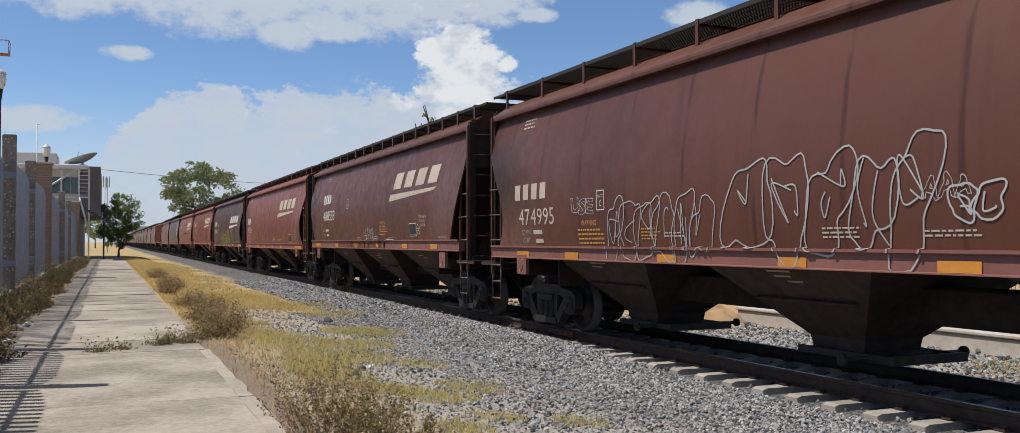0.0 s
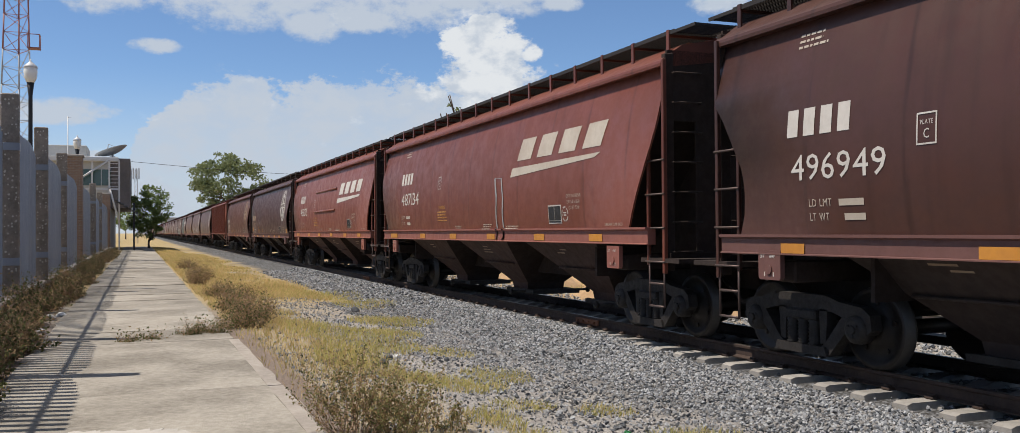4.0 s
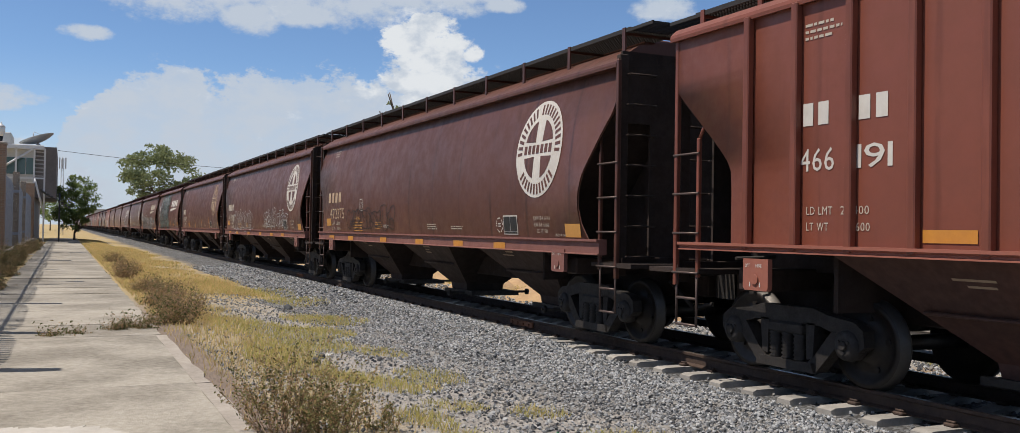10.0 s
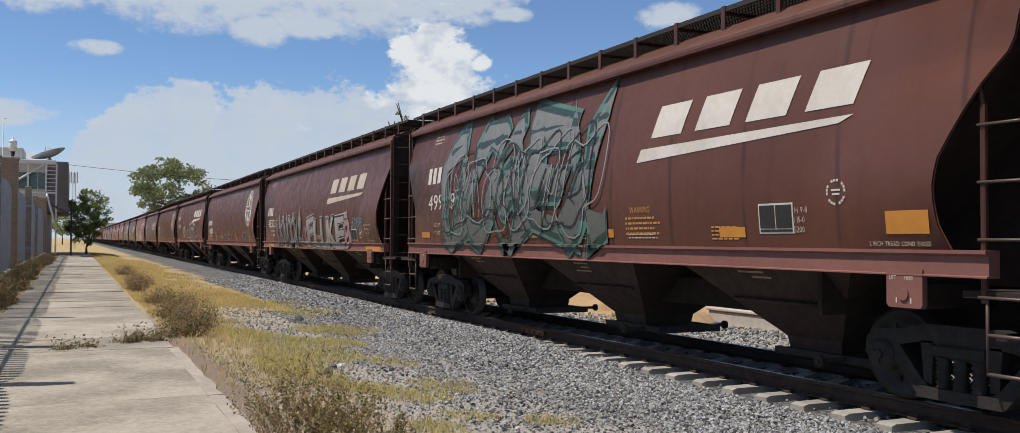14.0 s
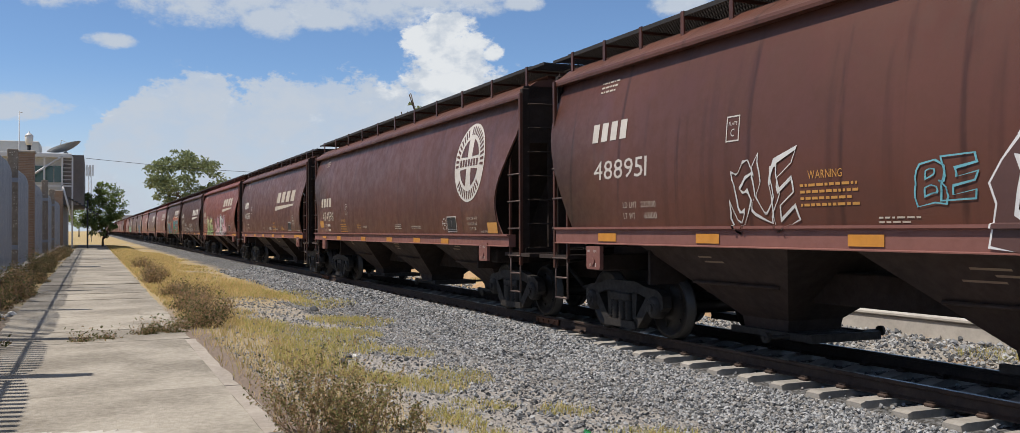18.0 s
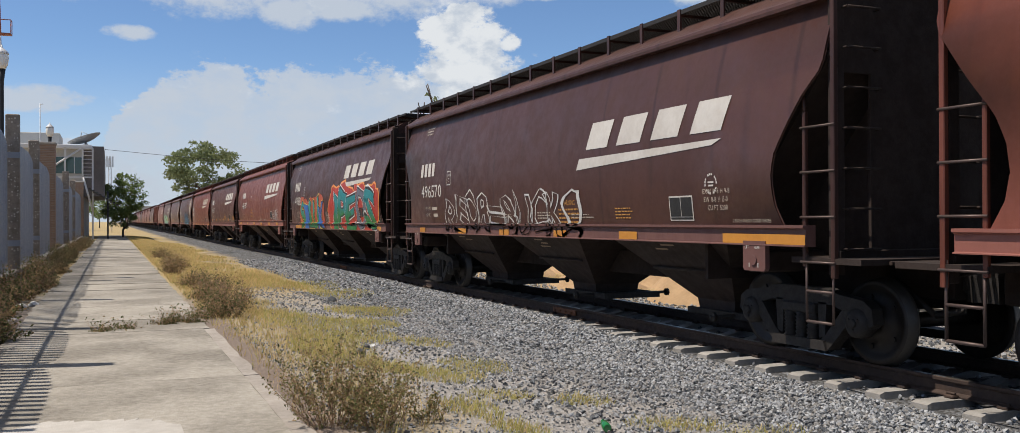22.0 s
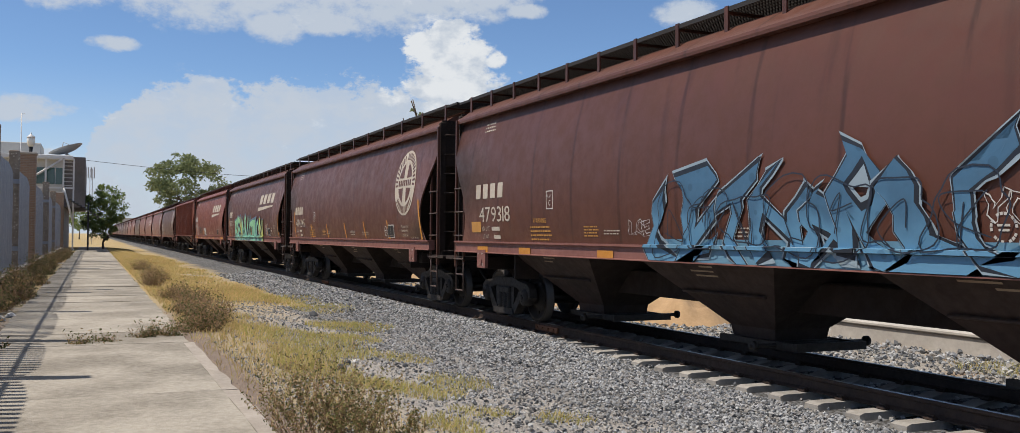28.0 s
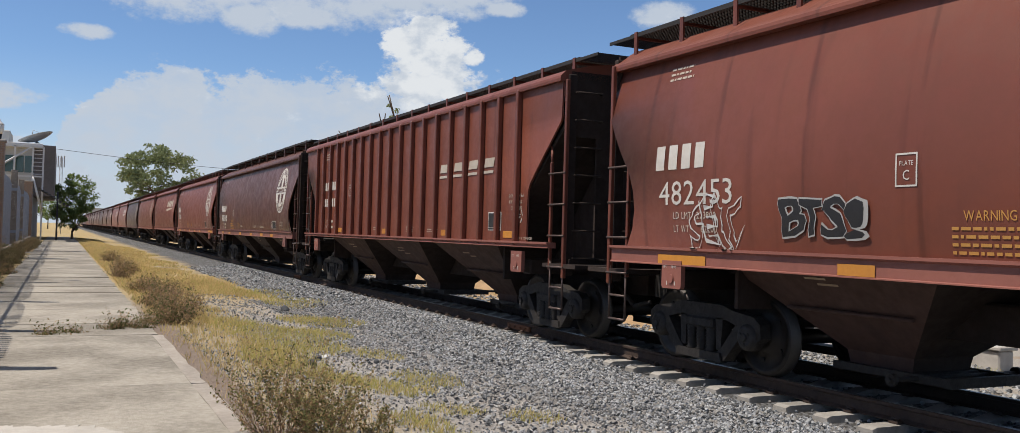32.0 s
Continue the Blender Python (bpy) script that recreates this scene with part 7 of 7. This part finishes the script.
def grass(name, label, patches, mats, seed):
    """Blades of grass as one mass."""
    rng = np.random.default_rng(seed)
    verts, faces, idx = [], [], []
    for x, y, rx, ry, count, h in patches:
        for _ in range(count):
            a, r = rng.uniform(0, 6.28), rng.uniform(0, 1) ** .6
            px, py = x + math.cos(a) * r * rx, y + math.sin(a) * r * ry
            if px < 1.42:
                continue
            z = ground_height(px, py) - .01
            hh = h * rng.uniform(.4, 1.2)
            d = rng.normal(0, .45, 2) * hh
            b = rng.uniform(0, 3.14)
            w = .0045 * (1 + max(0, py - 10) * .05)
            cx, cy = math.cos(b) * w, math.sin(b) * w
            n = len(verts)
            verts += [(px - cx, py - cy, z), (px + cx, py + cy, z), (px + d[0] * .4 + cx * .7, py + d[1] * .4 + cy * .7, z + hh * .6), (px + d[0] * .4 - cx * .7, py + d[1] * .4 - cy * .7, z + hh * .6), (px + d[0], py + d[1], z + hh)]
            faces += [(n, n + 1, n + 2, n + 3), (n + 3, n + 2, n + 4)]
            idx += [int(rng.uniform() < .25)] * 2
    ob = new(name, mesh_from(name, verts, faces, mats, False, idx))
    tagged(ob, label, "grass", kind="stuff")


def build_grass():
    rng = random.Random(6)
    strip = []
    y = 7.0
    while y < 110:
        step = .5 if y < 30 else 1.5
        strip.append((2.0 + rng.uniform(-.2, .5), y, .75 if y < 25 else 1.3, step * 1.2, int((70 if y < 11 else 150 if y < 17 else 330) if y < 30 else 520), .115))
        y += step
    for _ in range(60):
        yy = rng.uniform(24, 80)
        strip.append((rng.uniform(2.6, 4.6), yy, .9, 1.6, 330, .13))
    grass("dry_grass", "straw-yellow dry grass along the pavement", strip, [STRAW, GRASSY], 21)
    tufts = [(3.2, 14.0, .8, 1.2, 1500, .11), (3.9, 15.8, .7, .9, 1100, .11), (4.7, 18.4, .9, 1.0, 1200, .11), (2.9, 16.5, .6, 1.6, 1000, .12), (3.4, 10.0, .5, .6, 800, .09), (2.95, 10.6, .4, .5, 600, .09), (4.1, 10.8, .45, .6, 600, .09),
             (3.0, 8.0, .25, .5, 420, .09), (3.1, 7.1, .22, .35, 320, .09), (4.6, 7.1, .5, .3, 420, .08), (4.3, 8.3, .3, .35, 280, .08), (3.6, 8.7, .35, .35, 300, .08), (5.2, 6.6, .4, .3, 250, .08), (4.2, 13.2, .4, .6, 450, .08), (5.3, 23.5, .8, 1.5, 900, .11), (4.9, 27, 1.1, 2.0, 1100, .12), (2.6, 12.0, .5, 1.5, 1100, .13),
             (14.2, 11, .9, 1.0, 500, .16), (15.0, 22, 1.5, 2.0, 900, .2), (15.2, 32, 1.2, 6, 1400, .25)]
    grass("grass_tufts", "yellow-green grass tufts on the gravel", tufts, [GRASSY, STRAW], 22)


build_grass()

# ================= small things near the path =================
BOTTLE = material("green_bottle_glass", (0.01, 0.16, 0.04), 0.08, grain=4, amount=0.2, bump=0, spec=0.9)
LITTER = material("white_plastic_litter", (0.65, 0.66, 0.66), 0.5, grain=8, amount=0.4, bump=0.1)


def build_bottle():
    root = thing("bottle", "green glass bottle lying on the gravel", "bottle", at=(3.85, 7.02, ground_height(3.85, 7.02) + .045), rz=radians(70))
    bm = bmesh.new()
    lathe(bm, [(.03, -.12), (.036, -.115), (.036, .04), (.03, .07), (.015, .10), (.013, .15), (.016, .152), (.016, .16)], (0, 0, 0), "x", 14)
    part("glass_body", bm_mesh("glass_body", bm, [BOTTLE]), root)
    rng = random.Random(2)
    for x, y, s in ((-1.55, 19.5, .12), (-1.4, 20.3, .10), (-1.6, 24.6, .12), (3.3, 12.6, .05), (-1.5, 17.2, .07)):
        bm = bmesh.new()
        bmesh.ops.create_icosphere(bm, subdivisions=2, radius=s)
        for v in bm.verts:
            v.co *= 1 + .5 * noise.noise(v.co * 14 + Vector((x, y, 0)))
            v.co.z *= .6
        tagged(new("litter", bm_mesh("litter", bm, [LITTER])), "crumpled white plastic litter among the weeds", "litter", "litter").location = (x, y, s * .35 + ground_height(x, y))
    for x, y, s in ((3.05, 13.6, .05), (2.95, 11.9, .06), (3.15, 12.4, .05), (4.55, 21.0, .10), (2.6, 13.0, .05), (3.9, 12.2, .04)):
        bm = bmesh.new()
        bmesh.ops.create_icosphere(bm, subdivisions=2, radius=s)
        for v in bm.verts:
            v.co *= 1 + .45 * noise.noise(v.co * 11 + Vector((x, y, 3)))
        tagged(new("rock", bm_mesh("rock", bm, [STONES[2]])), "loose dark fist-sized rock on the gravel", "rock", "loose rocks").location = (x, y, s * .4 + ground_height(x, y))


build_bottle()


def build_cable():
    root = thing("overhead_cable", "thin overhead cable crossing the line", "cable")
    pts = [(-1 + 60 * i / 20, 150, 12.2 - 1.6 * math.sin(math.pi * i / 20)) for i in range(21)]
    ring = ((0, .03), (.03, 0), (0, -.03), (-.03, 0))
    verts = [(x, y + a, z + b) for x, y, z in pts for a, b in ring]
    faces = [(4 * i + k, 4 * i + (k + 1) % 4, 4 * i + 4 + (k + 1) % 4, 4 * i + 4 + k) for i in range(20) for k in range(4)]
    part("cable", mesh_from("cable", verts, faces, [BLACKIRON]), root)


build_cable()

# ================= far side of the line =================
LOWWALL = material("pale_low_wall_concrete", (0.46, 0.44, 0.41), 0.9, dark=(0.33, 0.31, 0.29), grain=8, big=1, amount=0.8, bump=0.3)
TERRACOTTA = material("terracotta_roof", (0.36, 0.14, 0.08), 0.85, grain=8, amount=0.6, bump=0.3)
FENCEGREEN = material("green_fence_wire", (0.05, 0.10, 0.085), 0.6, grain=8, amount=0.4, bump=0)
SAND = material("ochre_sand_heap", (0.44, 0.30, 0.17), 0.95, dark=(0.30, 0.20, 0.11), grain=10, big=1.5, amount=0.9, bump=0.7, bump_scale=25)


def build_far_side():
    for y0, y1 in ((11.5, 16.6), (17.4, 20.6)):
        root = thing("low_wall", "low pale concrete wall beyond the track", "wall", kind="structure")
        bm = bmesh.new()
        box(bm, 15.4, 15.8, y0, y1, -.9, -.24, bevel=.03)
        part("wall_body", bm_mesh("wall_body", bm, [LOWWALL]), root)
        bm = bmesh.new()
        box(bm, 15.35, 15.85, y0 - .05, y1 + .05, -.24, -.17, bevel=.015)
        part("coping", bm_mesh("coping", bm, [LOWWALL]), root)
    # heaps of ochre earth
    for x, y, r, h in ((14.3, 21.0, 1.35, .8), (14.6, 27.2, 1.7, .72), (14.4, 32.5, 1.5, .65), (17.2, 23.8, 2.2, 1.3), (17.6, 28.5, 2.6, 1.35), (17.4, 34, 2.8, 1.3), (17, 41, 3.0, 1.2), (18, 50, 3.2, 1.3), (17.5, 60, 3.2, 1.2)):
        rng = np.random.default_rng(int(y))
        n = 20
        verts = []
        for j in range(n + 1):
            for i in range(n + 1):
                u, v = 2 * i / n - 1, 2 * j / n - 1
                k = max(0, 1 - u * u - v * v)
                verts.append((u * r, v * r * 1.3, h * k * (1 + .5 * noise.noise(Vector((u * 3 + x, v * 3 + y, 0)))) - .12))
        faces = [(j * (n + 1) + i, j * (n + 1) + i + 1, (j + 1) * (n + 1) + i + 1, (j + 1) * (n + 1) + i) for j in range(n) for i in range(n)]
        ob = new("earth_heap", mesh_from("earth_heap", verts, faces, [SAND], True))
        ob.location = (x, y, -.6)
        tagged(ob, "heap of ochre earth and dry grass beyond the track", "earth heap", "earth heaps")
    # wire fence with razor coils
    root = thing("wire_fence", "green wire fence with coiled razor wire beyond the track", "fence")
    for i in range(22):
        bm = bmesh.new()
        bar(bm, (22, -4 + i * 2.5, -.7), (22, -4 + i * 2.5, 2.6), .035, 6)
        part("post", bm_mesh("fence_post", bm, [FENCEGREEN]), root)
    bm = bmesh.new()
    for k in range(420):
        y = -4 + k * .125
        box(bm, 21.995, 22.005, y - .006, y + .006, -.5, 2.2)
    for z in (.1, .8, 1.5, 2.2):
        box(bm, 21.99, 22.01, -4, 48.5, z - .012, z + .012)
    tagged(part("wire_mesh", bm_mesh("wire_mesh", bm, [FENCEGREEN]), root), kind="stuff")
    bm = bmesh.new()
    prev = None
    for k in range(900):
        a = k * .52
        p = (22 + .28 * math.cos(a), -4 + k * .058, 2.6 + .28 * math.sin(a))
        if prev:
            bar(bm, prev, p, .009, 3)
        prev = p
    part("razor_coil", bm_mesh("razor_coil", bm, [WHITESTEEL]), root, "silver razor wire coil")
    # house and palms seen between the cars
    root = thing("house", "pale house with a terracotta roof beyond the fence", "house", at=(34, 14, -.6))
    bm = bmesh.new()
    box(bm, 0, 10, -6, 8, -.2, 3.2)
    part("wall", bm_mesh("house_wall", bm, [RENDER_WALL]), root)
    bm = bmesh.new()
    prism(bm, [(-7, 3.2), (9, 3.2), (1, 5.6)], "x", -.6, 10.6)
    part("roof", bm_mesh("house_roof", bm, [TERRACOTTA]), root)
    for n, (x, y, h) in enumerate(((25, 11, 5.6), (28, 16, 7.0), (26, 6, 5.5), (30, 23, 7.5))):
        rng = np.random.default_rng(50 + n)
        root = thing("palm_tree", "fan palm with a rough trunk beyond the fence", "palm", "palms beyond the fence", at=(x, y, -.6))
        bm = bmesh.new()
        lathe(bm, [(.22, -.2), (.18, 1), (.15, h * .6), (.17, h)], (0, 0, 0), "z", 9)
        part("trunk", bm_mesh("palm_trunk", bm, [BARK]), root)
        for k in range(16):
            bm = bmesh.new()
            a, dr = rng.uniform(0, 6.28), rng.uniform(-.5, .7)
            L = rng.uniform(1.3, 1.9)
            for i in range(12):
                t = .3 + .7 * i / 11
                c = Vector((math.cos(a) * L * t, math.sin(a) * L * t, h + dr * L * t - .5 * L * t * t))
                s = Vector((-math.sin(a), math.cos(a), -.3)) * .42 * (1.1 - t)
                f = Vector((math.cos(a), math.sin(a), -.2)) * .16
                for sg in (-1, 1):
                    bm.faces.new([bm.verts.new(c), bm.verts.new(c + f * .3 + s * sg * .5), bm.verts.new(c + f + s * sg)])
            bar(bm, (0, 0, h), (math.cos(a) * L * .9, math.sin(a) * L * .9, h + dr * L * .9 - .4 * L), .02, 4)
            part("frond", bm_mesh("frond", bm, [LEAF]), root)
    root = thing("hedge_row", "dark green trees and hedges beyond the fence", "hedge", kind="stuff")
    rng = np.random.default_rng(77)
    clumps = [(rng.uniform(46, 60), rng.uniform(-20, 300), rng.uniform(.5, 3.2), rng.uniform(.8, 1.8)) for _ in range(260)]
    v, f = leaves(rng, clumps, 60, .3, .9)
    part("hedge_leaves", mesh_from("hedge_leaves", v, f, [LEAF]), root)
    shed = thing("distant_hall", "distant pale flat-roofed hall at the end of the line", "building", at=(14, 520, 0))
    bm = bmesh.new()
    box(bm, -3, 9, 0, 20, 0, 9.5)
    part("hall_body", bm_mesh("hall_body", bm, [RENDER_WALL]), shed)
    for x, y, h in ((9, 330, 14), (6, 410, 12)):
        pole = thing("lamp_mast", "distant thin lamp mast", "mast", "distant lamp masts", at=(x, y, 0))
        bm = bmesh.new()
        bar(bm, (0, 0, 0), (0, 0, h), .10, 5)
        box(bm, -.8, .8, -.2, .2, h - .2, h)
        part("mast_pole", bm_mesh("mast_pole", bm, [WHITESTEEL]), pole)


build_far_side()


# ================= movement =================
def run(t):
    """Metres that the train has gone at t seconds."""
    return 14.48442 * t + .01017053 * t ** 2 - .00005125236 * t ** 3


def motions():
    times = [i * 2.0 for i in range(17)]
    for car, sets, middle in TRAIN:
        walk(car, [(t, pose(CENTRE_X, middle - run(t), RAIL_Z)) for t in times])
        # wheels turn frame by frame while the car is near, and stand otherwise
        near = [f for f in range(0, 961) if -14 < middle - run(f / FPS) < 30]
        if len(near) < 3:
            continue
        for w in sets:
            rows, base = [], w.location.copy()
            fs = near[::1]
            if fs[0] > 0:
                rows.append((0.0, pose(*base)))
            for f in fs:
                ang = -math.degrees((run(f / FPS) - run(fs[0] / FPS)) / 0.457)
                rows.append((f / FPS, pose(*base) @ Matrix.Rotation(radians(-ang), 4, "X")))
            if fs[-1] < 960:
                rows.append((32.0, rows[-1][1]))
            walk(w, rows)


motions()
